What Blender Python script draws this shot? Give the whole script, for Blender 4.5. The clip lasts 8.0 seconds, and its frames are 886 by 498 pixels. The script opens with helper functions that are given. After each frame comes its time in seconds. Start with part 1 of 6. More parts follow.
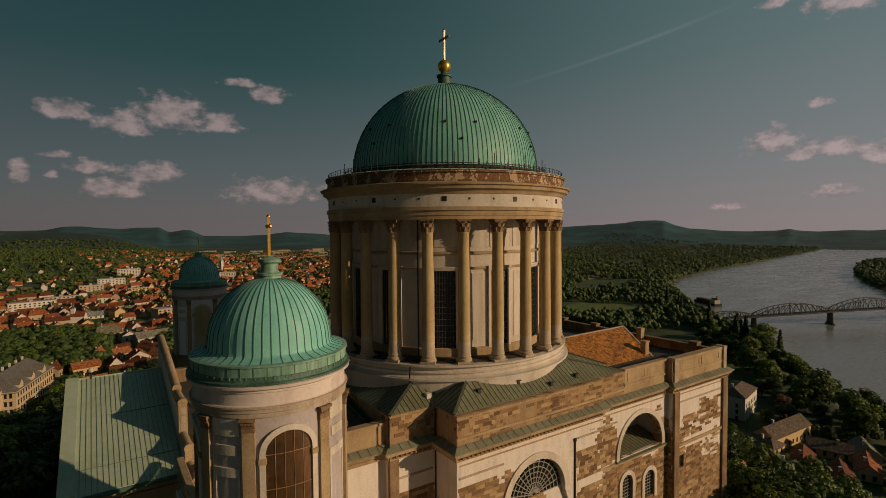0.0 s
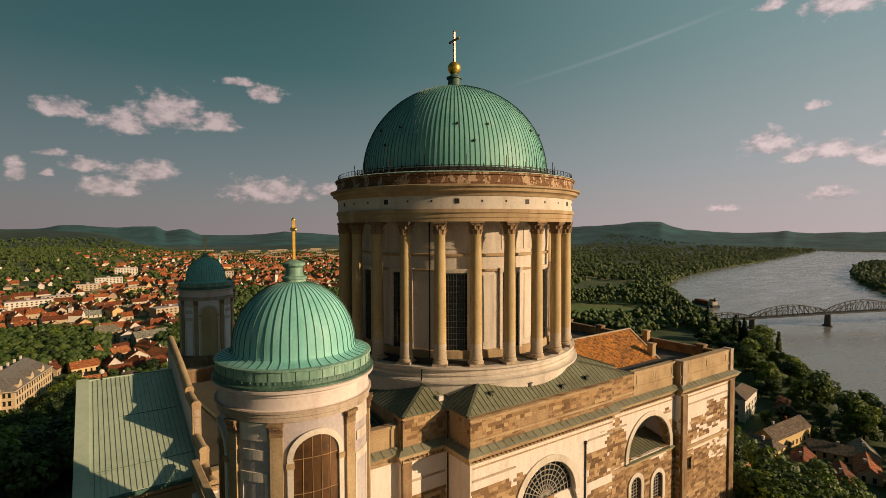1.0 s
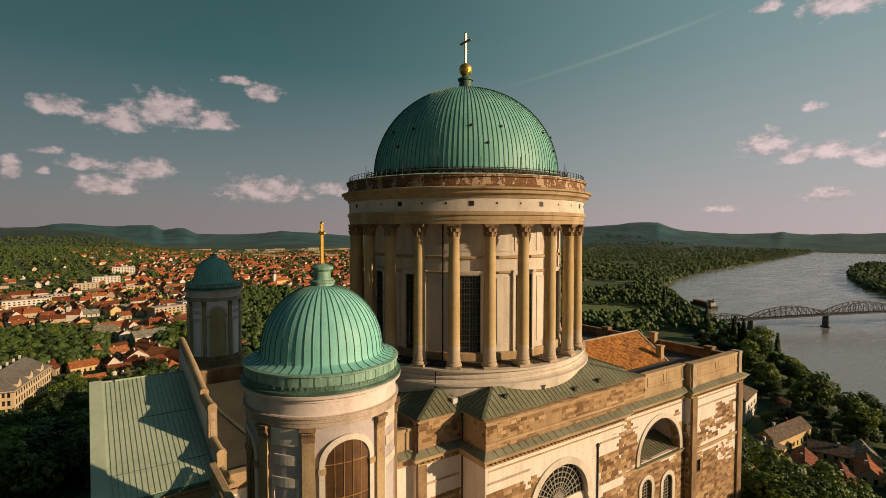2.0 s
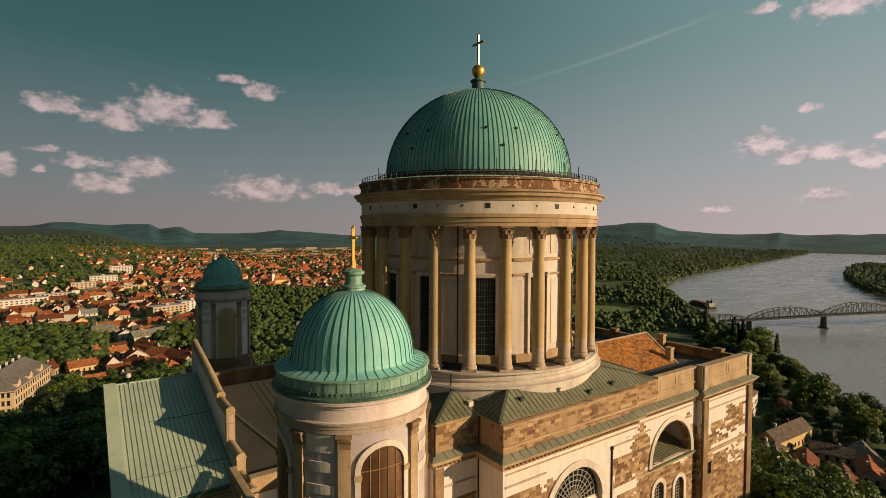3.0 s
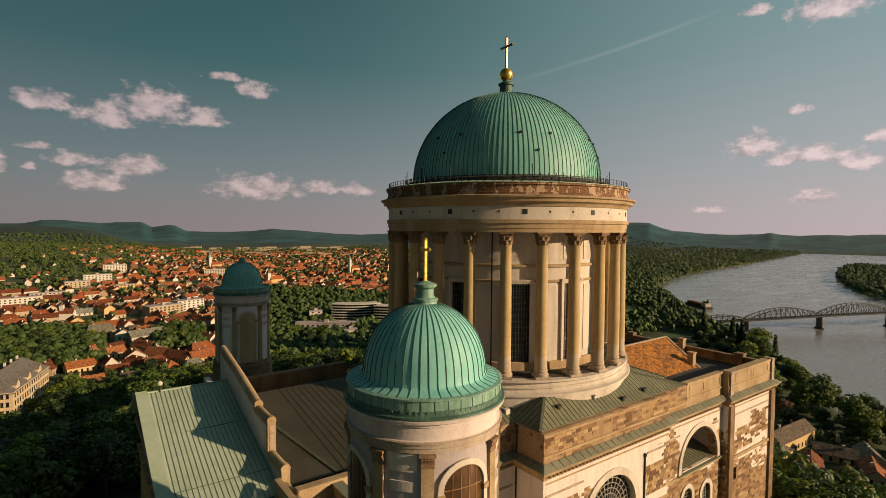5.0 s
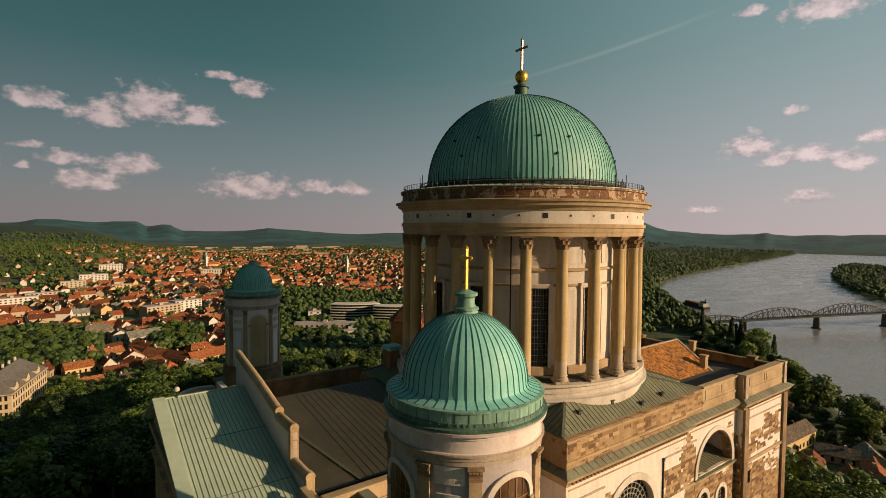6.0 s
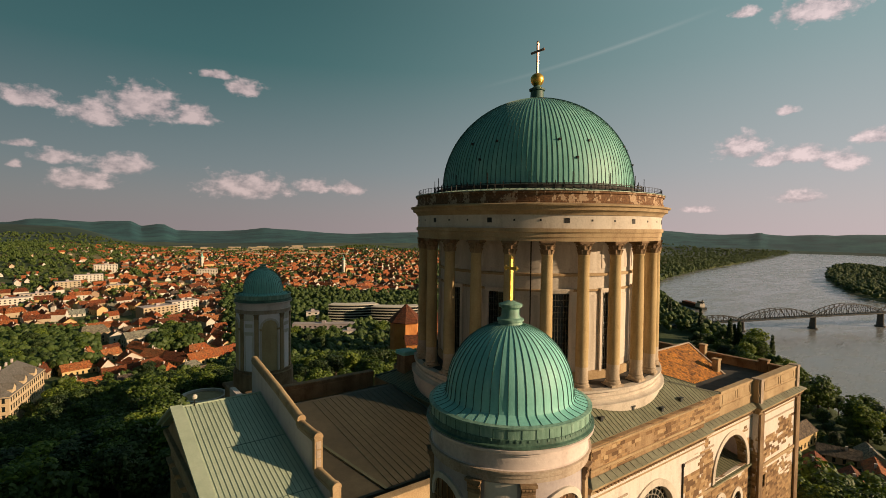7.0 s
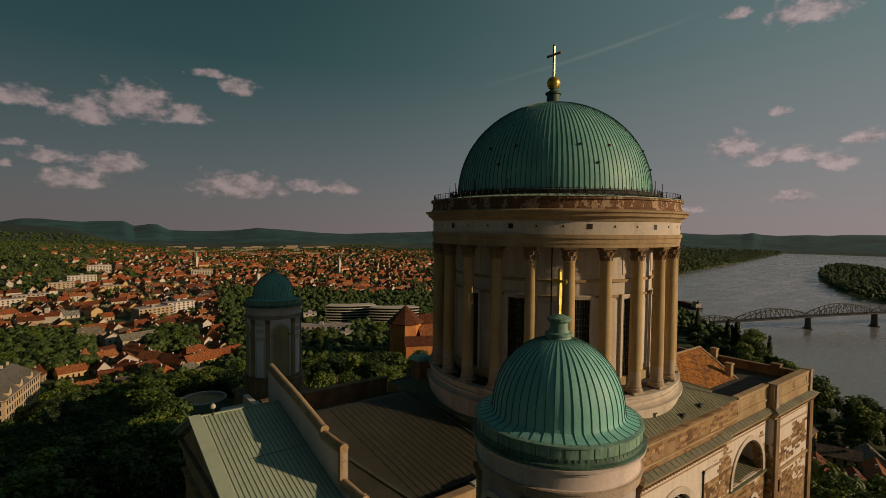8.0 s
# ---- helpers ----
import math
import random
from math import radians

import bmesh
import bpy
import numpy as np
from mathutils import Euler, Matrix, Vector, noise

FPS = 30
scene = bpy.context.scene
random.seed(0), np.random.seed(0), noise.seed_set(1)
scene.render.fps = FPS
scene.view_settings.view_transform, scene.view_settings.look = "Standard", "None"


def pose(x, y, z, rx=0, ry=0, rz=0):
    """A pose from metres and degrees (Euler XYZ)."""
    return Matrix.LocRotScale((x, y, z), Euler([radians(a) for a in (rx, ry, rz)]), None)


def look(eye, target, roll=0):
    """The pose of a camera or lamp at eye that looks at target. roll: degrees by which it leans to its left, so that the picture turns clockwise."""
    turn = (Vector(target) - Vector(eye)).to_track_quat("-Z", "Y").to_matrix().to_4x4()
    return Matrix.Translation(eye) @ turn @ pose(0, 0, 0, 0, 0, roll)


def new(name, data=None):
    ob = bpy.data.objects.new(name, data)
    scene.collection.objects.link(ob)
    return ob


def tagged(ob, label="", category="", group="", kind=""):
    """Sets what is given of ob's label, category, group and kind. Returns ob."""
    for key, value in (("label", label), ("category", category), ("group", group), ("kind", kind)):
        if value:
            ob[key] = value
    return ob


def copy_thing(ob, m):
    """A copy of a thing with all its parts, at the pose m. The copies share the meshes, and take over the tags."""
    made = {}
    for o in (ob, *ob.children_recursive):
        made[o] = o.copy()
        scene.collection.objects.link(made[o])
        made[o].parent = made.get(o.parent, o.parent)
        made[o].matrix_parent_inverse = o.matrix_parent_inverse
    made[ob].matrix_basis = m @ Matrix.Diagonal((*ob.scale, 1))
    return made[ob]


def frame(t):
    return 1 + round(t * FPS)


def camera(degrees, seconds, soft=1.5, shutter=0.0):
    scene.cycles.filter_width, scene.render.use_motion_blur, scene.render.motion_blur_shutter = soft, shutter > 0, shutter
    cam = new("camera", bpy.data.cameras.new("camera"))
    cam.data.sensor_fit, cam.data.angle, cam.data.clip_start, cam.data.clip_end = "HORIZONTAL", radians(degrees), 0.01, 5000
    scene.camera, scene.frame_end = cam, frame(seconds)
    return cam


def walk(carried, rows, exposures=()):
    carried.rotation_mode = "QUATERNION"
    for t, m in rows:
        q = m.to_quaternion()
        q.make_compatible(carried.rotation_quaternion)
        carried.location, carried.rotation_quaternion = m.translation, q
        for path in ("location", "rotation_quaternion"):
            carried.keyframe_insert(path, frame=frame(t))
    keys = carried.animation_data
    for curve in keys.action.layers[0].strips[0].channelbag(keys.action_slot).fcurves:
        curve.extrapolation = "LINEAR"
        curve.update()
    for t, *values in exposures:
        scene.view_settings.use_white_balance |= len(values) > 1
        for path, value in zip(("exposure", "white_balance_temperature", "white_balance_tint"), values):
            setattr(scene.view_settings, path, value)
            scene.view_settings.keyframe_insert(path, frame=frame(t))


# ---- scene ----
cam = camera(82.0, 8.0, soft=0.5)
# seconds, eye x y z, yaw, pitch, roll
PATH = [
    (0.0, -55.823, -81.347, 64.131, -34.179, -2.290, -0.434),
    (0.5, -56.724, -80.702, 64.296, -34.333, -2.279, -0.297),
    (1.0, -57.670, -80.000, 64.464, -34.481, -2.278, -0.173),
    (1.5, -58.659, -79.241, 64.638, -34.629, -2.283, -0.062),
    (3.0, -61.850, -76.607, 65.213, -35.082, -2.330, 0.204),
    (3.5, -62.979, -75.606, 65.430, -35.245, -2.353, 0.271),
    (4.0, -64.137, -74.542, 65.664, -35.417, -2.377, 0.330),
    (4.5, -65.320, -73.414, 65.917, -35.602, -2.402, 0.380),
    (6.0, -68.991, -69.628, 66.810, -36.249, -2.470, 0.483),
    (6.5, -70.246, -68.230, 67.160, -36.504, -2.486, 0.505),
    (7.0, -71.511, -66.760, 67.539, -36.783, -2.497, 0.521),
    (7.5, -72.785, -65.219, 67.951, -37.087, -2.503, 0.532),
    (8.0, -74.064, -63.605, 68.397, -37.419, -2.501, 0.540),
]


def eye_pose(x, y, z, yaw, pitch, roll):
    return pose(x, y, z, 0, 0, yaw) @ pose(0, 0, 0, 90 + pitch, 0, 0) @ pose(0, 0, 0, 0, 0, roll)


walk(cam, [(row[0], eye_pose(*row[1:])) for row in PATH],
     exposures=[(0.0, -1.04), (0.3, -0.54), (0.5, -0.30), (0.8, -0.08), (3.0, -0.08), (4.5, -0.05), (6.5, 0.0), (7.3, 0.08), (7.5, 0.04), (7.75, -0.34), (8.0, -0.96)])

# ---- light ----
SUN_AZ, SUN_EL = -52.5, 15.8
sun = new("sun", bpy.data.lights.new("sun", "SUN"))
sun.data.energy, sun.data.angle, sun.data.color = 6.2, radians(0.6), (1.0, 0.71, 0.43)
sun_dir = Vector((math.cos(radians(SUN_AZ)) * math.cos(radians(SUN_EL)), math.sin(radians(SUN_AZ)) * math.cos(radians(SUN_EL)), math.sin(radians(SUN_EL))))
sun.matrix_world = look(sun_dir * 400, (0, 0, 0))


class Nodes:
    """Short hand for building a node tree."""

    def __init__(self, tree):
        self.tree = tree
        tree.nodes.clear()

    def add(self, kind, **sockets):
        n = self.tree.nodes.new(kind)
        if kind == "ShaderNodeMath":
            n.operation = sockets.pop("op")
            n.use_clamp = sockets.pop("clamp", False)
        if kind == "ShaderNodeMix":
            n.data_type, n.blend_type = "RGBA", sockets.pop("blend")
        for k, v in sockets.items():
            key = int(k[1:]) if k[0] == "i" and k[1:].isdigit() else k.replace("_", " ")
            self.put(n.inputs[key], v)
        return n

    def put(self, socket, v):
        if isinstance(v, bpy.types.NodeSocket):
            self.tree.links.new(v, socket)
        else:
            if socket.type == "RGBA" and len(v) == 3:
                v = (*v, 1)
            socket.default_value = v

    def math(self, op, a, b=0.0, c=0.0, clamp=False):
        return self.add("ShaderNodeMath", op=op, clamp=clamp, i0=a, i1=b, i2=c).outputs[0]

    def mix(self, fac, a, b, blend="MIX"):
        n = self.add("ShaderNodeMix", blend=blend)
        for i, v in ((0, fac), (6, a), (7, b)):
            self.put(n.inputs[i], v)
        return n.outputs[2]

    def ramp(self, fac, *stops):
        n = self.add("ShaderNodeValToRGB", i0=fac)
        el = n.color_ramp.elements
        while len(el) < len(stops):
            el.new(0.5)
        for e, (p, c) in zip(el, stops):
            e.position, e.color = p, (*c, 1) if len(c) == 3 else c
        return n.outputs[0]

    def noise(self, vec, scale, detail=4.0, rough=0.55, dist=0.0):
        n = self.add("ShaderNodeTexNoise", Scale=scale, Detail=detail, Roughness=rough, Distortion=dist)
        if vec is not None:
            self.put(n.inputs["Vector"], vec)
        return n.outputs[0]


world = bpy.data.worlds.new("sky")
scene.world = world
world.use_nodes = True
W = Nodes(world.node_tree)
sky = W.add("ShaderNodeTexSky")
sky.sky_type, sky.sun_disc, sky.sun_elevation, sky.sun_rotation = "NISHITA", False, radians(SUN_EL), radians(90 - SUN_AZ)
sky.air_density, sky.dust_density = 1.0, 1.5
way = W.add("ShaderNodeTexCoord").outputs["Generated"]
xyz = W.add("ShaderNodeSeparateXYZ", i0=way)
level = W.math("MULTIPLY", W.math("ARCSINE", xyz.outputs[2]), 180 / math.pi)
turn = W.math("MULTIPLY", W.math("ARCTAN2", xyz.outputs[1], xyz.outputs[0]), 180 / math.pi)
# evening haze: greyed rose at the horizon, teal above
tone = W.ramp(W.math("DIVIDE", level, 60.0, clamp=True), (0.0, (0.36, 0.30, 0.305)), (0.10, (0.215, 0.255, 0.268)), (0.28, (0.05, 0.145, 0.142)), (0.50, (0.017, 0.078, 0.080)), (1.0, (0.017, 0.054, 0.06)))
# brighter towards the sun
glow = W.math("MULTIPLY", W.math("POWER", W.math("MAXIMUM", W.math("COSINE", W.math("MULTIPLY", W.math("SUBTRACT", turn, SUN_AZ + 46.5), math.pi / 180)), 0.0), 2.2), 0.95)
warm = W.ramp(W.math("DIVIDE", level, 60.0, clamp=True), (0.0, (0.65, 0.54, 0.55)), (0.12, (0.52, 0.52, 0.53)), (0.35, (0.32, 0.45, 0.46)))
tone = W.mix(W.math("MULTIPLY", glow, 0.8), tone, warm)
# the side away from the sun is deeper
off = W.math("MULTIPLY", W.math("ADD", 1.0, W.math("COSINE", W.math("MULTIPLY", W.math("SUBTRACT", turn, SUN_AZ + 192.5), math.pi / 180))), 0.5)
tone = W.mix(W.math("MULTIPLY", W.math("MULTIPLY", off, off), 0.45), tone, (0.02, 0.035, 0.04))

back = W.math("POWER", W.math("MULTIPLY", W.math("ADD", 1.0, W.math("COSINE", W.math("MULTIPLY", W.math("SUBTRACT", turn, SUN_AZ + 251.5), math.pi / 180))), 0.5), 3.0)
tone = W.mix(W.math("MULTIPLY", back, 0.65), tone, (0.012, 0.02, 0.023))


def cloud(az, el, wide, high):
    """How deep a direction lies in a cloud of that many degrees round (az, el)."""
    u = W.math("DIVIDE", W.math("SUBTRACT", turn, az), wide * 1.25)
    v = W.math("DIVIDE", W.math("SUBTRACT", level, el), high * 1.35)
    v = W.math("MAXIMUM", v, W.math("MULTIPLY", v, -1.7))
    return W.math("SUBTRACT", 1.0, W.math("SQRT", W.math("ADD", W.math("MULTIPLY", u, u), W.math("MULTIPLY", v, v))))


puff = None
for place in ((92.1, 10.7, 2.3, 1.0), (87.3, 9.8, 2.5, 1.4), (83.4, 11.1, 3.6, 2.1), (79.3, 10.7, 2.2, 1.2), (85.3, 5.4, 2.6, 1.3), (88.5, 3.8, 2.8, 1.1), (90.4, 5.8, 1.8, 0.8), (92.8, 6.8, 1.2, 0.4), (93.2, 5.0, 0.6, 0.4), (74.2, 3.8, 4.8, 1.6), (67.5, 4.1, 2.0, 0.9), (63.8, 3.9, 1.9, 0.9), (95.4, 5.0, 0.7, 1.3), (74.4, 13.7, 1.9, 1.0), (77.0, 14.8, 2.0, 0.5), (23.1, 7.6, 2.2, 1.6), (20.6, 6.5, 1.7, 1.0), (18.3, 6.7, 2.4, 1.1), (15.4, 5.9, 1.9, 1.1), (17.7, 18.9, 3.4, 1.4), (23.2, 19.8, 1.3, 0.5), (19.6, 10.8, 0.9, 0.5), (26.8, 1.9, 1.8, 0.4), (18.4, 2.9, 1.9, 0.8), (13.2, 7.9, 1.6, 0.8)):
    c = cloud(*place)
    puff = c if puff is None else W.math("MAXIMUM", puff, c)
flat = W.add("ShaderNodeCombineXYZ", i0=W.math("MULTIPLY", turn, 0.85), i1=W.math("MULTIPLY", level, 1.25), i2=0.0).outputs[0]
billow = W.noise(flat, 0.75, 7.0, 0.6)
deep = W.math("ADD", puff, W.math("MULTIPLY", W.math("SUBTRACT", billow, 0.5), 1.7))
cover = W.ramp(deep, (0.12, (0, 0, 0)), (0.55, (1, 1, 1)))
lit = W.ramp(W.math("ADD", billow, W.math("MULTIPLY", deep, 0.25)), (0.38, (0.24, 0.20, 0.21)), (0.82, (0.66, 0.50, 0.48)))
lit = W.mix(W.math("MULTIPLY", glow, 0.8), lit, W.mix(1.0, lit, (1.55, 1.6, 1.65), "MULTIPLY"))
# thin old vapour trail
away = W.math("ABSOLUTE", W.math("SUBTRACT", level, W.math("ADD", 16.1, W.math("MULTIPLY", W.math("SUBTRACT", 44.6, turn), 0.235))))
trail = W.math("MULTIPLY", W.math("SUBTRACT", 1.0, W.math("DIVIDE", away, 0.28), clamp=True), W.math("MULTIPLY", W.math("MULTIPLY", W.math("SUBTRACT", turn, 25.0), 0.12, clamp=True), W.math("MULTIPLY", W.math("SUBTRACT", 50.0, turn), 0.06, clamp=True)), clamp=True)
tone = W.mix(W.math("MULTIPLY", trail, 0.16), tone, (0.7, 0.66, 0.62))
tone = W.mix(W.math("MULTIPLY", cover, 0.85), tone, lit)
dim = W.mix(1.0, sky.outputs[0], (0.10, 0.10, 0.10), "MULTIPLY")
both = W.mix(0.93, dim, tone)
W.add("ShaderNodeOutputWorld", Surface=W.add("ShaderNodeBackground", Color=both, Strength=1.0).outputs[0])

# ---- materials ----
def material(name, rough=0.8, metal=0.0):
    """A material, its node hand, its shader and object-space coordinates."""
    m = bpy.data.materials.new(name)
    m.use_nodes = True
    n = Nodes(m.node_tree)
    b = n.add("ShaderNodeBsdfPrincipled", Roughness=rough, Metallic=metal)
    n.add("ShaderNodeOutputMaterial", Surface=b.outputs[0])
    return m, n, b, n.add("ShaderNodeTexCoord").outputs["Object"]


def bumped(n, b, height, strength=0.3, far=0.05):
    n.put(b.inputs["Normal"], n.add("ShaderNodeBump", Strength=strength, Distance=far, Height=height).outputs[0])


def streaked(n, at, scale, stretch):
    """Noise drawn out along z, as rain leaves it."""
    m = n.add("ShaderNodeMapping", Vector=at, Scale=(1, 1, stretch)).outputs[0]
    return n.noise(m, scale, 5.0, 0.6)


def make_copper(name, a, b, c, scale=0.35):
    m, n, sh, at = material(name, 0.58)
    big = n.noise(at, scale * 0.4, 4.0)
    run = streaked(n, at, scale * 3.5, 0.12)
    fine = n.noise(at, scale * 14, 3.0)
    col = n.ramp(n.math("ADD", n.math("MULTIPLY", big, 0.55), n.math("MULTIPLY", run, 0.45)), (0.30, a), (0.52, b), (0.72, c))
    col = n.mix(n.math("MULTIPLY", fine, 0.25), col, (0.05, 0.08, 0.07), "MULTIPLY")
    n.put(sh.inputs["Base Color"], col)
    bumped(n, sh, n.math("ADD", fine, run), 0.25, 0.05)
    return m


COPPER = make_copper("copper_patina", (0.135, 0.42, 0.375), (0.235, 0.57, 0.505), (0.37, 0.70, 0.61))
COPPER_DOME = make_copper("copper_patina_dome", (0.10, 0.32, 0.275), (0.185, 0.46, 0.395), (0.30, 0.58, 0.49), 0.2)
COPPER_OLD = make_copper("copper_roof_weathered", (0.105, 0.10, 0.058), (0.185, 0.19, 0.115), (0.26, 0.285, 0.185), 0.45)
COPPER_PALE = make_copper("copper_strip_pale", (0.15, 0.14, 0.09), (0.24, 0.235, 0.16), (0.33, 0.33, 0.235), 0.6)
COPPER_ROLL = make_copper("copper_seam_brown", (0.045, 0.05, 0.032), (0.07, 0.08, 0.052), (0.11, 0.12, 0.082), 0.4)
COPPER_BROWN = make_copper("copper_roof_brown", (0.030, 0.026, 0.017), (0.052, 0.045, 0.029), (0.078, 0.070, 0.047), 0.3)
COPPER_DARK = make_copper("copper_seam", (0.03, 0.075, 0.06), (0.05, 0.12, 0.095), (0.09, 0.18, 0.14))
COPPER_LIGHT = make_copper("copper_patina_light", (0.34, 0.415, 0.31), (0.45, 0.53, 0.405), (0.53, 0.60, 0.475), 0.3)
COPPER_JOINT = make_copper("copper_joint", (0.07, 0.12, 0.095), (0.11, 0.17, 0.135), (0.15, 0.22, 0.175))
COPPER_STREAK = make_copper("copper_patina_streaked", (0.05, 0.12, 0.09), (0.20, 0.36, 0.28), (0.42, 0.58, 0.46), 1.0)
COPPER_STAIN = make_copper("copper_patina_stained", (0.02, 0.045, 0.03), (0.07, 0.15, 0.11), (0.18, 0.31, 0.24), 1.2)


def make_stone(name, a, b, c, scale=1.0, dirt=0.5):
    m, n, sh, at = material(name, 0.88)
    big = n.noise(at, 0.22 * scale, 5.0, 0.6)
    run = streaked(n, at, 0.9 * scale, 0.16)
    fine = n.noise(at, 6 * scale, 4.0)
    col = n.ramp(n.math("ADD", n.math("MULTIPLY", big, 0.6), n.math("MULTIPLY", fine, 0.4)), (0.35, a), (0.5, b), (0.66, c))
    grime = n.ramp(run, (0.50, (1, 1, 1)), (0.75, (0.45, 0.38, 0.32)))
    col = n.mix(dirt, col, n.mix(1.0, col, grime, "MULTIPLY"))
    n.put(sh.inputs["Base Color"], col)
    bumped(n, sh, n.math("ADD", fine, big), 0.3, 0.06)
    return m


STONE = make_stone("warm_limestone", (0.25, 0.165, 0.088), (0.37, 0.265, 0.148), (0.47, 0.355, 0.215))
# brown with rain streaks; also stands in for shade on parapets and a pilaster
STONE_DARK = make_stone("stained_and_shaded_sandstone", (0.12, 0.068, 0.035), (0.22, 0.14, 0.075), (0.33, 0.23, 0.13), 1.2, 0.8)
PLASTER = make_stone("cream_plaster", (0.44, 0.385, 0.325), (0.56, 0.50, 0.43), (0.63, 0.57, 0.50), 0.6, 0.45)
PLASTER_PINK = make_stone("pale_pink_plaster", (0.50, 0.42, 0.395), (0.62, 0.53, 0.495), (0.68, 0.59, 0.55), 0.6, 0.4)
# brightened lilac copy of the tower plaster: skylight in shade put into colour
PLASTER_LILAC = make_stone("brightened_lilac_plaster", (0.68, 0.62, 0.65), (0.78, 0.72, 0.745), (0.83, 0.77, 0.78), 0.6, 0.3)
PLASTER_GREY = make_stone("mauve_grey_plaster", (0.31, 0.265, 0.275), (0.40, 0.35, 0.355), (0.47, 0.415, 0.41), 0.6, 0.4)


STONE_PALE = make_stone("pale_column_stone", (0.33, 0.255, 0.175), (0.45, 0.365, 0.27), (0.53, 0.44, 0.335), 0.8, 0.6)
STAINED = make_stone("rain_stained_plaster", (0.26, 0.20, 0.15), (0.40, 0.32, 0.25), (0.50, 0.42, 0.34), 0.9, 0.7)
OCHRE = make_stone("yellow_ochre_stone", (0.30, 0.21, 0.095), (0.42, 0.305, 0.15), (0.50, 0.385, 0.21), 0.8, 0.6)


def make_worn(name):
    """Tan stucco fallen off in upright patches from dark brown sandstone."""
    m, n, sh, at = material(name, 0.9)
    big = n.noise(n.add("ShaderNodeMapping", Vector=at, Scale=(1, 1, 0.5)).outputs[0], 0.8, 4.0, 0.6)
    fine = n.noise(at, 3.0, 4.0, 0.6)
    old = n.ramp(fine, (0.3, (0.085, 0.042, 0.02)), (0.6, (0.20, 0.10, 0.045)), (0.8, (0.30, 0.17, 0.08)))
    coat = n.ramp(fine, (0.3, (0.34, 0.22, 0.13)), (0.7, (0.50, 0.37, 0.25)))
    mask = n.ramp(n.math("ADD", big, n.math("MULTIPLY", fine, 0.30)), (0.70, (0, 0, 0)), (0.72, (1, 1, 1)))
    n.put(sh.inputs["Base Color"], n.mix(mask, old, coat))
    bumped(n, sh, n.math("ADD", mask, fine), 0.5, 0.06)
    return m


STUCCO_WORN = make_worn("worn_stucco_on_brown_stone")


def make_masonry(name, peel, coat_a, coat_b, coat_c, rise):
    """White plaster that has come off in patches from sandstone blocks."""
    m, n, sh, at = material(name, 0.9)
    p = n.add("ShaderNodeSeparateXYZ", i0=at)
    along = n.math("ADD", p.outputs[0], p.outputs[1])
    face = n.add("ShaderNodeCombineXYZ", i0=along, i1=p.outputs[2], i2=0.0).outputs[0]
    br = n.add("ShaderNodeTexBrick", Vector=face, Color1=(0.17, 0.095, 0.045), Color2=(0.46, 0.30, 0.15), Mortar=(0.30, 0.22, 0.13), Scale=1.0, Mortar_Size=0.03, Bias=-0.1, Brick_Width=1.25, Row_Height=0.55)
    br.offset_frequency, br.squash_frequency = 2, 2
    fine = n.noise(at, 5.0, 4.0)
    stone = n.mix(0.5, br.outputs[0], n.mix(1.0, br.outputs[0], n.ramp(fine, (0.3, (0.5, 0.45, 0.4)), (0.7, (1.15, 1.1, 1.0))), "MULTIPLY"))
    # the coat comes off block by block
    row = n.math("FLOOR", n.math("DIVIDE", p.outputs[2], 0.55))
    shift = n.math("MULTIPLY", n.math("PINGPONG", row, 1.0), 0.62)
    step = n.add("ShaderNodeCombineXYZ", i0=n.math("SUBTRACT", n.math("SNAP", n.math("ADD", along, shift), 1.25), shift), i1=n.math("MULTIPLY", row, 0.55), i2=p.outputs[1]).outputs[0]
    big = n.noise(step, 0.075, 2.0, 0.5)
    chip = n.noise(step, 0.75, 1.0, 0.5)
    edge = n.math("ADD", n.math("ADD", big, n.math("MULTIPLY", n.math("SUBTRACT", chip, 0.5), 0.28)), n.math("MULTIPLY", n.math("SUBTRACT", p.outputs[2], 26.5), rise))
    mask = n.ramp(edge, (peel, (0, 0, 0)), (peel + 0.01, (1, 1, 1)))
    coat = n.ramp(n.math("ADD", n.math("MULTIPLY", fine, 0.4), n.math("MULTIPLY", streaked(n, at, 1.0, 0.2), 0.6)), (0.32, coat_a), (0.5, coat_b), (0.7, coat_c))
    n.put(sh.inputs["Base Color"], n.mix(mask, stone, coat))
    bumped(n, sh, n.math("ADD", n.math("MULTIPLY", mask, 1.5), n.math("ADD", br.outputs["Fac"], fine)), 0.5, 0.06)
    return m


MASONRY = make_masonry("peeling_plaster_over_sandstone", 0.40, (0.53, 0.455, 0.40), (0.67, 0.60, 0.545), (0.73, 0.665, 0.61), 0.020)
MASONRY_BARE = make_masonry("bare_sandstone_blocks", 0.50, (0.21, 0.13, 0.068), (0.31, 0.205, 0.11), (0.39, 0.275, 0.155), 0.0)


def make_plain(name, col, rough=0.7, metal=0.0, vary=0.35, scale=2.0):
    m, n, sh, at = material(name, rough, metal)
    f = n.noise(at, scale, 5.0, 0.6)
    lo, hi = tuple(v * (1 - vary) for v in col), tuple(min(v * (1 + vary), 1) for v in col)
    n.put(sh.inputs["Base Color"], n.ramp(f, (0.3, lo), (0.7, hi)))
    bumped(n, sh, f, 0.15, 0.05)
    return m


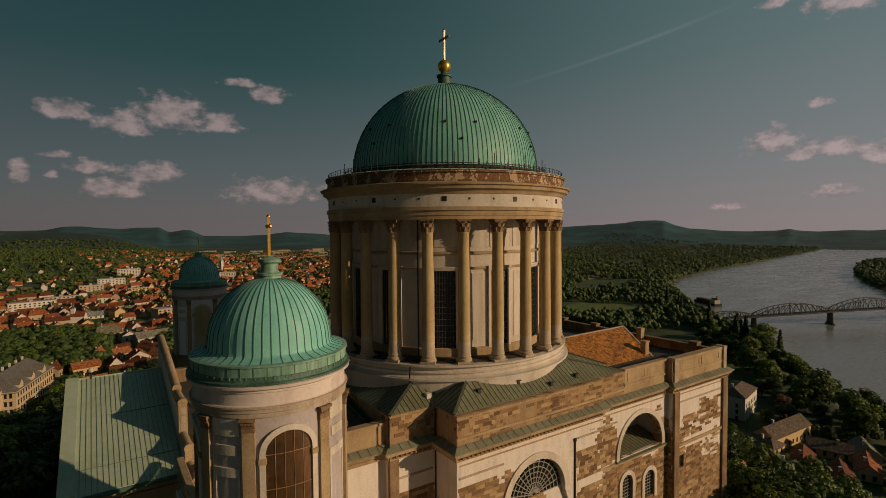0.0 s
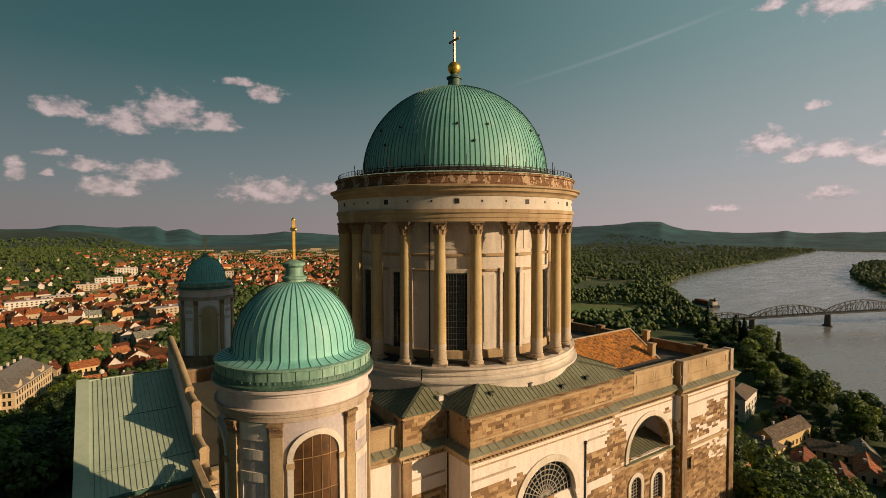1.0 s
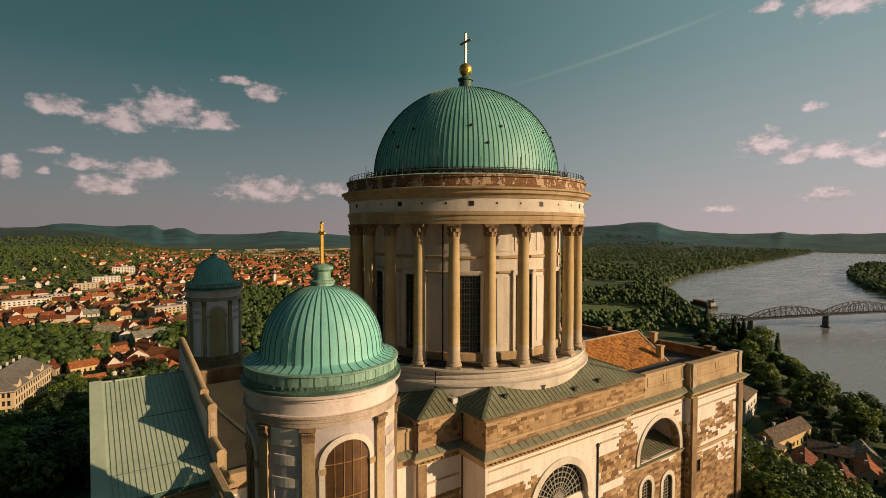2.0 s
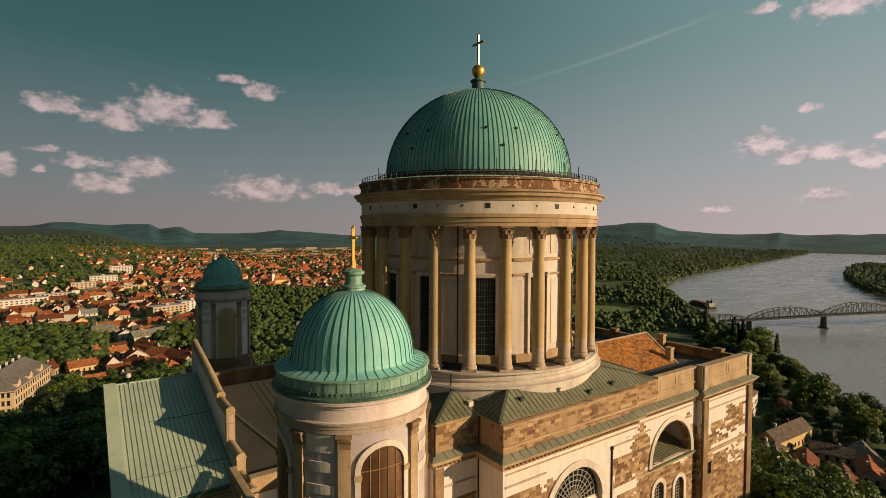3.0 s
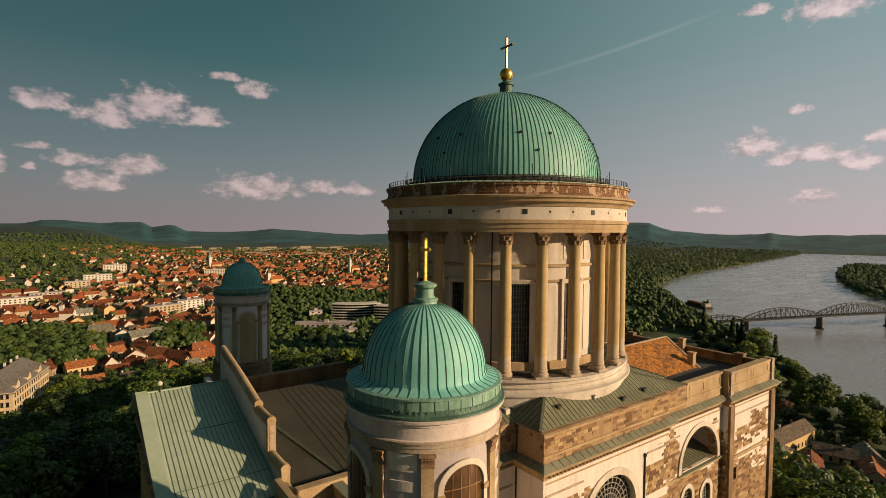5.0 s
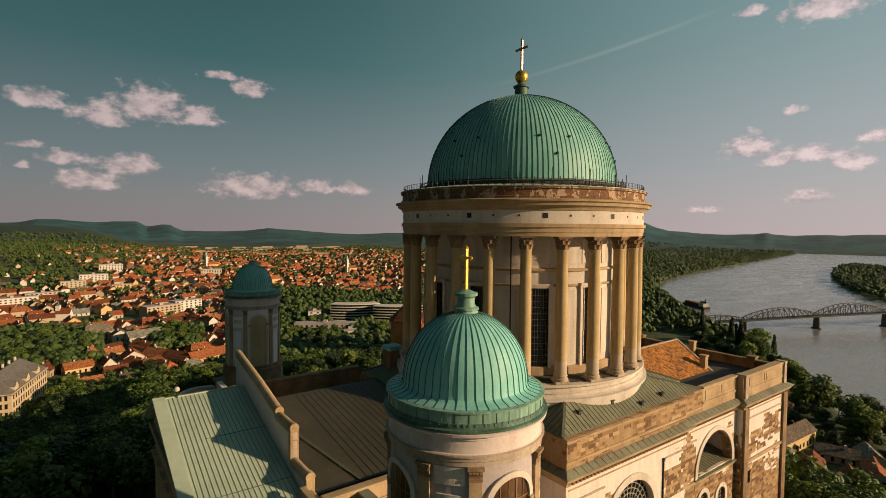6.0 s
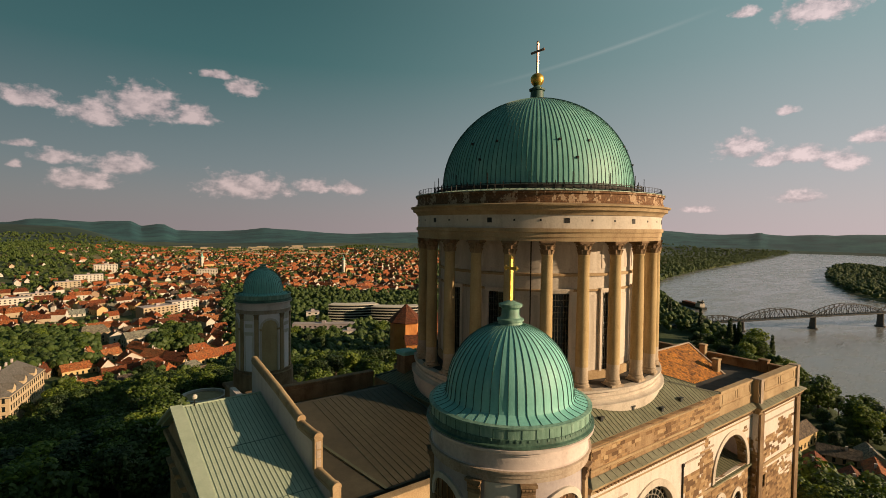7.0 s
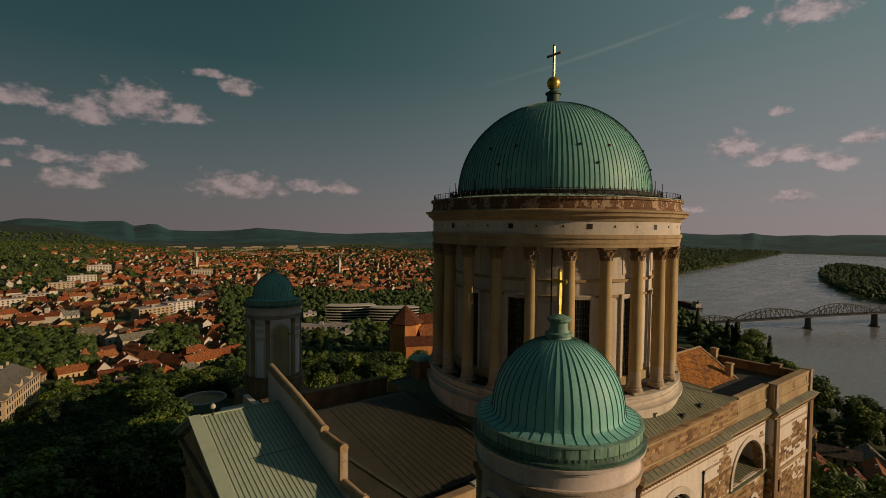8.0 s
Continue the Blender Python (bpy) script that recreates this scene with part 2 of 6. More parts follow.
GOLD = make_plain("gilded_metal", (0.72, 0.44, 0.09), 0.38, 0.9, 0.25)
CROSS = make_plain("reddish_bronze", (0.30, 0.18, 0.13), 0.4, 0.6, 0.4)
IRON = make_plain("dark_wrought_iron", (0.03, 0.028, 0.026), 0.6, 0.6)
BRIDGE = make_plain("dark_grey_bridge_steel", (0.011, 0.014, 0.017), 0.7, 0.0)
SLATE = make_plain("grey_slate_roofing", (0.13, 0.12, 0.11), 0.8, 0.0, 0.4, 0.8)
STEEL = make_plain("weathered_grey_steel", (0.03, 0.034, 0.035), 0.6, 0.3)
GLASS = make_plain("dark_window_glass", (0.012, 0.016, 0.016), 0.12, 0.0, 0.2)
BRONZE = make_plain("brown_metal_window_grid", (0.10, 0.05, 0.02), 0.45, 0.5, 0.4, 0.8)
BRASS = make_plain("dull_brass_bars", (0.34, 0.20, 0.09), 0.5, 0.4, 0.3)
DIM_BARS = make_plain("dim_glazing_bars", (0.075, 0.075, 0.06), 0.6, 0.1, 0.3)
LATTICE = make_plain("grey_lattice_bars", (0.30, 0.27, 0.23), 0.6, 0.1, 0.3)
BITUMEN = make_plain("dark_flat_roof_felt", (0.045, 0.04, 0.036), 0.9, 0.0, 0.4, 0.6)


def make_tiles(name, a, b, c, row=0.35):
    m, n, sh, at = material(name, 0.85)
    p = n.add("ShaderNodeSeparateXYZ", i0=at)
    face = n.add("ShaderNodeCombineXYZ", i0=p.outputs[0], i1=n.math("ADD", p.outputs[1], n.math("MULTIPLY", p.outputs[2], 1.3)), i2=0.0).outputs[0]
    br = n.add("ShaderNodeTexBrick", Vector=face, Color1=a, Color2=b, Mortar=tuple(v * 0.4 for v in a), Scale=1.0, Mortar_Size=0.035, Brick_Width=0.25, Row_Height=row)
    fine = n.noise(at, 0.3, 6.0, 0.65)
    spot = n.noise(at, 1.1, 5.0, 0.75)
    col = n.mix(n.ramp(fine, (0.40, (0, 0, 0)), (0.60, (1, 1, 1))), br.outputs[0], c)
    col = n.mix(1.0, col, n.ramp(spot, (0.38, (0.30, 0.28, 0.26)), (0.5, (0.95, 0.95, 0.95)), (0.62, (1.6, 1.5, 1.3))), "MULTIPLY")
    ob = n.add("ShaderNodeObjectInfo").outputs["Random"]
    col = n.mix(1.0, col, n.ramp(ob, (0.0, (0.36, 0.34, 0.34)), (0.3, (0.62, 0.55, 0.5)), (0.55, (0.95, 0.85, 0.75)), (0.8, (1.05, 1.15, 1.05)), (1.0, (1.25, 1.6, 1.7))), "MULTIPLY")
    n.put(sh.inputs["Base Color"], col)
    bumped(n, sh, n.math("ADD", br.outputs["Fac"], n.math("MULTIPLY", spot, 3.0)), 0.6, 0.12)
    return m


TILES = make_tiles("orange_clay_tiles", (0.50, 0.185, 0.026), (0.64, 0.31, 0.05), (0.30, 0.125, 0.03))
TILES_TOWN = make_tiles("red_clay_tiles", (0.36, 0.078, 0.022), (0.52, 0.14, 0.035), (0.27, 0.10, 0.04), 0.5)
TILES_GREY = make_tiles("grey_brown_roof_tiles", (0.16, 0.13, 0.115), (0.24, 0.20, 0.17), (0.20, 0.17, 0.14), 0.5)


def make_house(name, *cols):
    """House plaster, another tint on each house."""
    m, n, sh, at = material(name, 0.9)
    ob = n.add("ShaderNodeObjectInfo").outputs["Random"]
    col = n.ramp(ob, *[(i / len(cols), c) for i, c in enumerate(cols)])
    f = n.noise(at, 1.2, 5.0)
    n.put(sh.inputs["Base Color"], n.mix(0.35, col, n.mix(1.0, col, n.ramp(f, (0.3, (0.6, 0.57, 0.52)), (0.7, (1.05, 1.05, 1.05))), "MULTIPLY")))
    bumped(n, sh, f, 0.15, 0.05)
    return m


HOUSE = make_house("town_house_plaster", (0.46, 0.39, 0.29), (0.40, 0.29, 0.17), (0.52, 0.47, 0.40), (0.33, 0.22, 0.14), (0.44, 0.35, 0.24))
HOUSE_WHITE = make_house("white_plaster", (0.54, 0.49, 0.42), (0.62, 0.58, 0.52))
HOUSE_YELLOW = make_house("yellow_plaster", (0.52, 0.36, 0.15), (0.56, 0.41, 0.20))


def make_leaves(name, a, b, c):
    m, n, sh, at = material(name, 0.6)
    isl = n.add("ShaderNodeNewGeometry").outputs["Random Per Island"]
    ob = n.add("ShaderNodeObjectInfo").outputs["Random"]
    f = n.noise(at, 1.5, 4.0)
    v = n.math("ADD", n.math("MULTIPLY", isl, 0.45), n.math("ADD", n.math("MULTIPLY", ob, 0.35), n.math("MULTIPLY", f, 0.2)))
    col = n.ramp(v, (0.15, a), (0.5, b), (0.85, c))
    n.put(sh.inputs["Base Color"], col)
    thin = n.add("ShaderNodeBsdfTranslucent", Color=n.mix(1.0, col, (1.3, 1.25, 0.7), "MULTIPLY"))
    both = n.add("ShaderNodeMixShader", i0=0.25, i1=sh.outputs[0], i2=thin.outputs[0])
    n.put(next(x for x in m.node_tree.nodes if x.type == "OUTPUT_MATERIAL").inputs["Surface"], both.outputs[0])
    return m


LEAF = make_leaves("broad_leaves", (0.016, 0.036, 0.005), (0.074, 0.125, 0.012), (0.22, 0.275, 0.03))
LEAF_FAR = make_leaves("distant_canopy", (0.038, 0.068, 0.012), (0.068, 0.108, 0.019), (0.125, 0.165, 0.031))
LEAF_DARK = make_leaves("dark_conifer_leaves", (0.008, 0.021, 0.005), (0.024, 0.050, 0.010), (0.065, 0.10, 0.020))
LEAF_RED = make_leaves("copper_beech_leaves", (0.09, 0.05, 0.035), (0.15, 0.08, 0.05), (0.20, 0.12, 0.07))
BARK = make_plain("bark", (0.09, 0.065, 0.045), 0.95, 0.0, 0.4, 3.0)


def make_ground():
    m, n, sh, at = material("meadow_and_wooded_ground", 0.95)
    big = n.noise(at, 0.004, 6.0, 0.6)
    mid = n.noise(at, 0.03, 6.0, 0.65)
    fine = n.noise(at, 0.5, 4.0)
    col = n.ramp(n.math("ADD", n.math("MULTIPLY", big, 0.5), n.math("MULTIPLY", mid, 0.5)), (0.36, (0.018, 0.034, 0.012)), (0.48, (0.036, 0.062, 0.016)), (0.58, (0.06, 0.095, 0.022)), (0.68, (0.085, 0.11, 0.036)))
    col = n.mix(n.math("MULTIPLY", fine, 0.5), col, (0.03, 0.045, 0.015))
    # mown and ploughed strips out on the plain
    strip = n.add("ShaderNodeTexVoronoi", Vector=n.add("ShaderNodeMapping", Vector=at, Rotation=(0, 0, 0.35), Scale=(0.0028, 0.0075, 0.0)).outputs[0], Scale=1.0).outputs["Color"]
    pick = n.add("ShaderNodeSeparateXYZ", i0=strip).outputs
    crop = n.ramp(pick[1], (0.0, (0.10, 0.13, 0.03)), (0.5, (0.17, 0.18, 0.055)), (1.0, (0.20, 0.17, 0.08)))
    col = n.mix(n.ramp(pick[0], (0.62, (0, 0, 0)), (0.64, (0.85, 0.85, 0.85))), col, crop)
    n.put(sh.inputs["Base Color"], col)
    bumped(n, sh, n.math("ADD", n.math("MULTIPLY", mid, 4.0), fine), 0.5, 1.0)
    return m


GROUND = make_ground()


def make_hill(name, a, b, c, field=None):
    m, n, sh, at = material(name, 0.95)
    mid = n.noise(at, 0.006, 7.0, 0.65)
    col = n.ramp(mid, (0.38, a), (0.52, b), (0.68, c))
    if field:
        cell = n.add("ShaderNodeTexVoronoi", Vector=n.add("ShaderNodeMapping", Vector=at, Rotation=(0, 0, 0.35), Scale=(0.0022, 0.006, 0.0)).outputs[0], Scale=1.0).outputs["Color"]
        col = n.mix(n.ramp(n.add("ShaderNodeSeparateXYZ", i0=cell).outputs[0], (0.70, (0, 0, 0)), (0.72, (0.8, 0.8, 0.8))), col, field)
    n.put(sh.inputs["Base Color"], col)
    bumped(n, sh, mid, 0.5, 8.0)
    return m


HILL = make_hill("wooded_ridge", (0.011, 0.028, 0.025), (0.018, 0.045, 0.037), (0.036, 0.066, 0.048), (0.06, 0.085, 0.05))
# air haze is painted in as a blue-teal base colour
HILL_FAR = make_hill("haze_tinted_wooded_hills", (0.007, 0.042, 0.060), (0.014, 0.074, 0.092), (0.032, 0.115, 0.118))


def make_water():
    m, n, sh, at = material("river_water", 0.22)
    f = n.noise(n.add("ShaderNodeMapping", Vector=at, Scale=(0.35, 1.0, 1.0)).outputs[0], 0.05, 5.0, 0.6)
    g = n.noise(at, 0.6, 3.0)
    n.put(sh.inputs["Base Color"], n.ramp(f, (0.35, (0.20, 0.205, 0.21)), (0.65, (0.26, 0.26, 0.26))))
    n.put(sh.inputs["Roughness"], n.ramp(f, (0.35, (0.16, 0.16, 0.16)), (0.65, (0.32, 0.32, 0.32))))
    bumped(n, sh, n.math("ADD", f, n.math("MULTIPLY", g, 0.3)), 0.25, 0.6)
    return m


WATER = make_water()


# ---- mesh hands ----
def mesh_of(name, verts, faces, mat, smooth=False):
    me = bpy.data.meshes.new(name)
    me.from_pydata([tuple(v) for v in verts], [], faces)
    me.materials.append(mat)
    bm = bmesh.new()
    bm.from_mesh(me)
    bmesh.ops.recalc_face_normals(bm, faces=bm.faces)
    bm.to_mesh(me)
    bm.free()
    if smooth:
        me.polygons.foreach_set("use_smooth", [True] * len(me.polygons))
        me.set_sharp_from_angle(angle=radians(32))
    return me


def put(name, me, parent=None, m=None, label=""):
    ob = new(name, me)
    ob.parent = parent
    if m is not None:
        ob.matrix_basis = m
    return tagged(ob, label)


def part(name, vf, mat, parent, label="", m=None, smooth=False):
    return put(name, mesh_of(name, vf[0], vf[1], mat, smooth), parent, m, label)


def thing(name, label, category, group="", m=None, kind=""):
    ob = new(name)
    if m is not None:
        ob.matrix_basis = m
    return tagged(ob, label, category, group, kind)


def join(*lists):
    vs, fs = [], []
    for v, f in lists:
        o = len(vs)
        vs += list(v)
        fs += [tuple(i + o for i in q) for q in f]
    return vs, fs


def moved(vf, m):
    return [m @ Vector(v) for v in vf[0]], vf[1]


def box(x0, x1, y0, y1, z0, z1, bevel=0.0):
    """A block; with bevel its upright and top edges are taken off."""
    if not bevel:
        v = [(x, y, z) for z in (z0, z1) for x, y in ((x0, y0), (x1, y0), (x1, y1), (x0, y1))]
        return v, [(0, 3, 2, 1), (4, 5, 6, 7), (0, 1, 5, 4), (1, 2, 6, 5), (2, 3, 7, 6), (3, 0, 4, 7)]
    b = bevel
    ring = [(x0 + b, y0), (x1 - b, y0), (x1, y0 + b), (x1, y1 - b), (x1 - b, y1), (x0 + b, y1), (x0, y1 - b), (x0, y0 + b)]
    inner = [(min(max(x, x0 + b), x1 - b), min(max(y, y0 + b), y1 - b)) for x, y in ring]
    v = [(x, y, z0) for x, y in ring] + [(x, y, z1 - b) for x, y in ring] + [(x, y, z1) for x, y in inner]
    f = [tuple(range(7, -1, -1))]
    for k in (0, 8):
        f += [(k + i, k + (i + 1) % 8, k + 8 + (i + 1) % 8, k + 8 + i) for i in range(8)]
    return v, f + [tuple(range(16, 24))]


def lathe(profile, n=64, a0=0.0, a1=360.0, cap=True):
    """A profile of (radius, height) turned about z, from a0 to a1 degrees."""
    whole = a1 - a0 >= 359.9
    count = n if whole else n + 1
    v = []
    for i in range(count):
        a = radians(a0 + (a1 - a0) * i / n)
        v += [(r * math.cos(a), r * math.sin(a), z) for r, z in profile]
    k, f = len(profile), []
    for i in range(n):
        p, q = i * k, ((i + 1) % count) * k
        f += [(p + j, q + j, q + j + 1, p + j + 1) for j in range(k - 1)]
    if cap and whole:
        f += [tuple(i * k for i in range(count)), tuple(i * k + k - 1 for i in range(count))]
    if cap and not whole:
        f += [tuple(range(k)), tuple(range((count - 1) * k, count * k))]
    return v, f


def extrude(outline, m, depth):
    """A flat outline of (u, v) drawn out by depth along its third axis, then laid by m."""
    k = len(outline)
    v = [m @ Vector((a, b, 0)) for a, b in outline] + [m @ Vector((a, b, depth)) for a, b in outline]
    f = [tuple(range(k)), tuple(range(2 * k - 1, k - 1, -1))] + [(i, (i + 1) % k, k + (i + 1) % k, k + i) for i in range(k)]
    return v, f


def panel(outline, holes, m, depth):
    """A wall with openings through it: outline and holes in (u, v), thickness along the third axis."""
    bm = bmesh.new()
    edges = []
    for loop in (outline, *holes):
        vs = [bm.verts.new((u, w, 0)) for u, w in loop]
        edges += [bm.edges.new((vs[i], vs[(i + 1) % len(vs)])) for i in range(len(vs))]
    bmesh.ops.triangle_fill(bm, use_beauty=True, use_dissolve=False, edges=edges)
    made = bmesh.ops.extrude_face_region(bm, geom=list(bm.faces))
    bmesh.ops.translate(bm, vec=(0, 0, depth), verts=[e for e in made["geom"] if isinstance(e, bmesh.types.BMVert)])
    bmesh.ops.transform(bm, matrix=m, verts=bm.verts)
    bm.verts.index_update()
    out = [v.co.copy() for v in bm.verts], [tuple(v.index for v in f.verts) for f in bm.faces]
    bm.free()
    return out


def arch(cx, half, base, spring, n=14):
    """The outline of an arched opening."""
    return [(cx - half, base), (cx + half, base)] + [(cx + half * math.cos(math.pi * i / n), spring + half * math.sin(math.pi * i / n)) for i in range(n + 1)]


def arch_band(cx, inner, outer, base, spring, n=18):
    """The outline of a raised band round an arched opening."""
    a = [(cx + outer * math.cos(math.pi * i / n), spring + outer * math.sin(math.pi * i / n)) for i in range(n + 1)]
    b = [(cx + inner * math.cos(math.pi * i / n), spring + inner * math.sin(math.pi * i / n)) for i in range(n + 1)]
    return [(cx + outer, base)] + a + [(cx - outer, base), (cx - inner, base)] + b[::-1] + [(cx + inner, base)]


def bar(a, b, w, h=None, up=(0, 0, 1)):
    """A straight bar from a to b."""
    a, b, h = Vector(a), Vector(b), h or w
    d = (b - a).normalized()
    s = d.cross(Vector(up))
    s = s.normalized() if s.length > 1e-4 else Vector((1, 0, 0))
    u = s.cross(d)
    v = [p + s * (i * w / 2) + u * (j * h / 2) for p in (a, b) for i, j in ((-1, -1), (1, -1), (1, 1), (-1, 1))]
    return v, [(0, 3, 2, 1), (4, 5, 6, 7), (0, 1, 5, 4), (1, 2, 6, 5), (2, 3, 7, 6), (3, 0, 4, 7)]


NORTH = Matrix(((1, 0, 0, 0), (0, 0, 1, 0), (0, 1, 0, 0), (0, 0, 0, 1)))   # (u, v, d) -> (x=u, y=d, z=v)
WEST = Matrix(((0, 0, 1, 0), (1, 0, 0, 0), (0, 1, 0, 0), (0, 0, 0, 1)))    # (u, v, d) -> (x=d, y=u, z=v)


def spin(deg):
    return Matrix.Rotation(radians(deg), 4, "Z")


# ---- the great dome on its drum ----
def cross_shape(base, top, arm_z, arm, thick, turn_deg, pointed=True):
    t = thick / 2
    ends = [box(-t, t, -t, t, base, top - thick), box(-arm, arm, -t * 0.9, t * 0.9, arm_z - t, arm_z + t)]
    for x, z in ((-arm, arm_z), (arm, arm_z), (0, top - thick)):
        ends.append(moved(lathe([(0.01, -thick * 0.95), (thick * 0.72, -thick * 0.2), (thick * 0.72, thick * 0.2), (0.01, thick * 0.95)], 8), Matrix.Translation((x, 0, z))))
    return moved(join(*ends), spin(turn_deg))


def dome_curve(radius, z0, z1, tip, n=22, power=1.0):
    """A dome's profile from its springing up to a tip radius."""
    out = []
    amax = math.acos(tip / radius)
    for i in range(n + 1):
        a = amax * i / n
        out.append((radius * math.cos(a), z0 + (z1 - z0) * (math.sin(a) / math.sin(amax)) ** power))
    return out


def seam_mesh(name, profile, wide, high, mat):
    """One standing seam that follows a profile in the xz plane."""
    v, f = [], []
    for r, z in profile:
        for dy, dr in ((-wide / 2, -0.03), (-wide / 2, high), (wide / 2, high), (wide / 2, -0.03)):
            v.append((r + dr, dy * min(1.0, 0.35 + r / profile[0][0]), z + dr * 0.4))
    for i in range(len(profile) - 1):
        f += [(4 * i + j, 4 * i + j + 1, 4 * i + j + 5, 4 * i + j + 4) for j in range(3)]
    return mesh_of(name, v, f, mat)


def build_great_dome():
    top = thing("domed_drum", "round colonnaded stone drum with a green copper dome and gilded ball", "dome")
    # stylobate ring on the roof
    part("stylobate", lathe([(17, 36.0), (22.7, 36.0), (22.7, 41.0), (23.05, 41.1), (23.05, 41.4), (22.5, 41.5), (22.05, 41.75), (22.05, 42.1), (22.3, 42.15), (22.3, 42.3), (22.0, 42.4), (22.0, 42.85), (22.35, 43.0), (22.6, 43.15), (22.6, 43.45), (17.0, 43.6)], 96, cap=False), PLASTER, top, "cream stone ring with stepped mouldings")
    part("floor_ring", lathe([(17.6, 43.72), (19.0, 43.70), (21.5, 43.56)], 96, cap=False), BITUMEN, top, "dark walkway behind the columns")
    # wall with twelve tall windows
    wall = part("drum_wall", lathe([(17.7, 43.4), (17.7, 65.8)], 120, cap=False), PLASTER, top, "cream plastered round wall")
    part("plinth_band", lathe([(17.7, 43.5), (18.15, 43.5), (18.15, 44.9), (17.95, 45.05), (17.7, 45.05)], 96, cap=False), STONE, wall)
    part("string_course", lathe([(17.7, 60.0), (18.0, 60.05), (18.05, 60.4), (17.7, 60.5)], 96, cap=False), STONE, wall)
    part("string_course", lathe([(17.7, 57.6), (17.95, 57.65), (18.0, 57.95), (17.7, 58.0)], 96, cap=False), STONE, wall)
    pane = mesh_of("pane", *lathe([(17.74, 45.0), (17.74, 57.4), (17.70, 57.4), (17.70, 45.0)], 8, -5.6, 5.6), GLASS)
    jamb = mesh_of("jamb", *lathe([(17.72, 44.9), (18.1, 44.9), (18.1, 57.5), (17.72, 57.5)], 2, -6.9, -5.5), PLASTER)
    head = mesh_of("lintel", *lathe([(17.72, 57.4), (18.15, 57.4), (18.3, 57.9), (18.3, 58.1), (17.72, 58.1)], 8, -7.2, 7.2), PLASTER)
    grid = join(*[lathe([(17.76, z), (17.83, z), (17.83, z + 0.06), (17.76, z + 0.06)], 8, -5.6, 5.6) for z in np.arange(45.8, 57.2, 0.95)],
                *[lathe([(17.76, 45.0), (17.84, 45.0), (17.84, 57.4), (17.76, 57.4)], 1, a - 0.09, a + 0.09) for a in (-4.2, -2.8, -1.4, 0, 1.4, 2.8, 4.2)])
    grille = mesh_of("glazing_grid", *grid, DIM_BARS)
    panel_lo = mesh_of("wall_panel", *lathe([(17.7, 46.2), (17.79, 46.2), (17.79, 57.0), (17.7, 57.0)], 6, -5.0, 5.0), PLASTER)
    panel_hi = mesh_of("wall_panel", *lathe([(17.7, 61.2), (17.79, 61.2), (17.79, 64.9), (17.7, 64.9)], 6, -5.6, 5.6), PLASTER)
    for i in range(24):
        a = -124.9 + 15 * i
        if i % 2 == 0:
            put("window", pane, wall, spin(a))
            put("glazing_grid", grille, wall, spin(a))
            put("jamb", jamb, wall, spin(a))
            put("jamb", jamb, wall, spin(a + 12.4))
            put("lintel", head, wall, spin(a))
        else:
            put("wall_panel", panel_lo, wall, spin(a))
        put("wall_panel", panel_hi, wall, spin(a))
    # twenty-four columns
    base_me = mesh_of("column_base", *join(box(-1.15, 1.15, -1.15, 1.15, 43.5, 43.85), lathe([(1.16, 43.85), (1.2, 44.0), (1.16, 44.2), (1.0, 44.3), (1.0, 44.45), (1.07, 44.6), (1.0, 44.8), (0.96, 45.3), (0.955, 46.9)], 28)), STONE_PALE, True)
    shaft_me = mesh_of("shaft", *lathe([(0.95, 46.9), (0.95, 48), (0.94, 52), (0.90, 57), (0.84, 61), (0.82, 63.3), (0.88, 63.4), (0.88, 63.55), (0.82, 63.6)], 28), OCHRE, True)
    # capital: bell with two rows of leaves, corner scrolls and a square slab, in one skin
    rows = ((63.55, 0.82, 0.0, 0), (63.7, 0.86, 0.10, 0), (64.15, 0.90, 0.16, 0), (64.32, 0.98, 0.22, 0), (64.34, 0.90, 0.0, 0), (64.4, 0.88, 0.12, 1), (64.75, 0.94, 0.18, 1), (64.92, 1.02, 0.24, 1), (64.95, 0.94, 0.0, 1),
            (65.05, 1.0, 0.30, 2), (65.2, 1.05, 0.34, 2), (65.25, 1.0, 0.1, 2), (65.26, 1.12, 0, 3), (65.55, 1.12, 0, 3), (65.55, 0.4, 0, 0))
    v, n = [], 64
    for z, r, amp, way in rows:
        for i in range(n):
            t = 2 * math.pi * i / n
            if way == 3:
                q = min(r / max(abs(math.cos(t)), abs(math.sin(t))), r * 1.4)
            elif way == 2:
                q = r + amp * max(0.0, math.cos(4 * (t - math.pi / 4))) ** 3
            else:
                q = r + amp * max(0.0, math.cos(8 * t + math.pi * way)) ** 0.7
            v.append((q * math.cos(t), q * math.sin(t), z))
    cap_me = mesh_of("capital", v, [(j * n + i, j * n + (i + 1) % n, (j + 1) * n + (i + 1) % n, (j + 1) * n + i) for j in range(len(rows) - 1) for i in range(n)], STONE_DARK)
    for i in range(24):
        a = -124.4 + 7.5 + 15 * i
        shaft = put("column", shaft_me, top, spin(a) @ Matrix.Translation((21.1, 0, 0)))
        put("column_base", base_me, shaft)
        put("capital", cap_me, shaft, None, "weathered leafy capital")
    part("downpipe", join(lathe([(18.0, 43.7), (18.22, 43.7), (18.22, 65.5), (18.0, 65.5)], 1, -138.9, -138.3), lathe([(22.9, 40.6), (23.05, 40.6), (22.7, 43.2), (22.5, 43.2)], 1, -138.8, -138.4)), IRON, top, "dark rainwater pipe")
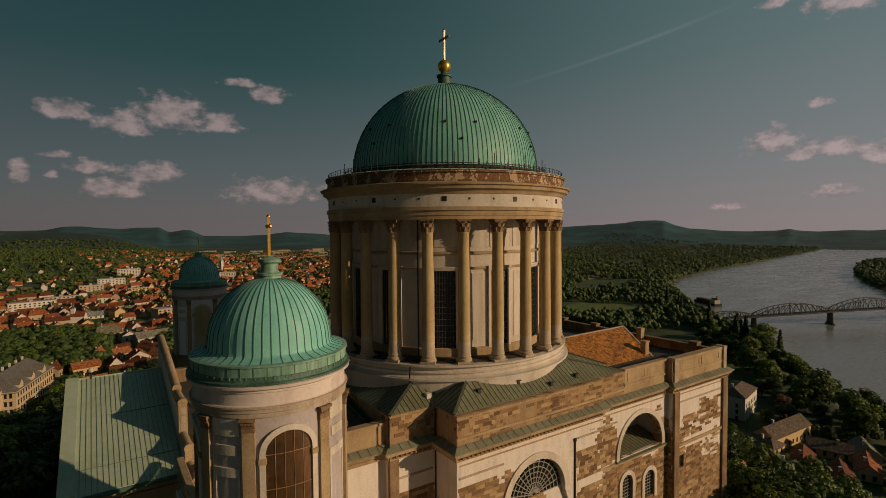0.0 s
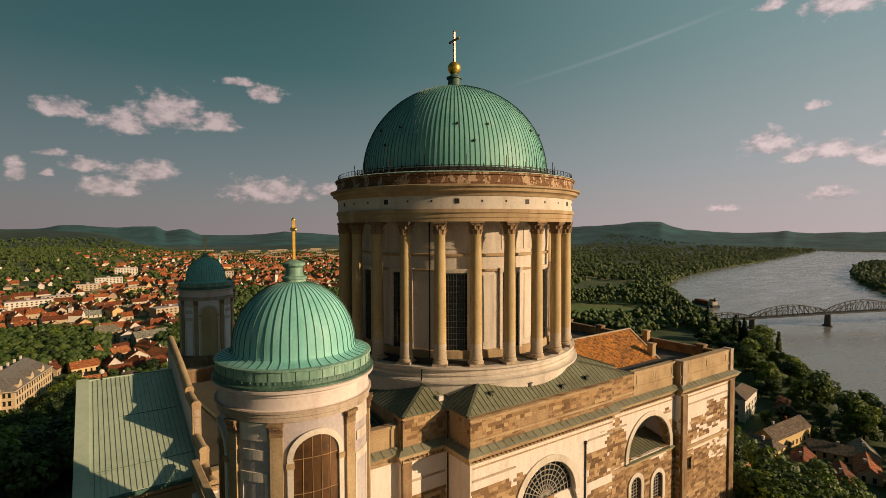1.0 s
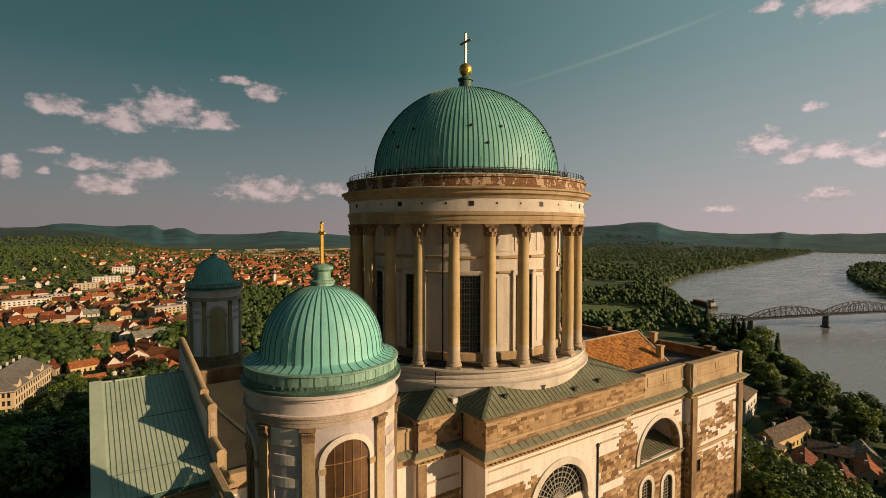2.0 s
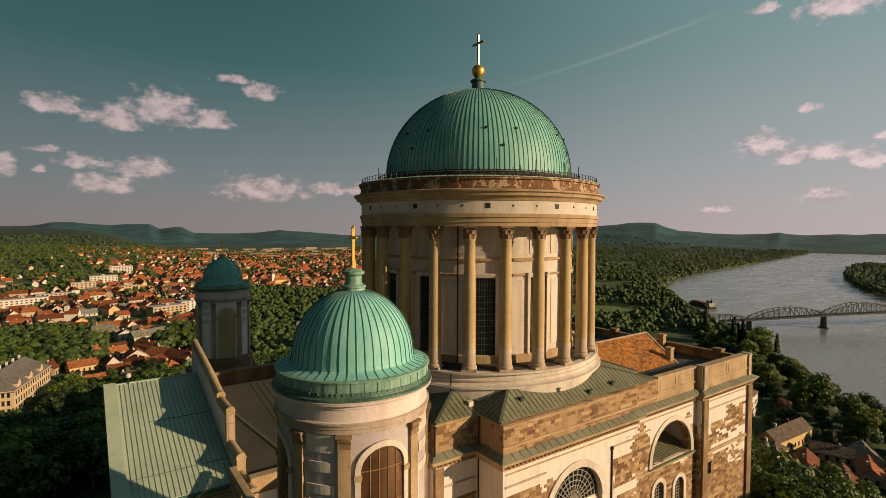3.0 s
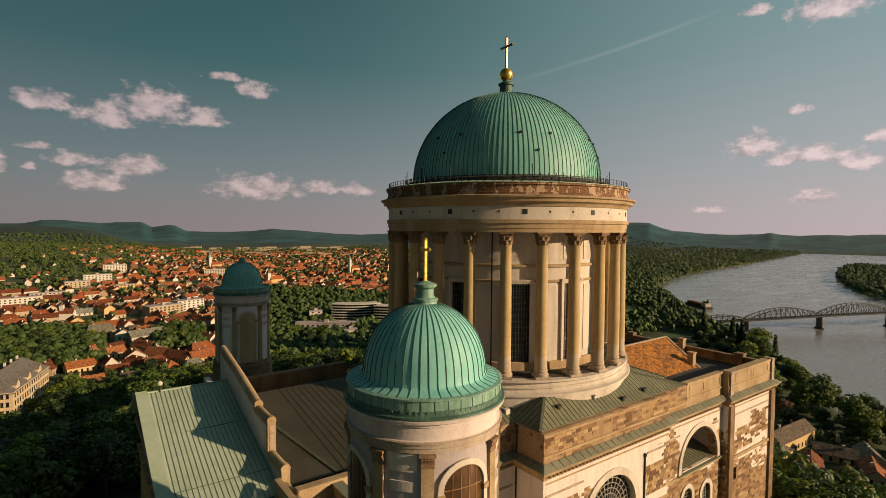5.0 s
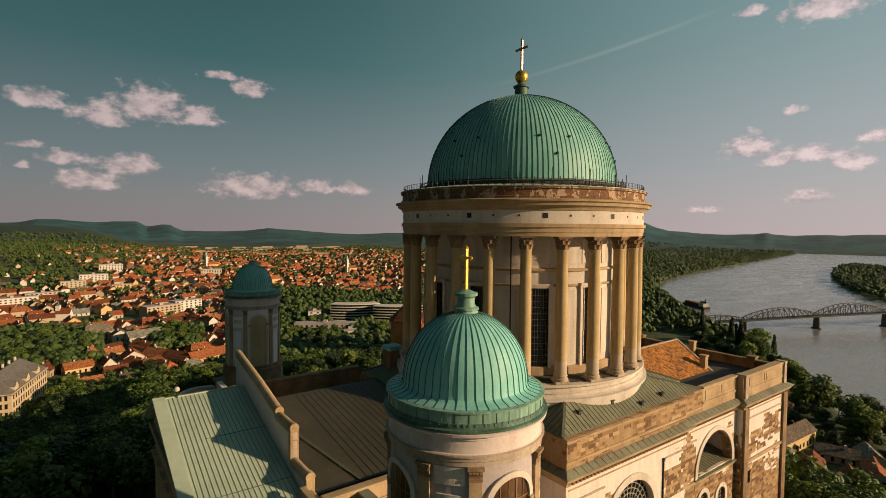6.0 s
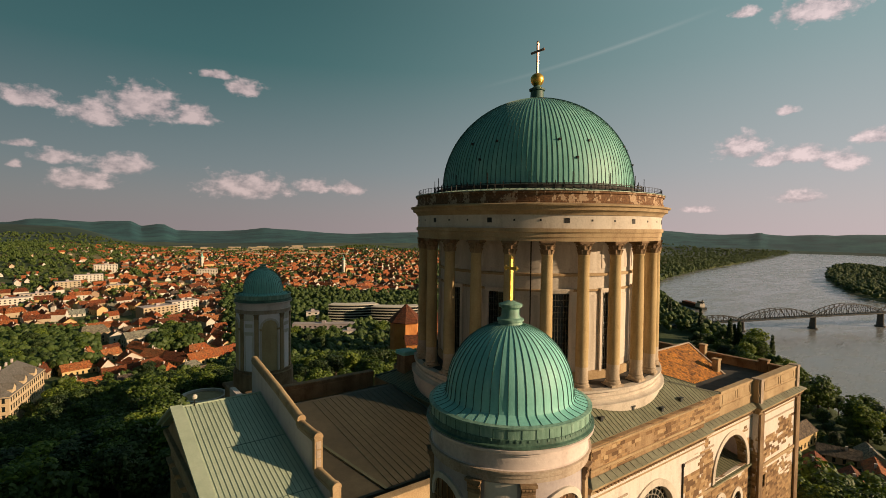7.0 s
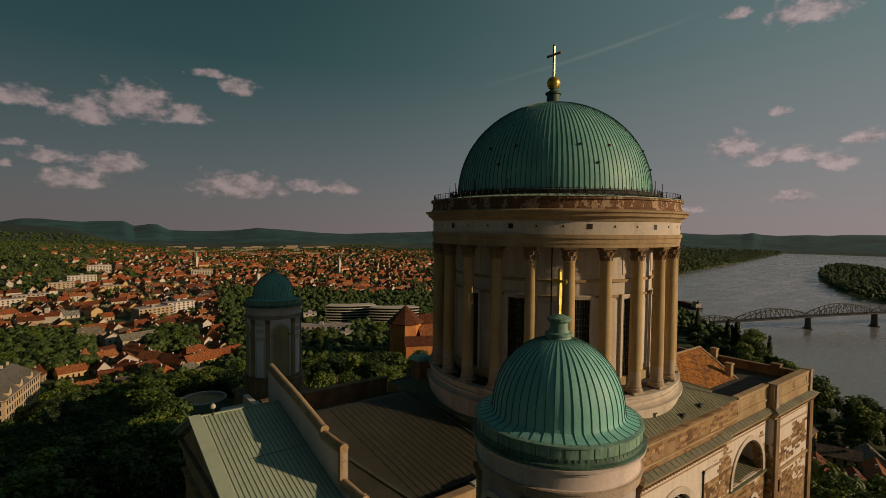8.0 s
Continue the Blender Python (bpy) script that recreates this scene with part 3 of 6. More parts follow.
    # entablature
    part("architrave", lathe([(17.6, 65.55), (21.95, 65.55), (21.95, 66.1), (22.08, 66.15), (22.08, 66.8), (22.3, 66.9), (22.3, 67.45), (17.6, 67.45)], 120, cap=False), STONE, top, "ochre stone architrave in three bands", smooth=True)
    frieze = part("frieze", lathe([(22.0, 67.4), (22.0, 69.5)], 120, cap=False), PLASTER, top, "white frieze with small square vents", smooth=True)
    vent = mesh_of("vent", *lathe([(21.95, 68.25), (22.05, 68.25), (22.05, 69.0), (21.95, 69.0)], 1, -0.95, 0.95), IRON)
    small = mesh_of("vent", *lathe([(21.95, 68.5), (22.04, 68.5), (22.04, 68.8), (21.95, 68.8)], 1, -0.35, 0.35), IRON)
    for i in range(12):
        put("vent", vent, frieze, spin(-124 - 0.8 + 30 * i))
        for k in (10, 20):
            put("vent", small, frieze, spin(-124 - 0.8 + 30 * i + k))
    part("cornice", lathe([(20, 69.4), (22.15, 69.45), (22.3, 69.8), (22.5, 70.0), (22.9, 70.15), (23.0, 70.6), (23.35, 70.75), (23.4, 71.0), (22.0, 71.25), (20, 71.3)], 120, cap=False), STONE, top, "projecting ochre stone cornice", smooth=True)
    part("attic_ring", lathe([(20, 71.2), (22.3, 71.2), (22.35, 71.5), (22.15, 71.55), (22.15, 72.55), (22.4, 72.65), (22.4, 72.95), (20.4, 73.1), (18.6, 73.2)], 120, cap=False), STUCCO_WORN, top, "brown weathered sandstone attic with worn stucco", smooth=True)
    part("attic_gutter", lathe([(22.5, 72.97), (22.5, 73.05), (21.2, 73.25), (20.0, 73.42), (18.4, 73.6)], 120, cap=False), COPPER_LIGHT, top, "pale copper flashing on the attic")
    # railing
    rail = part("railing", join(lathe([(21.9, 73.95), (21.95, 73.95), (21.95, 74.0), (21.9, 74.0)], 96, cap=False), lathe([(21.9, 73.5), (21.94, 73.5), (21.94, 73.53), (21.9, 73.53)], 96, cap=False)), IRON, top)
    post = mesh_of("post", *box(-0.035, 0.035, -0.035, 0.035, 73.0, 74.05), IRON)
    for i in range(120):
        put("post", post, rail, spin(3 * i) @ Matrix.Translation((21.92, 0, 0)))
    # black colour stands in for the shadow gap under the dome
    part("walkway_step", lathe([(17.5, 73.4), (18.5, 73.4), (18.5, 74.2), (17.6, 74.4)], 120, cap=False), BITUMEN, top, "step below the dome, blackened for its shadow gap")
    kerb = part("upper_railing", join(lathe([(18.9, 74.35), (18.97, 74.35), (18.97, 74.45), (18.9, 74.45)], 96, cap=False), lathe([(18.9, 73.95), (18.95, 73.95), (18.95, 74.0), (18.9, 74.0)], 96, cap=False)), IRON, top, "low iron railing round the dome foot")
    short = mesh_of("post", *box(-0.05, 0.05, -0.05, 0.05, 73.4, 74.75), IRON)
    for i in range(90):
        put("post", short, kerb, spin(4 * i) @ Matrix.Translation((18.93, 0, 0)))
    strip = mesh_of("sheet_joint", *bar((18.6, 0, 73.62), (22.5, 0, 73.07), 0.07, 0.1), COPPER_DARK)
    for i in range(100):
        put("sheet_joint", strip, top, spin(3.6 * i))
    mast = mesh_of("rod", *box(-0.05, 0.05, -0.05, 0.05, 73.6, 76.1), IRON)
    for i in range(18):
        put("rod", mast, rail, spin(20 * i) @ Matrix.Translation((19.0, 0, 0)))
    # dome with standing seams
    prof = [(17.7, 74.1), (17.5, 74.4)] + dome_curve(17.42, 74.6, 91.2, 1.3, 26, 1.0)
    shell = part("dome", lathe(prof, 128, cap=False), COPPER_DOME, top, "hemispherical dome of green patinated copper sheets", smooth=True)
    seam = seam_mesh("seam", prof[1:], 0.07, 0.065, COPPER_DARK)
    for i in range(132):
        put("seam", seam, shell, spin(360 / 132 * i))
    hook = mesh_of("hatch", *join(box(-0.2, 0.26, -0.2, 0.2, -0.14, 0.2, 0.06), box(0.2, 0.3, -0.14, 0.14, 0.02, 0.22)), IRON)
    for z, offs in ((81.4, (-9, 9)), (78.5, (0,))):
        t = next(i for i, p in enumerate(prof) if p[1] > z)
        (r0, z0), (r1, z1) = prof[t - 1], prof[t]
        r = r0 + (r1 - r0) * (z - z0) / (z1 - z0)
        for mid in (-169, -115, -61, -7, 47, 101):
            for o in offs:
                put("hatch", hook, shell, spin(mid + o) @ Matrix.Translation((r, 0, z)))
    part("lantern_cap", lathe([(1.9, 91.0), (1.45, 91.35), (1.25, 91.6), (1.2, 92.9), (1.45, 93.0), (1.5, 93.3), (1.1, 93.5), (0.75, 93.7), (0.62, 94.0)], 32), COPPER_DARK, top, "dark green copper neck", smooth=True)
    part("ball", moved(lathe([(0.02, -1.22)] + [(1.25 * math.sin(radians(a)), -1.25 * math.cos(radians(a))) for a in range(15, 166, 15)] + [(0.02, 1.25)], 32), Matrix.Translation((0, 0, 95.05))), GOLD, top, "gilded ball", smooth=True)
    part("cross", cross_shape(96.2, 102.3, 100.3, 1.5, 0.34, 88), CROSS, top, "reddish dark metal cross with knobbed ends")
    return top


build_great_dome()


# ---- the bell towers ----
def build_tower(name, at, radius, dz, label, window_mat, face, up=0.0):
    """A round bell tower. radius: of the wall; dz: how far it stands lower than the other; face: the way a window looks."""
    k = radius / 6.4
    top = thing(name, label, "tower", "pair of bell towers", Matrix.Translation((at[0], at[1], -dz)))

    def turned(prof, n=72, **more):
        return lathe([(r * k, z) for r, z in prof], n, **more)

    half = 16.5
    # wall with four arched openings, in eight stretches
    # the far tower takes the plaster copy with skylight painted in
    part("wall", turned([(6.1, 36.6), (6.4, 36.6), (6.4, 51.2), (6.1, 51.2)], 72, cap=False), PLASTER_GREY if window_mat is BRONZE else PLASTER_LILAC, top, "round mauve-grey plastered wall", smooth=True)
    for q in range(4):
        a = face + 90 * q
        # recessed arched opening and its white surround, bent round the wall
        spring = 47.95

        def bent(u, v, r):
            t = radians(a + u)
            return (r * k * math.cos(t), r * k * math.sin(t), v)

        cols = [-half + 2 * half * i / 16 for i in range(17)]
        verts, faces = [], []
        for u in cols:
            crown = spring + 1.82 * k * math.sqrt(max(0.0, 1 - (u / half) ** 2))
            verts += [bent(u, 38.2, 6.44), bent(u, crown, 6.44)]
        faces = [(2 * i, 2 * i + 2, 2 * i + 3, 2 * i + 1) for i in range(16)]
        win = part("window", (verts, faces), window_mat, top, "tall arched opening closed by a brown metal grid" if window_mat is BRONZE else "blind arched niche in yellow plaster")
        if window_mat is BRONZE:
            bars = []
            for u in (-9.9, -3.3, 3.3, 9.9):
                crown = spring + 1.82 * k * math.sqrt(1 - (u / half) ** 2)
                bars.append(bar(bent(u, 38.2, 6.47), bent(u, crown, 6.47), 0.04, 0.04, (1, 0, 0)))
            for z in (40.4, 42.9, 45.4, 47.95):
                w = half if z < spring else half * math.sqrt(max(0.02, 1 - ((z - spring) / (1.82 * k)) ** 2))
                bars += [bar(bent(-w + 2 * w * i / 6, z, 6.47), bent(-w + 2 * w * (i + 1) / 6, z, 6.47), 0.045) for i in range(6)]
            part("grid", join(*bars), BRASS, win, "thin metal glazing bars")
        # white arch band
        vs, fs = [], []
        path = [(-half, 38.2), (-half, 44.0)] + [(-half * math.cos(math.pi * i / 20), spring + 1.82 * k * math.sin(math.pi * i / 20)) for i in range(21)] + [(half, 44.0), (half, 38.2)]
        for i, (u, v) in enumerate(path):
            out_u, out_v = (u * 1.24, v) if v <= spring + 0.01 and abs(abs(u) - half) < 0.01 else (u * 1.24, spring + (v - spring) * 1.26)
            vs += [bent(u, v, 6.36), bent(u, v, 6.62), bent(out_u, out_v, 6.62), bent(out_u, out_v, 6.36)]
        for i in range(len(path) - 1):
            for j in range(4):
                fs.append((4 * i + j, 4 * i + (j + 1) % 4, 4 * i + 4 + (j + 1) % 4, 4 * i + 4 + j))
        part("arch_frame", (vs, fs), PLASTER, top, "white moulded arch frame")
        for s in (-1, 1):
            part("impost", lathe([(6.35 * k, 47.3), (6.7 * k, 47.35), (6.74 * k, 47.75), (6.35 * k, 47.8)], 4, a + s * 18.4 - 2.6, a + s * 18.4 + 2.6), STONE, top)
            c = a + s * 27.5
            pil = part("pilaster", lathe([(6.3 * k, 37.6), (6.82 * k, 37.6), (6.82 * k, 38.6), (6.66 * k, 38.7), (6.66 * k, 49.75), (6.3 * k, 49.75)], 4, c - 4.3, c + 4.3), STONE, top, "ochre stone pilaster")
            tiers = [lathe([(6.3 * k, 49.75), (6.72 * k, 49.75), (6.72 * k, 49.95), (6.68 * k, 50.0), (6.84 * k, 50.55), (6.3 * k, 50.55)], 4, c - 4.5, c + 4.5), lathe([(6.3 * k, 50.55), (6.95 * k, 50.55), (6.95 * k, 50.75), (6.3 * k, 50.75)], 4, c - 5.3, c + 5.3)]
            for j in range(4):
                tiers.append(lathe([(6.6 * k, 49.98), (6.86 * k, 50.35), (6.8 * k, 50.45), (6.6 * k, 50.4)], 1, c - 4.2 + 2.2 * j, c - 2.6 + 2.2 * j))
            part("capital", join(*tiers), STONE_DARK, pil, "carved brown capital")
        # banded narrow bay between two windows
        for z0, z1, w in ((49.35, 50.7, 10.6), (47.95, 48.75, 8.6), (46.35, 47.1, 10.6)):
            part("band", lathe([(6.3 * k, z0), (6.5 * k, z0 + 0.04), (6.5 * k, z1 - 0.04), (6.3 * k, z1)], 6, a + 45 - w, a + 45 + w), PLASTER, top, "white raised plaster band")
        for u in (-9.6, 9.6):
            part("panel_frame", lathe([(6.3 * k, 38.4), (6.47 * k, 38.4), (6.47 * k, 46.35), (6.3 * k, 46.35)], 1, a + 45 + u - 0.9, a + 45 + u + 0.9), PLASTER, top)
    part("frieze", turned([(6.1, 51.5), (6.75, 51.5), (6.5, 51.6), (6.5, 52.5), (6.62, 52.55), (6.62, 52.7), (6.95, 52.85), (7.0, 53.05), (6.4, 53.2)], cap=False), PLASTER_PINK, top, "pale plastered entablature", smooth=True)
    part("architrave", turned([(6.1, 50.75), (6.6, 50.75), (6.6, 51.05), (6.66, 51.1), (6.66, 51.35), (6.78, 51.4), (6.78, 51.52), (6.4, 51.6)], cap=False), STAINED, top, "rain-stained plaster band", smooth=True)
    gutter = part("gutter_band", turned([(6.5, 53.65), (6.66, 53.68), (6.66, 54.32), (6.78, 54.38), (6.78, 54.5), (6.45, 54.56)], cap=False), COPPER_STREAK, top, "green streaked copper parapet band", smooth=True)
    part("gutter", turned([(6.4, 53.1), (6.98, 53.14), (6.98, 53.28), (6.76, 53.34), (6.72, 53.68), (6.5, 53.7)], cap=False), COPPER_STAIN, top, "stained dark green copper gutter", smooth=True)
    stay = mesh_of("bracket", *lathe([(6.6 * k, 53.5), (6.78 * k, 53.52), (6.76 * k, 53.66), (6.6 * k, 53.74)], 2, -0.6, 0.6), COPPER_STAIN)
    seamv = mesh_of("sheet_joint", *lathe([(6.6 * k, 53.7), (6.685 * k, 53.7), (6.685 * k, 54.34), (6.6 * k, 54.34)], 1, -0.16, 0.16), COPPER_DARK)
    for i in range(72):
        put("bracket", stay, gutter, spin(5 * i + 1.6 * math.sin(7.3 * i)))
    for i in range(40):
        put("sheet_joint", seamv, gutter, spin(9 * i))
    prof = [(6.62, 54.46), (6.45, 54.54), (5.95, 54.66), (5.6, 54.76), (5.42, 54.88), (5.34, 55.1)] + [(r, z) for r, z in dome_curve(5.31, 55.2, 60.25, 0.8, 18, 1.0)][1:]
    if window_mat is not BRONZE:
        prof = [(r * 0.9, 54.46 + (z - 54.46) * 0.94) for r, z in prof]
    prof = [(r * k, z) for r, z in prof]
    shell = part("dome", lathe(prof, 88, cap=False), COPPER, top, "green patinated copper dome with a flared skirt", smooth=True)
    seam = seam_mesh("seam", prof, 0.036, 0.045, COPPER_DARK)
    for i in range(48):
        put("seam", seam, shell, spin(360 / 48 * i))
    low = 1.0 if window_mat is BRONZE else 0.5
    part("lantern", turned([(r, 59.75 + (z - 59.75) * low) for r, z in ((1.75, 59.6), (1.4, 59.85), (1.12, 60.1), (1.0, 60.3), (1.0, 60.4), (1.12, 60.45), (1.12, 60.6), (0.88, 60.68), (0.76, 60.85), (0.74, 61.35), (0.84, 61.45), (0.98, 61.52), (1.0, 61.72), (0.6, 61.85), (0.2, 62.0))], 28), COPPER_STREAK, top, "streaked copper finial drum", smooth=True)
    part("cross", moved(cross_shape(61.9, 65.45, 64.45, 0.62, 0.22, 84), Matrix.Translation((0, 0, (low - 1) * 2.2))), GOLD, top, "gilded cross")
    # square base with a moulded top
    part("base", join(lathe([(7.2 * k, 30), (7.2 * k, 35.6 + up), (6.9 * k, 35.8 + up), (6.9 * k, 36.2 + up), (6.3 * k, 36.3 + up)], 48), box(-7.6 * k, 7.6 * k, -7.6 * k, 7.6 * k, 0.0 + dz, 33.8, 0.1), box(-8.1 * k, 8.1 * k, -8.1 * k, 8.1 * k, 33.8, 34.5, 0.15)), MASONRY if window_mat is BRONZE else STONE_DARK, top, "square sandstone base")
    return top


build_tower("bell_tower", (-44.2, -38.9), 5.8, 0.0, "round bell tower with green copper dome and gilded cross", BRONZE, -94)
NICHE = make_stone("yellow_plaster", (0.36, 0.27, 0.14), (0.45, 0.35, 0.19), (0.50, 0.40, 0.23), 0.6, 0.35)
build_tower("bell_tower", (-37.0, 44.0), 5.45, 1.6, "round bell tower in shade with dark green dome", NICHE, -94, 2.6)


# ---- the church body ----
def make_blocks():
    m, n, sh, at = material("sandstone_blocks", 0.92)
    ob = n.add("ShaderNodeObjectInfo").outputs["Random"]
    f = n.noise(at, 4.0, 5.0, 0.65)
    v = n.math("ADD", n.math("MULTIPLY", ob, 0.75), n.math("MULTIPLY", f, 0.35))
    n.put(sh.inputs["Base Color"], n.ramp(v, (0.15, (0.105, 0.056, 0.026)), (0.42, (0.20, 0.115, 0.054)), (0.68, (0.31, 0.195, 0.095)), (0.95, (0.45, 0.32, 0.18))))
    bumped(n, sh, f, 0.5, 0.06)
    return m


BLOCKS = make_blocks()
block_me = [mesh_of("sandstone_block", *box(-w / 2 + 0.02, w / 2 - 0.02, -d, 0.15, 0.015, 0.535), BLOCKS) for w in (0.75, 1.0, 1.3, 1.6) for d in (0.03, 0.06)]


def lay_blocks(parent, y, zones, seed, holes=()):
    """Bare blocks in courses where the plaster is gone. zones: x0, x1, z0, z1, how much is bare."""
    r = random.Random(seed)
    for x0, x1, z0, z1, bare in zones:
        for j in range(int((z1 - z0) / 0.55)):
            x = x0 + r.uniform(-0.9, 0.5)
            z = z0 + 0.55 * j
            while x < x1 + r.uniform(-0.5, 0.6):
                k = r.randrange(8)
                w = (0.75, 1.0, 1.3, 1.6)[k // 2]
                c = x + w / 2
                edge = min(c - x0, x1 - c, (z - z0) * 1.3, (z1 - z) * 1.3)
                keep = bare + 0.5 * noise.noise(Vector((c * 0.4, z * 0.6, seed))) + min(0.25, 0.16 * edge - 0.15)
                if keep > r.uniform(0.25, 0.62) and all(not h(c, z + 0.27) for h in holes):
                    put("sandstone_block", block_me[k], parent, Matrix.Translation((c, y, z)))
                x += w


church = thing("basilica", "long stone church with copper roofs and peeling plaster walls", "church")
TOP, COR, LOW = 38.35, 34.2, 32.2     # attic top, cornice top, cornice foot
YN, XE, AX = 25.0, 54.6, 16.0          # half width, rear end, half length of the transept
TX, TP, PX = 14.6, 0.7, 21.6            # where the transept front ends, how far it projects, where the parapet begins
BX, BY = 34.7, 26.1                    # where the rear bay steps forward, and its face

# north wall: lunette, deep loggia arch, paired windows
lun, log = arch(-0.8, 6.0, 22.6, 22.6), arch(26.4, 6.4, 22.8, 23.4)
pair = [arch(22.3, 1.5, 14.0, 17.9), arch(29.0, 1.5, 13.4, 17.0)]
front_n = part("transept_front", panel([(-AX, 0), (TX, 0), (TX, LOW), (-AX, LOW)], [lun], Matrix.Translation((0, -YN - TP, 0)) @ NORTH, TP), MASONRY, church, "plastered transept front with bare stone below")
wall_n = part("north_wall", panel([(-AX, 0), (XE, 0), (XE, LOW), (-AX, LOW)], [lun, log, *pair], Matrix.Translation((0, -YN, 0)) @ NORTH, 1.6), MASONRY, church, "sandstone wall with peeling white plaster")
bay_wall = part("rear_bay_wall", panel([(BX, 0), (XE, 0), (XE, LOW), (BX, LOW)], [[(37.0, 16.9), (38.7, 16.9), (38.7, 19.4), (37.0, 19.4)]], Matrix.Translation((0, -BY, 0)) @ NORTH, BY - YN), MASONRY, church, "rear bay wall with patchy plaster")
part("louvre_window", join(box(37.0, 38.7, -BY + 0.5, -BY + 0.6, 16.9, 19.4), *[box(37.0, 38.7, -BY + 0.3, -BY + 0.45, 17.0 + 0.4 * i, 17.15 + 0.4 * i) for i in range(6)]), STEEL, church, "small grey louvred window")
part("south_wall", box(-AX, XE, YN - 1.6, YN, 0, LOW), MASONRY, church)
part("rear_wall", box(XE - 1.6, XE, -YN + 1.6, YN - 1.6, 0, LOW), MASONRY, church)
for s in (1, -1):
    part("transept_wall", box(-AX, -AX + 1.6, min(s * 20, s * (YN - 1.6)), max(s * 20, s * (YN - 1.6)), 0, LOW), MASONRY, church)
    cross_n = part("crossing_wall", box(-23.4, -AX, s * 20 if s < 0 else 18.4, -18.4 if s < 0 else 20, 0, LOW), MASONRY, church)
    part("crossing_side", box(-23.4, -21.8, s * 18.4 if s > 0 else -18.4, s * 19.0 + 0.0 if s < 0 else 18.4 + 0.01, 0, LOW), MASONRY, church)
    part("nave_wall", box(-47.4, -23.4, -19 if s < 0 else 17.6, -17.6 if s < 0 else 19, 0, LOW), MASONRY, church)


def cornice_run(pts, parent):
    """A moulded cornice with a copper-covered top along a line of (x, y) corners, outside to the right."""
    prof = [(0.0, LOW), (0.25, LOW), (0.3, LOW + 0.5), (0.75, LOW + 0.8), (0.8, LOW + 1.15), (1.05, LOW + 1.25), (1.1, LOW + 1.5)]
    lead = [(1.16, LOW + 1.42), (1.18, LOW + 1.52), (-0.05, COR + 0.1)]

    def sweep(shape):
        v, f = [], []
        for i, p in enumerate(pts):
            p = Vector(p)
            d0 = (p - Vector(pts[i - 1])).normalized() if i else (Vector(pts[1]) - p).normalized()
            d1 = (Vector(pts[i + 1]) - p).normalized() if i < len(pts) - 1 else d0
            n0, n1 = Vector((d0.y, -d0.x)), Vector((d1.y, -d1.x))
            n = (n0 + n1) / max(1e-6, 1 + n0.dot(n1))
            v += [(p.x + n.x * o, p.y + n.y * o, z) for o, z in shape]
        k = len(shape)
        for i in range(len(pts) - 1):
            f += [(i * k + j, (i + 1) * k + j, (i + 1) * k + j + 1, i * k + j + 1) for j in range(k - 1)]
        return v, f

    c = part("cornice", sweep(prof), STONE, parent, "moulded stone cornice")
    part("cornice_cover", sweep(lead), COPPER_PALE, c, "weathered copper cover strip")
    seams = []
    for i in range(len(pts) - 1):
        a, b = Vector(pts[i]), Vector(pts[i + 1])
        d = (b - a).normalized()
        n = Vector((d.y, -d.x))
        m = int((b - a).length / 1.4)
        for j in range(1, m):
            p = a + (b - a) * j / m
            q0, q1 = p + n * 1.17, p
            seams.append(bar((q0.x, q0.y, LOW + 1.53), (q1.x, q1.y, COR + 0.12), 0.04, 0.05))
    for s in seams:
        part("cover_seam", s, COPPER_ROLL, c)


cornice_run([(-47.4, -19), (-23.4, -19), (-23.4, -20), (-AX, -20), (-AX, -YN - TP), (TX, -YN - TP), (TX, -YN), (BX, -YN), (BX, -BY), (XE, -BY), (XE, YN), (-AX, YN), (-AX, 20), (-23.4, 20), (-23.4, 19), (-47.4, 19)], church)

# attic storey above the cornice
part("attic_recess", box(TX, PX, -YN + 0.15, -YN + 1.5, LOW + 0.4, TOP, 0.06), MASONRY_BARE, church, "attic wall of bare sandstone blocks")
attic_n = part("attic_north", box(-AX + 0.15, TX, -YN - TP + 0.15, -YN + 1.5, LOW + 0.4, TOP, 0.06), MASONRY_BARE, church, "attic wall of bare sandstone blocks")
part("attic_transept", box(-AX + 0.15, -AX + 1.5, -YN + 1.5, -18.5, LOW + 0.4, TOP, 0.06), MASONRY_BARE, church)
attic_c = part("attic_crossing", box(-23.25, -AX + 0.15, -19.85, -18.5, LOW + 0.4, TOP - 0.1, 0.06), MASONRY_BARE, church)
part("attic_crossing_side", box(-23.25, -22, -18.5, 18.5, LOW + 0.4, TOP - 0.1, 0.06), MASONRY_BARE, church)
part("attic_south", box(-AX + 0.15, AX + 2, YN - 1.5, YN - 0.15, LOW + 0.4, TOP, 0.06), MASONRY_BARE, church)
part("attic_south_crossing", box(-23.25, -AX + 0.15, 18.5, 19.85, LOW + 0.4, TOP - 0.1, 0.06), MASONRY_BARE, church)
part("attic_band", join(box(-AX, TX, -YN - TP, -YN - TP + 0.15, 35.0, 35.35), box(-AX - 0.02, TX + 0.02, -YN - TP - 0.06, -YN - TP + 0.15, TOP - 0.35, TOP - 0.1)), STONE, church)
part("attic_band", box(TX, PX, -YN, -YN + 0.15, 35.0, 35.35), STONE, church)
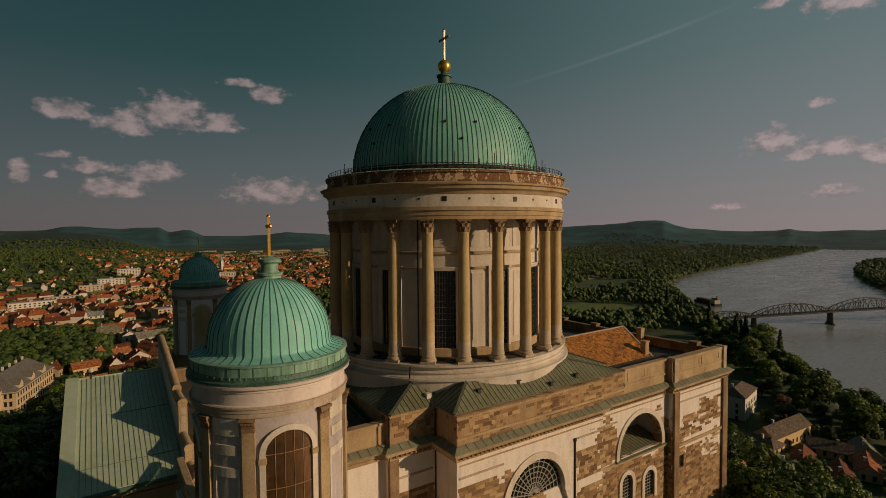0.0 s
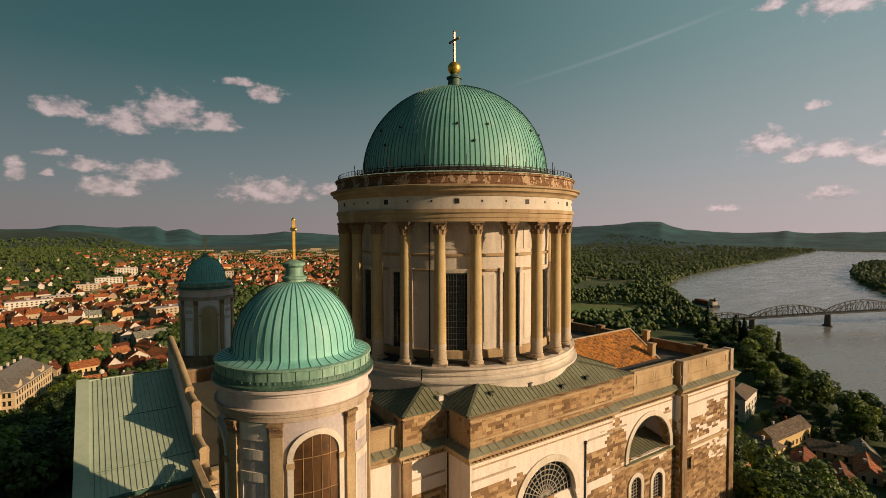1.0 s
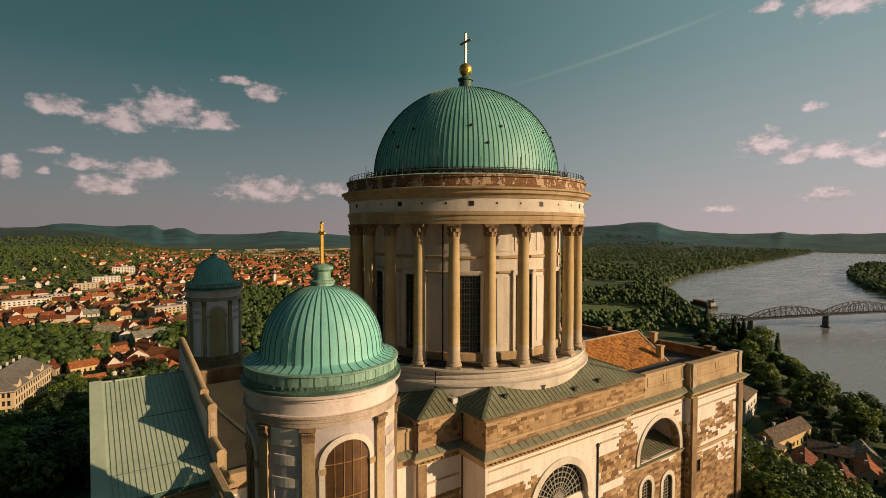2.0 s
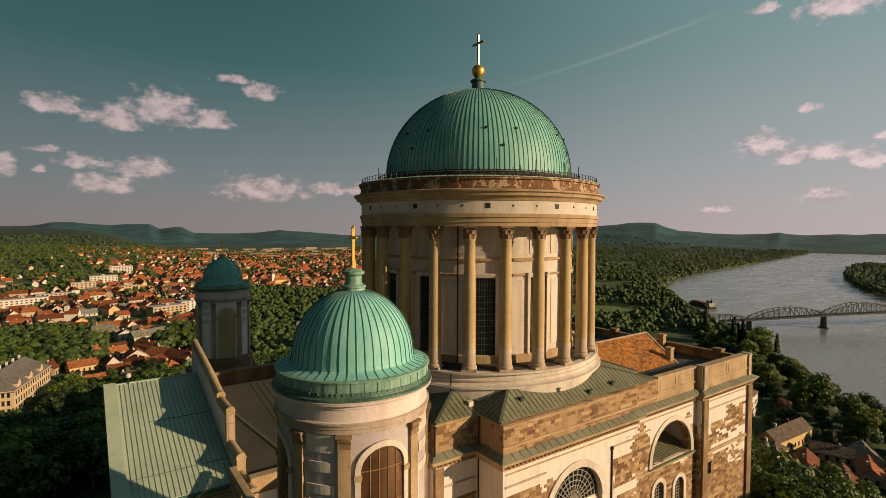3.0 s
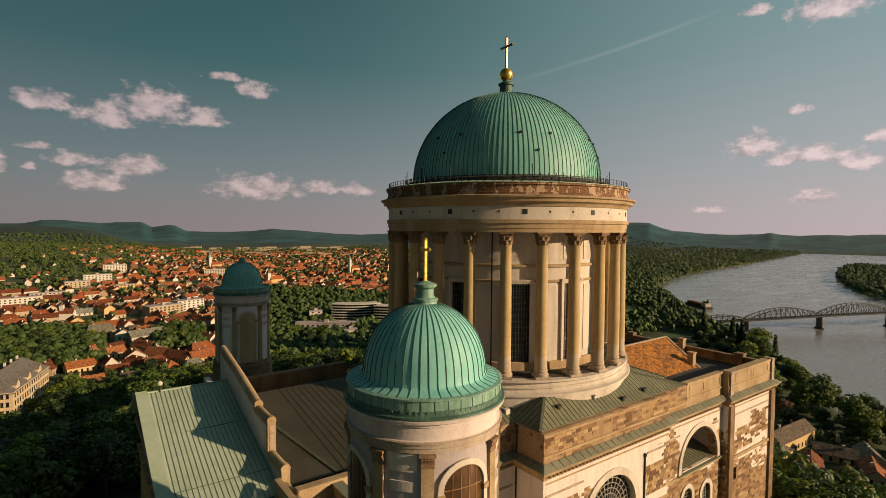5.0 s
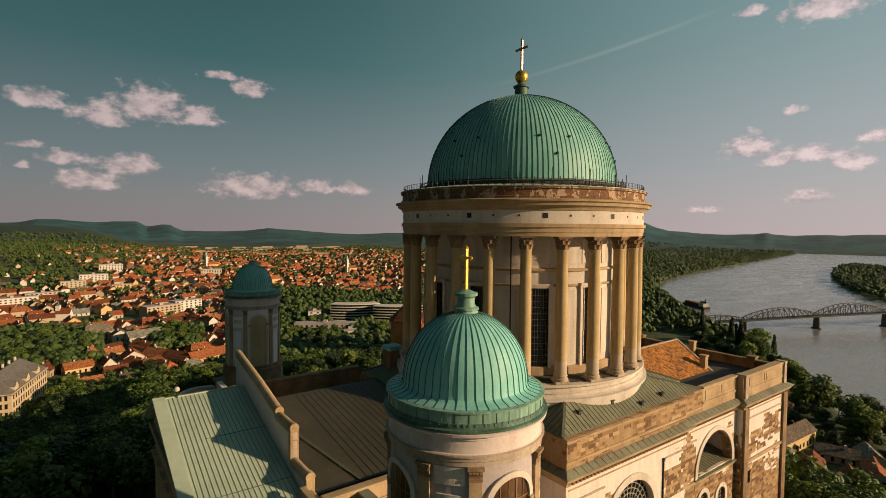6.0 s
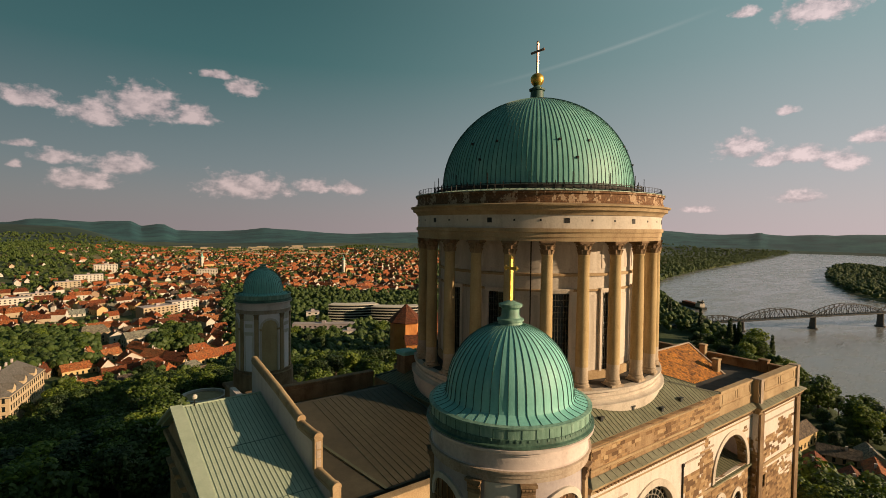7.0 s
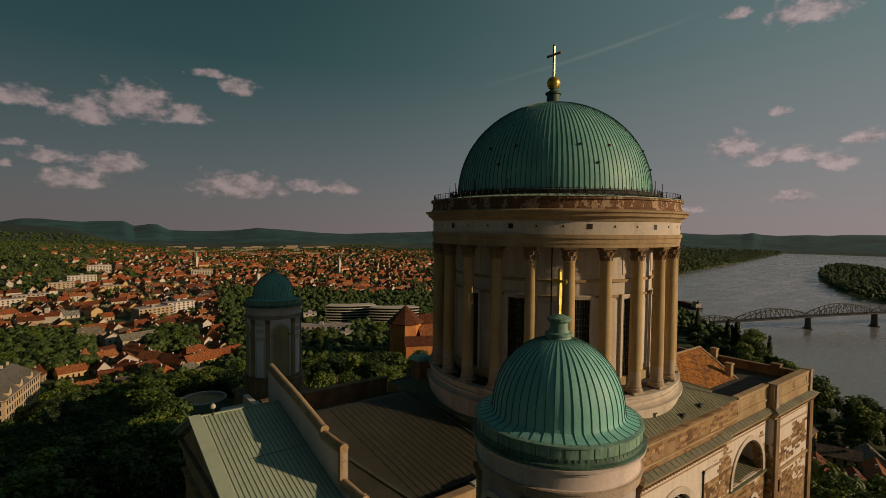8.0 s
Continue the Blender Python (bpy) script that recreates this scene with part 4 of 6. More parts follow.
# choir parapet with piers
P = 38.35
part("parapet", join(box(PX, BX, -YN + 0.15, -YN + 1.1, LOW + 0.4, P), box(PX, BX, -YN, -YN + 0.15, 35.6, 36.0), box(PX - 0.1, BX, -YN - 0.02, -YN + 1.25, P, P + 0.35, 0.08)), STONE, church, "long stone parapet with moulded coping")
part("parapet", join(box(BX, XE, -BY + 0.15, -BY + 1.6, LOW + 0.4, P), box(BX, XE, -BY, -BY + 0.15, 35.6, 36.0), box(BX, XE + 0.1, -BY - 0.02, -BY + 1.7, P, P + 0.35, 0.08)), STONE, church, "long stone parapet with moulded coping")
for x0, x1, y in ((22.4, 27.6, YN), (28.3, 33.6, YN), (37.3, 44.2, BY), (45.0, 51.8, BY)):
    part("parapet_panel", join(box(x0, x1, -y + 0.08, -y + 0.16, 36.3, 36.48), box(x0, x1, -y + 0.08, -y + 0.16, 37.85, 38.0), box(x0, x0 + 0.18, -y + 0.08, -y + 0.16, 36.48, 37.85), box(x1 - 0.18, x1, -y + 0.08, -y + 0.16, 36.48, 37.85)), STONE, church, "raised moulding round a parapet panel")
# darker stone puts the shade of the inner faces into south and rear parapets
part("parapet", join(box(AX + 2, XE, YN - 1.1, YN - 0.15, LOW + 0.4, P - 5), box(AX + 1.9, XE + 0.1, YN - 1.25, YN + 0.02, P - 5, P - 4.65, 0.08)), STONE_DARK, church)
part("parapet", join(box(XE - 1.1, XE - 0.15, -YN + 1.1, YN - 1.1, LOW + 0.4, P - 0.9), box(XE - 1.25, XE + 0.02, -YN + 1.25, YN - 1.25, P - 0.9, P - 0.5, 0.08)), STONE_DARK, church, "stained stone parapet at the rear, darkened for shade")
pier_me = mesh_of("pier", *join(box(-0.62, 0.62, -0.45, 1.3, LOW + 0.4, P + 0.02, 0.05), box(-0.72, 0.72, -0.52, 1.4, P + 0.02, P + 0.5, 0.08)), STAINED)
for x in (BX + 0.95, XE - 0.9):
    put("pier", pier_me, church, Matrix.Translation((x, -BY + 0.25, 0)))
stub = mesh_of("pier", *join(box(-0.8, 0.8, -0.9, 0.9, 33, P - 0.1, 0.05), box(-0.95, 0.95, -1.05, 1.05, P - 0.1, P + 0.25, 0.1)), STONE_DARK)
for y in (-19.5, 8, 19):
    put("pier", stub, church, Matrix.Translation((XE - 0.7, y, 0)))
# giant pilaster strips on the north wall
# the dark brown at BX stands in for the shadow along the bay's step
for x, w, y in ((XE - 0.95, 0.95, BY), (BX + 0.95, 0.85, BY)):
    part("pilaster_strip", box(x - w, x + w, -y - 0.45, -y, 0, LOW, 0.05), STONE_DARK, church, "brown pilaster strip with shade in its tone")
part("pilaster_strip", box(-23.6, -22.0, -20.35, -20, 0, LOW, 0.05), STONE_DARK, church)
part("string_course", box(7.7, BX, -YN - 0.25, -YN, 21.9, 22.4, 0.05), STONE, church)
part("string_course", box(BX + 1.8, XE - 2, -BY - 0.3, -BY, 21.3, 21.9, 0.05), STONE, church)
for x0, x1, y, z in ((-15.6, -7.6, YN + TP, 29.6), (8.3, TX, YN + TP, 29.6), (TX, 19.4, YN, 29.6), (BX + 1.8, XE - 2, BY, 29.9), (-22.6, -AX - 0.3, 20.0, 29.2)):
    part("string_course", box(x0, x1, -y - 0.14, -y, z, z + 0.3, 0.04), STAINED, church)
for x0, x1, y, z in ((-15.6, TX, YN + TP, 31.4), (TX, BX, YN, 31.4), (BX + 1.8, XE - 2, BY, 31.5)):
    part("string_course", box(x0, x1, -y - 0.1, -y, z, z + 0.22, 0.04), STONE, church)
part("downpipe", join(box(7.5, 7.72, -YN - TP - 0.22, -YN - TP - 0.03, 12.0, 29.6), box(7.42, 7.8, -YN - TP - 0.3, -YN - TP, 29.4, 29.9)), IRON, church, "dark downpipe")

# lunette window
lw = part("lunette_window", extrude(arch(-0.8, 6.0, 22.6, 22.6), Matrix.Translation((0, -YN + 0.2, 0)) @ NORTH, 0.1), GLASS, church, "half-round lattice window")
ribs = []
for i in range(1, 14):
    a = math.pi * i / 14
    ribs.append(bar((-0.8, -YN + 0.1, 22.7), (-0.8 + 6 * math.cos(a), -YN + 0.1, 22.6 + 6 * math.sin(a)), 0.13, 0.13, (0, 1, 0)))
for r in (1.2, 2.0, 2.8, 3.6, 4.4, 5.2, 5.85):
    for i in range(20):
        a, b = math.pi * i / 20, math.pi * (i + 1) / 20
        ribs.append(bar((-0.8 + r * math.cos(a), -YN + 0.1, 22.6 + r * math.sin(a)), (-0.8 + r * math.cos(b), -YN + 0.1, 22.6 + r * math.sin(b)), 0.12, 0.12, (0, 1, 0)))
part("lattice", join(*ribs), LATTICE, lw, "fan-shaped lattice bars")
part("arch_frame", extrude(arch_band(-0.8, 6.0, 7.1, 22.6, 22.6), Matrix.Translation((0, -YN - TP - 0.22, 0)) @ NORTH, 0.3), PLASTER, church, "white arch moulding")
part("arch_frame", extrude(arch_band(26.4, 6.4, 7.3, 22.4, 23.4), Matrix.Translation((0, -YN - 0.22, 0)) @ NORTH, 0.3), PLASTER, church, "white arch moulding")
# loggia behind the deep arch
part("loggia_niche", join(box(19, 34, -YN + 6.0, -YN + 6.4, 20, 31), box(18.6, 19, -YN + 1.6, -YN + 6.4, 20, 31), box(34, 34.4, -YN + 1.6, -YN + 6.4, 20, 31), box(18.6, 34.4, -YN + 1.6, -YN + 6.4, 30.6, 31)), PLASTER_PINK, church, "shaded vaulted niche")
part("loggia_roof", ([(19, -YN - 0.5, 22.5), (34, -YN - 0.5, 22.5), (34, -YN + 6, 24.2), (19, -YN + 6, 24.2), (19, -YN - 0.5, 22.3), (34, -YN - 0.5, 22.3), (34, -YN + 6, 23.9), (19, -YN + 6, 23.9)], [(0, 1, 2, 3), (7, 6, 5, 4), (0, 4, 5, 1), (1, 5, 6, 2), (2, 6, 7, 3), (3, 7, 4, 0)]), COPPER_OLD, church, "sloping copper apron")
part("apron_seams", join(*[bar((x, -YN - 0.5, 22.53), (x, -YN + 6, 24.23), 0.06, 0.08) for x in np.arange(19.7, 34, 0.9)]), COPPER_ROLL, church)
for cx, b, s in ((22.3, 14.0, 17.9), (29.0, 13.4, 17.0)):
    w = part("window", extrude(arch(cx, 1.5, b, s), Matrix.Translation((0, -YN + 0.5, 0)) @ NORTH, 0.1), GLASS, church, "arched window with grey bars")
    part("lattice", join(*[bar((cx - 1.4, -YN + 0.42, z), (cx + 1.4, -YN + 0.42, z), 0.1) for z in np.arange(b + 0.5, s + 1, 0.6)], *[bar((cx + u, -YN + 0.42, b), (cx + u, -YN + 0.42, s + 1.2), 0.1) for u in (-0.8, 0, 0.8)]), LATTICE, w)
    part("arch_frame", extrude(arch_band(cx, 1.5, 2.3, b - 0.4, s), Matrix.Translation((0, -YN - 0.2, 0)) @ NORTH, 0.28), PLASTER, church, "white arch moulding")


def near_arch(cx, half, base, spring):
    """Tells whether a place lies in an arched opening."""
    return lambda x, z: abs(x - cx) < half and z > base - 0.4 and (z < spring or math.hypot(x - cx, z - spring) < half)


low_arches = (near_arch(26.4, 7.9, 22.2, 23.4), near_arch(22.3, 2.9, 12.8, 17.9), near_arch(29.0, 2.9, 12.2, 17.0), lambda x, z: abs(x - 37.9) < 1.5 and 16.3 < z < 20)
lay_blocks(wall_n, -YN, ((14.9, 20.6, 22.6, 28.3, 0.8), (15.0, 33.8, 15.4, 21.6, 0.55)), 3, low_arches)
lay_blocks(front_n, -YN - TP, ((8.2, 14.3, 22.6, 27.6, 0.8), (-15.6, -9.2, 18.5, 28.6, 0.8), (8.0, 14.3, 14.0, 21.6, 0.5)), 5, (near_arch(-0.8, 7.8, 10.0, 22.6),))
lay_blocks(bay_wall, -BY, ((37.2, 44.6, 22.6, 27.4, 0.46), (44.6, 52.0, 23.4, 29.6, 0.58), (36.8, 45.4, 9.0, 20.9, 0.72), (45.4, 52.4, 18.6, 20.9, 0.4)), 7, low_arches)
lay_blocks(cross_n, -20.0, ((-22.3, -16.4, 19.5, 27.6, 0.75),), 9)
lay_blocks(attic_n, -YN - TP + 0.15, ((-15.2, -5.0, 35.5, 37.8, 0.5), (-3.0, 4.5, 35.9, 37.9, 0.55), (9.0, 14.2, 35.5, 36.8, 0.35)), 11)
lay_blocks(attic_c, -19.85, ((-22.8, -16.4, 34.6, 38.0, 0.6),), 13)
modillion = mesh_of("modillion", *box(-0.17, 0.17, -0.62, 0.0, LOW + 0.42, LOW + 0.78), STONE_DARK)
for x0, x1, y in ((-23.0, -AX, 20.0), (-AX + 0.2, TX, YN + TP), (TX + 1.4, BX - 0.2, YN), (BX + 0.2, XE, BY)):
    for i in range(int((x1 - x0) / 0.78)):
        put("modillion", modillion, church, Matrix.Translation((x0 + 0.4 + 0.78 * i, -y - 0.2, 0)))
for x, y, z1 in ((-23.5, 20.0, 38.2), (-AX - 0.12, 20.3, 38.2)):
    part("downpipe", lathe([(0.11, 12.0), (0.11, z1 - 0.3), (0.2, z1 - 0.2), (0.2, z1)], 10), IRON, church, "dark downpipe", m=Matrix.Translation((x, -y - 0.25, 0)))


# roofs
def hip_roof(name, base, z0, inner, z1, mat, parent, seam_step, seam_mat, label):
    """A hipped frustum from a base rectangle up to an inner rectangle, with standing seams on every slope."""
    (x0, x1, y0, y1), (u0, u1, w0, w1) = base, inner
    lo = [(x0, y0, z0), (x1, y0, z0), (x1, y1, z0), (x0, y1, z0)]
    hi = [(u0, w0, z1), (u1, w0, z1), (u1, w1, z1), (u0, w1, z1)]
    v = lo + hi + [(x, y, z0 - 0.4) for x, y, _ in lo]
    f = [(i, (i + 1) % 4, 4 + (i + 1) % 4, 4 + i) for i in range(4)] + [(4, 5, 6, 7), (11, 10, 9, 8)] + [(8 + i, 8 + (i + 1) % 4, (i + 1) % 4, i) for i in range(4)]
    roof = part(name, (v, f), mat, parent, label)
    seams = []
    for i in range(4):
        a, b, c, d = Vector(lo[i]), Vector(lo[(i + 1) % 4]), Vector(hi[(i + 1) % 4]), Vector(hi[i])
        e = (b - a).normalized()
        n = int((b - a).length / seam_step)
        up = (b - a).cross(d - a).normalized()
        s0, s1 = (d - a).dot(e), (c - a).dot(e)
        whole = (b - a).length
        rise = (d - a) - e * s0
        for j in range(1, n):
            s = whole * j / n
            k = min(1.0, s / s0 if s < s0 and s0 > 0 else 1.0, (whole - s) / (whole - s1) if s > s1 and s1 < whole else 1.0)
            p = a + e * s
            if k > 0.04:
                seams.append(bar(p + up * 0.02, p + rise * k + up * 0.02, 0.045, 0.08, up))
        seams.append(bar(a + up * 0.04, d + up * 0.04, 0.42, 0.24, up))
    part("roof_seams", join(*seams), seam_mat, roof)
    return roof


hip_roof("transept_roof", (-AX + 0.3, PX, -YN + 0.35, YN - 0.35), TOP + 0.05, (-10.6, 12, -20.6, 20.6), 41.1, COPPER_OLD, church, 0.85, COPPER_ROLL, "weathered green copper roof with seams")
hip_roof("crossing_roof", (-23.1, 23.1, -19.7, 19.7), TOP - 0.02, (-15.7, 15.7, -14.3, 14.3), 41.05, COPPER_OLD, church, 0.85, COPPER_ROLL, "weathered green copper roof with seams")

# small vents and a hatch on the copper roofs
vent_me = mesh_of("roof_vent", *join(box(-0.35, 0.35, -0.3, 0.3, -0.3, 0.35, 0.08), box(-0.42, 0.42, -0.45, 0.1, 0.3, 0.42)), STEEL)
for x, y, z in ((-9.6, -22.4, 39.95), (-1.8, -22.4, 39.95), (10.2, -23.6, 39.25), (4.0, -23.9, 39.0)):
    put("roof_vent", vent_me, church, Matrix.Translation((x, y, z)))
part("roof_hatch", box(-16.2, -15.3, -18.4, -17.6, 38.6, 39.7, 0.08), HOUSE_WHITE, church, "small white roof hatch")
# square turret behind the crossing
tur = part("roof_turret", box(-19.9, -17.1, 14.2, 17.0, 36, 43.0, 0.08), STONE_DARK, church, "small square stair turret")
part("turret_cap", box(-20.2, -16.8, 13.9, 17.3, 43.0, 43.7, 0.3), COPPER, tur, "teal copper cap")

# choir roof of orange tiles
v = [(17, -20, 33.4), (43, -20, 33.4), (47.5, -5.5, 40.5), (17, -5.5, 40.2), (17, 9, 33.4), (43, 9, 33.4), (50, -11, 33.4), (50, 1, 33.4)]
part("choir_roof", (v, [(0, 1, 2, 3), (2, 5, 4, 3), (1, 6, 2), (6, 7, 2), (7, 5, 2), (0, 3, 4), (0, 4, 5, 7, 6, 1)]), TILES, church, "orange clay-tiled hipped roof")
for a, c in (((17, -5.5, 40.28), (47.5, -5.5, 40.58)), ((47.5, -5.5, 40.55), (50, -11, 33.5)), ((47.5, -5.5, 40.55), (43, -20, 33.5))):
    part("ridge_tiles", bar(a, c, 0.45, 0.22), STAINED, church, "pale mortared ridge")
part("flat_roof", box(AX + 2, XE - 1.1, -YN + 1.1, YN - 1.1, 35.2, 35.8), BITUMEN, church, "dark flat roof behind the parapet")
chim = mesh_of("chimney", *join(box(-0.65, 0.65, -0.65, 0.65, 33, 38.5, 0.05), box(-0.8, 0.8, -0.8, 0.8, 38.5, 38.85, 0.06)), STONE)
put("chimney", chim, church, Matrix.Translation((43.8, -13.8, 0.2)), "brick chimney")
put("chimney", chim, church, Matrix.Translation((52.6, -6.6, 0.9)), "brick chimney")

# facade wall with its stepped top, and the nave roof behind it
yc = 4.0
half = [(24.5, 0), (24.5, 36.4), (19.0, 36.4), (19.0, 38.3), (13.9, 38.3), (13.9, 42.3), (8.4, 42.3), (8.4, 42.9), (0, 44.6)]
outline = [(yc - a, b) for a, b in half] + [(yc + 11, 46.4), (yc + 11, 38.3), (yc + 24.5, 38.3), (yc + 24.5, 0)]
part("facade_wall", extrude(outline, Matrix.Translation((-47.9, 0, 0)) @ WEST, 0.9), PLASTER_PINK, church, "stepped plastered attic wall of the facade")


def coping_run(y0, z0, y1, z1):
    """A rounded coping with a bead under it, level or rising."""
    hood = [(-47.45 + 0.52 * math.cos(math.pi * i / 12), 0.5 * math.sin(math.pi * i / 12) - 0.05) for i in range(13)]
    bits = (extrude(hood, NORTH, 1.0), box(-47.98, -46.92, 0, 1, -0.32, -0.14), box(-47.93, -46.97, 0, 1, -0.62, -0.45))
    lean = Matrix(((1, 0, 0, 0), (0, y1 - y0, 0, y0), (0, z1 - z0, 1, z0), (0, 0, 0, 1)))
    part("coping", moved(bits[0], lean), STONE, church, "rounded ochre stone coping", smooth=True)
    part("coping_bead", moved(join(*bits[1:]), lean), STONE, church)


coping_run(yc, 44.6, yc + 11, 46.4)
for side in (-1,):
    for a0, z0, a1, z1 in ((0, 44.6, 8.4, 42.9), (8.4, 42.3, 13.9, 42.3), (13.9, 38.3, 19.0, 38.3), (19.0, 36.4, 24.6, 36.4)):
        y0, y1 = yc + side * a0, yc + side * a1
        coping_run(*((y0, z0, y1, z1) if y0 < y1 else (y1, z1, y0, z0)))
    for a, z, top in ((8.4, 42.0, 43.35), (13.8, 38.3, 42.85), (18.9, 36.4, 38.85), (24.2, 36.0, 37.0)):
        y0 = yc + side * a
        post = part("coping_post", join(box(-47.98, -46.92, y0 - 0.33, y0 + 0.33, z, top - 0.35, 0.05), box(-48.05, -46.85, y0 - 0.4, y0 + 0.4, top - 0.62, top - 0.45, 0.04), extrude([(-47.45 + 0.55 * math.cos(math.pi * i / 10), top - 0.4 + 0.42 * math.sin(math.pi * i / 10)) for i in range(11)], Matrix.Translation((0, y0 - 0.36, 0)) @ NORTH, 0.72)), STONE, church, "carved coping post")
        if top - z > 3:
            for k in range(3):
                part("carved_panel", box(-47.75, -47.15, y0 + side * 0.33 - 0.05, y0 + side * 0.33 + 0.05, z + 0.4 + 1.1 * k, z + 1.3 + 1.1 * k, 0.02), STAINED, post)
part("nave_parapet", join(box(-47.4, -23.3, -18.85, -17.9, LOW + 0.4, 36.9), box(-47.4, -23.3, -19.0, -17.7, 36.9, 37.3, 0.08)), STONE, church, "low stone parapet of the nave")
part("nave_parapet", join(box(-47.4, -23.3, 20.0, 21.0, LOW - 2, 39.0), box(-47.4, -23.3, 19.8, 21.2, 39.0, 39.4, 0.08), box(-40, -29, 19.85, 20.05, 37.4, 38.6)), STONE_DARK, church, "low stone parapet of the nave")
hip_roof("nave_roof", (-41.2, -24.5, -15.5, 19.8), 36.3, (-46.9, -25.5, 9.2, 9.8), 39.7, COPPER_BROWN, church, 0.95, COPPER_ROLL, "brown copper roof with standing seams")
part("nave_apron", ([(-46.95, 9.2, 39.68), (-46.95, -15.5, 36.28), (-41.15, -15.5, 36.28), (-46.95, 9.2, 35.8), (-46.95, -15.5, 35.8), (-41.15, -15.5, 35.8)], [(0, 1, 2), (3, 5, 4), (0, 3, 4, 1), (1, 4, 5, 2), (2, 5, 3, 0)]), COPPER_BROWN, church, "smooth brown copper apron")
part("nave_gutter", box(-47.4, -23.4, -17.9, 20.0, 35.2, 35.9), COPPER_BROWN, church, "flat metal gutter")

# portico
px0, px1 = -59.5, -47.9
yr, zr = 10.5, 42.3    # ridge


def slope(s):
    a, b = Vector((0, yr, zr)), Vector((0, yc + s * 19.4, 35.78))
    v = [(x, p.y, p.z + d) for d in (0, -0.35) for x, p in ((px0, a), (px1, a), (px1, b), (px0, b))]
    return v, [(0, 1, 2, 3), (7, 6, 5, 4), (0, 4, 5, 1), (1, 5, 6, 2), (2, 6, 7, 3), (3, 7, 4, 0)]


pr = part("portico_roof", join(slope(-1), slope(1)), COPPER_LIGHT, church, "pale green copper gable roof of the portico")
ps = []
for s in (-1, 1):
    for x in np.arange(px0 + 1.3, px1, 0.56):
        ps.append(bar((x, yr + s * 0.1, zr + 0.02), (x, yc + s * 19.4, 35.81), 0.024, 0.05))
    for k in (0.42, 0.83):
        y, z = yr + (yc + s * 19.4 - yr) * k, zr + (35.78 - zr) * k
        ps.append(bar((px0 + (4 if k < 0.5 else 1.2), y, z + 0.02), (px1, y, z + 0.02), 0.05, 0.05))
part("roof_seams", join(*ps), COPPER_JOINT, pr)
part("eave_gutter", join(*[box(px0, px1, yc + s * 19.4 - 0.3, yc + s * 19.4 + 0.3, 35.3, 35.72, 0.08) for s in (-1, 1)]), COPPER_DARK, pr, "dark copper eave gutter")
part("ridge_cap", bar((px0, yr, zr + 0.05), (px1, yr, zr + 0.05), 0.35, 0.15), COPPER_LIGHT, pr)
part("verge", join(*[bar((px0 + 0.1, yr, zr + 0.15), (px0 + 0.1, yc + s * 19.5, 35.95), 1.5, 0.35) for s in (-1, 1)]), COPPER_LIGHT, pr, "broad copper verge")
part("pediment", extrude([(yc - 17, 35.9), (yc + 17, 35.9), (yr, zr - 0.5)], Matrix.Translation((px0 + 0.6, 0, 0)) @ WEST, 0.8), STONE, church)
part("portico_entablature", join(box(px0 + 0.2, px1, yc - 18.9, yc + 18.9, 34.6, 35.25, 0.1), box(px0 + 0.9, px1, yc - 17, yc + 17, 31.5, 35.1), box(px0 + 0.6, px1, yc - 17.3, yc + 17.3, 33.3, 33.7)), STONE, church, "stone entablature")
dent = mesh_of("dentil", *box(-0.22, 0.22, -0.9, 0.0, 34.05, 34.6), STONE)
for x in np.arange(px0 + 0.6, px1, 0.85):
    put("dentil", dent, church, Matrix.Translation((x, yc - 17, 0)))
col_me = mesh_of("portico_column", *join(box(-1.4, 1.4, -1.4, 1.4, 6, 6.6), lathe([(1.3, 6.6), (1.3, 7.0), (1.1, 7.3), (1.1, 15), (0.98, 29.3), (1.2, 30.5), (1.4, 31.2)], 24), box(-1.4, 1.4, -1.4, 1.4, 31.2, 31.5)), STONE, True)
for i in range(8):
    put("portico_column", col_me, church, Matrix.Translation((px0 + 1.6, yc - 15.4 + 4.4 * i, 0)))
part("steps", join(*[box(px0 - 3 - 0.4 * i, px1, yc - 20 - 0.4 * i, yc + 20 + 0.4 * i, 0 if i == 13 else 5.5 - 0.42 * i, 6 - 0.42 * i) for i in range(14)]), STONE, church)
lamp = thing("ridge_floodlight", "small white floodlight on a short pole at the ridge", "lamp", m=pose(px0 + 2.4, yr - 0.3, zr))
part("pole", lathe([(0.09, -0.1), (0.09, 0.9)], 10), IRON, lamp)
part("housing", lathe([(0.12, 0.85), (0.32, 0.95), (0.38, 1.25), (0.2, 1.5), (0.02, 1.55)], 14), HOUSE_WHITE, lamp, "white rounded housing", smooth=True)
sheet = []
for i in range(19):
    for j in range(9):
        u, w = i / 18, j / 8
        sheet.append((-34.5 + 5.2 * u, -18.95 + 1.5 * w, 37.34 + 0.10 * math.sin(9 * u + 4 * w) * math.sin(7 * w + 2) + 0.12 - (0.55 * (0.25 - w) / 0.25 if w < 0.25 else 0)))
tarp = thing("tarpaulin", "crumpled white tarpaulin lying over the stone parapet", "sheet")
cloth = part("cloth", (sheet, [(i * 9 + j, i * 9 + j + 1, i * 9 + j + 10, i * 9 + j + 9) for i in range(18) for j in range(8)]), HOUSE_WHITE, tarp, smooth=True)
cloth.modifiers.new("thickness", "SOLIDIFY").thickness = 0.03
part("wing_parapet", join(box(-43.2, -42.4, -33.0, -19.0, 35.5, 36.7), box(-43.4, -42.2, -33.0, -19.0, 36.7, 36.95, 0.08)), STONE, church, "low parapet across the wing")
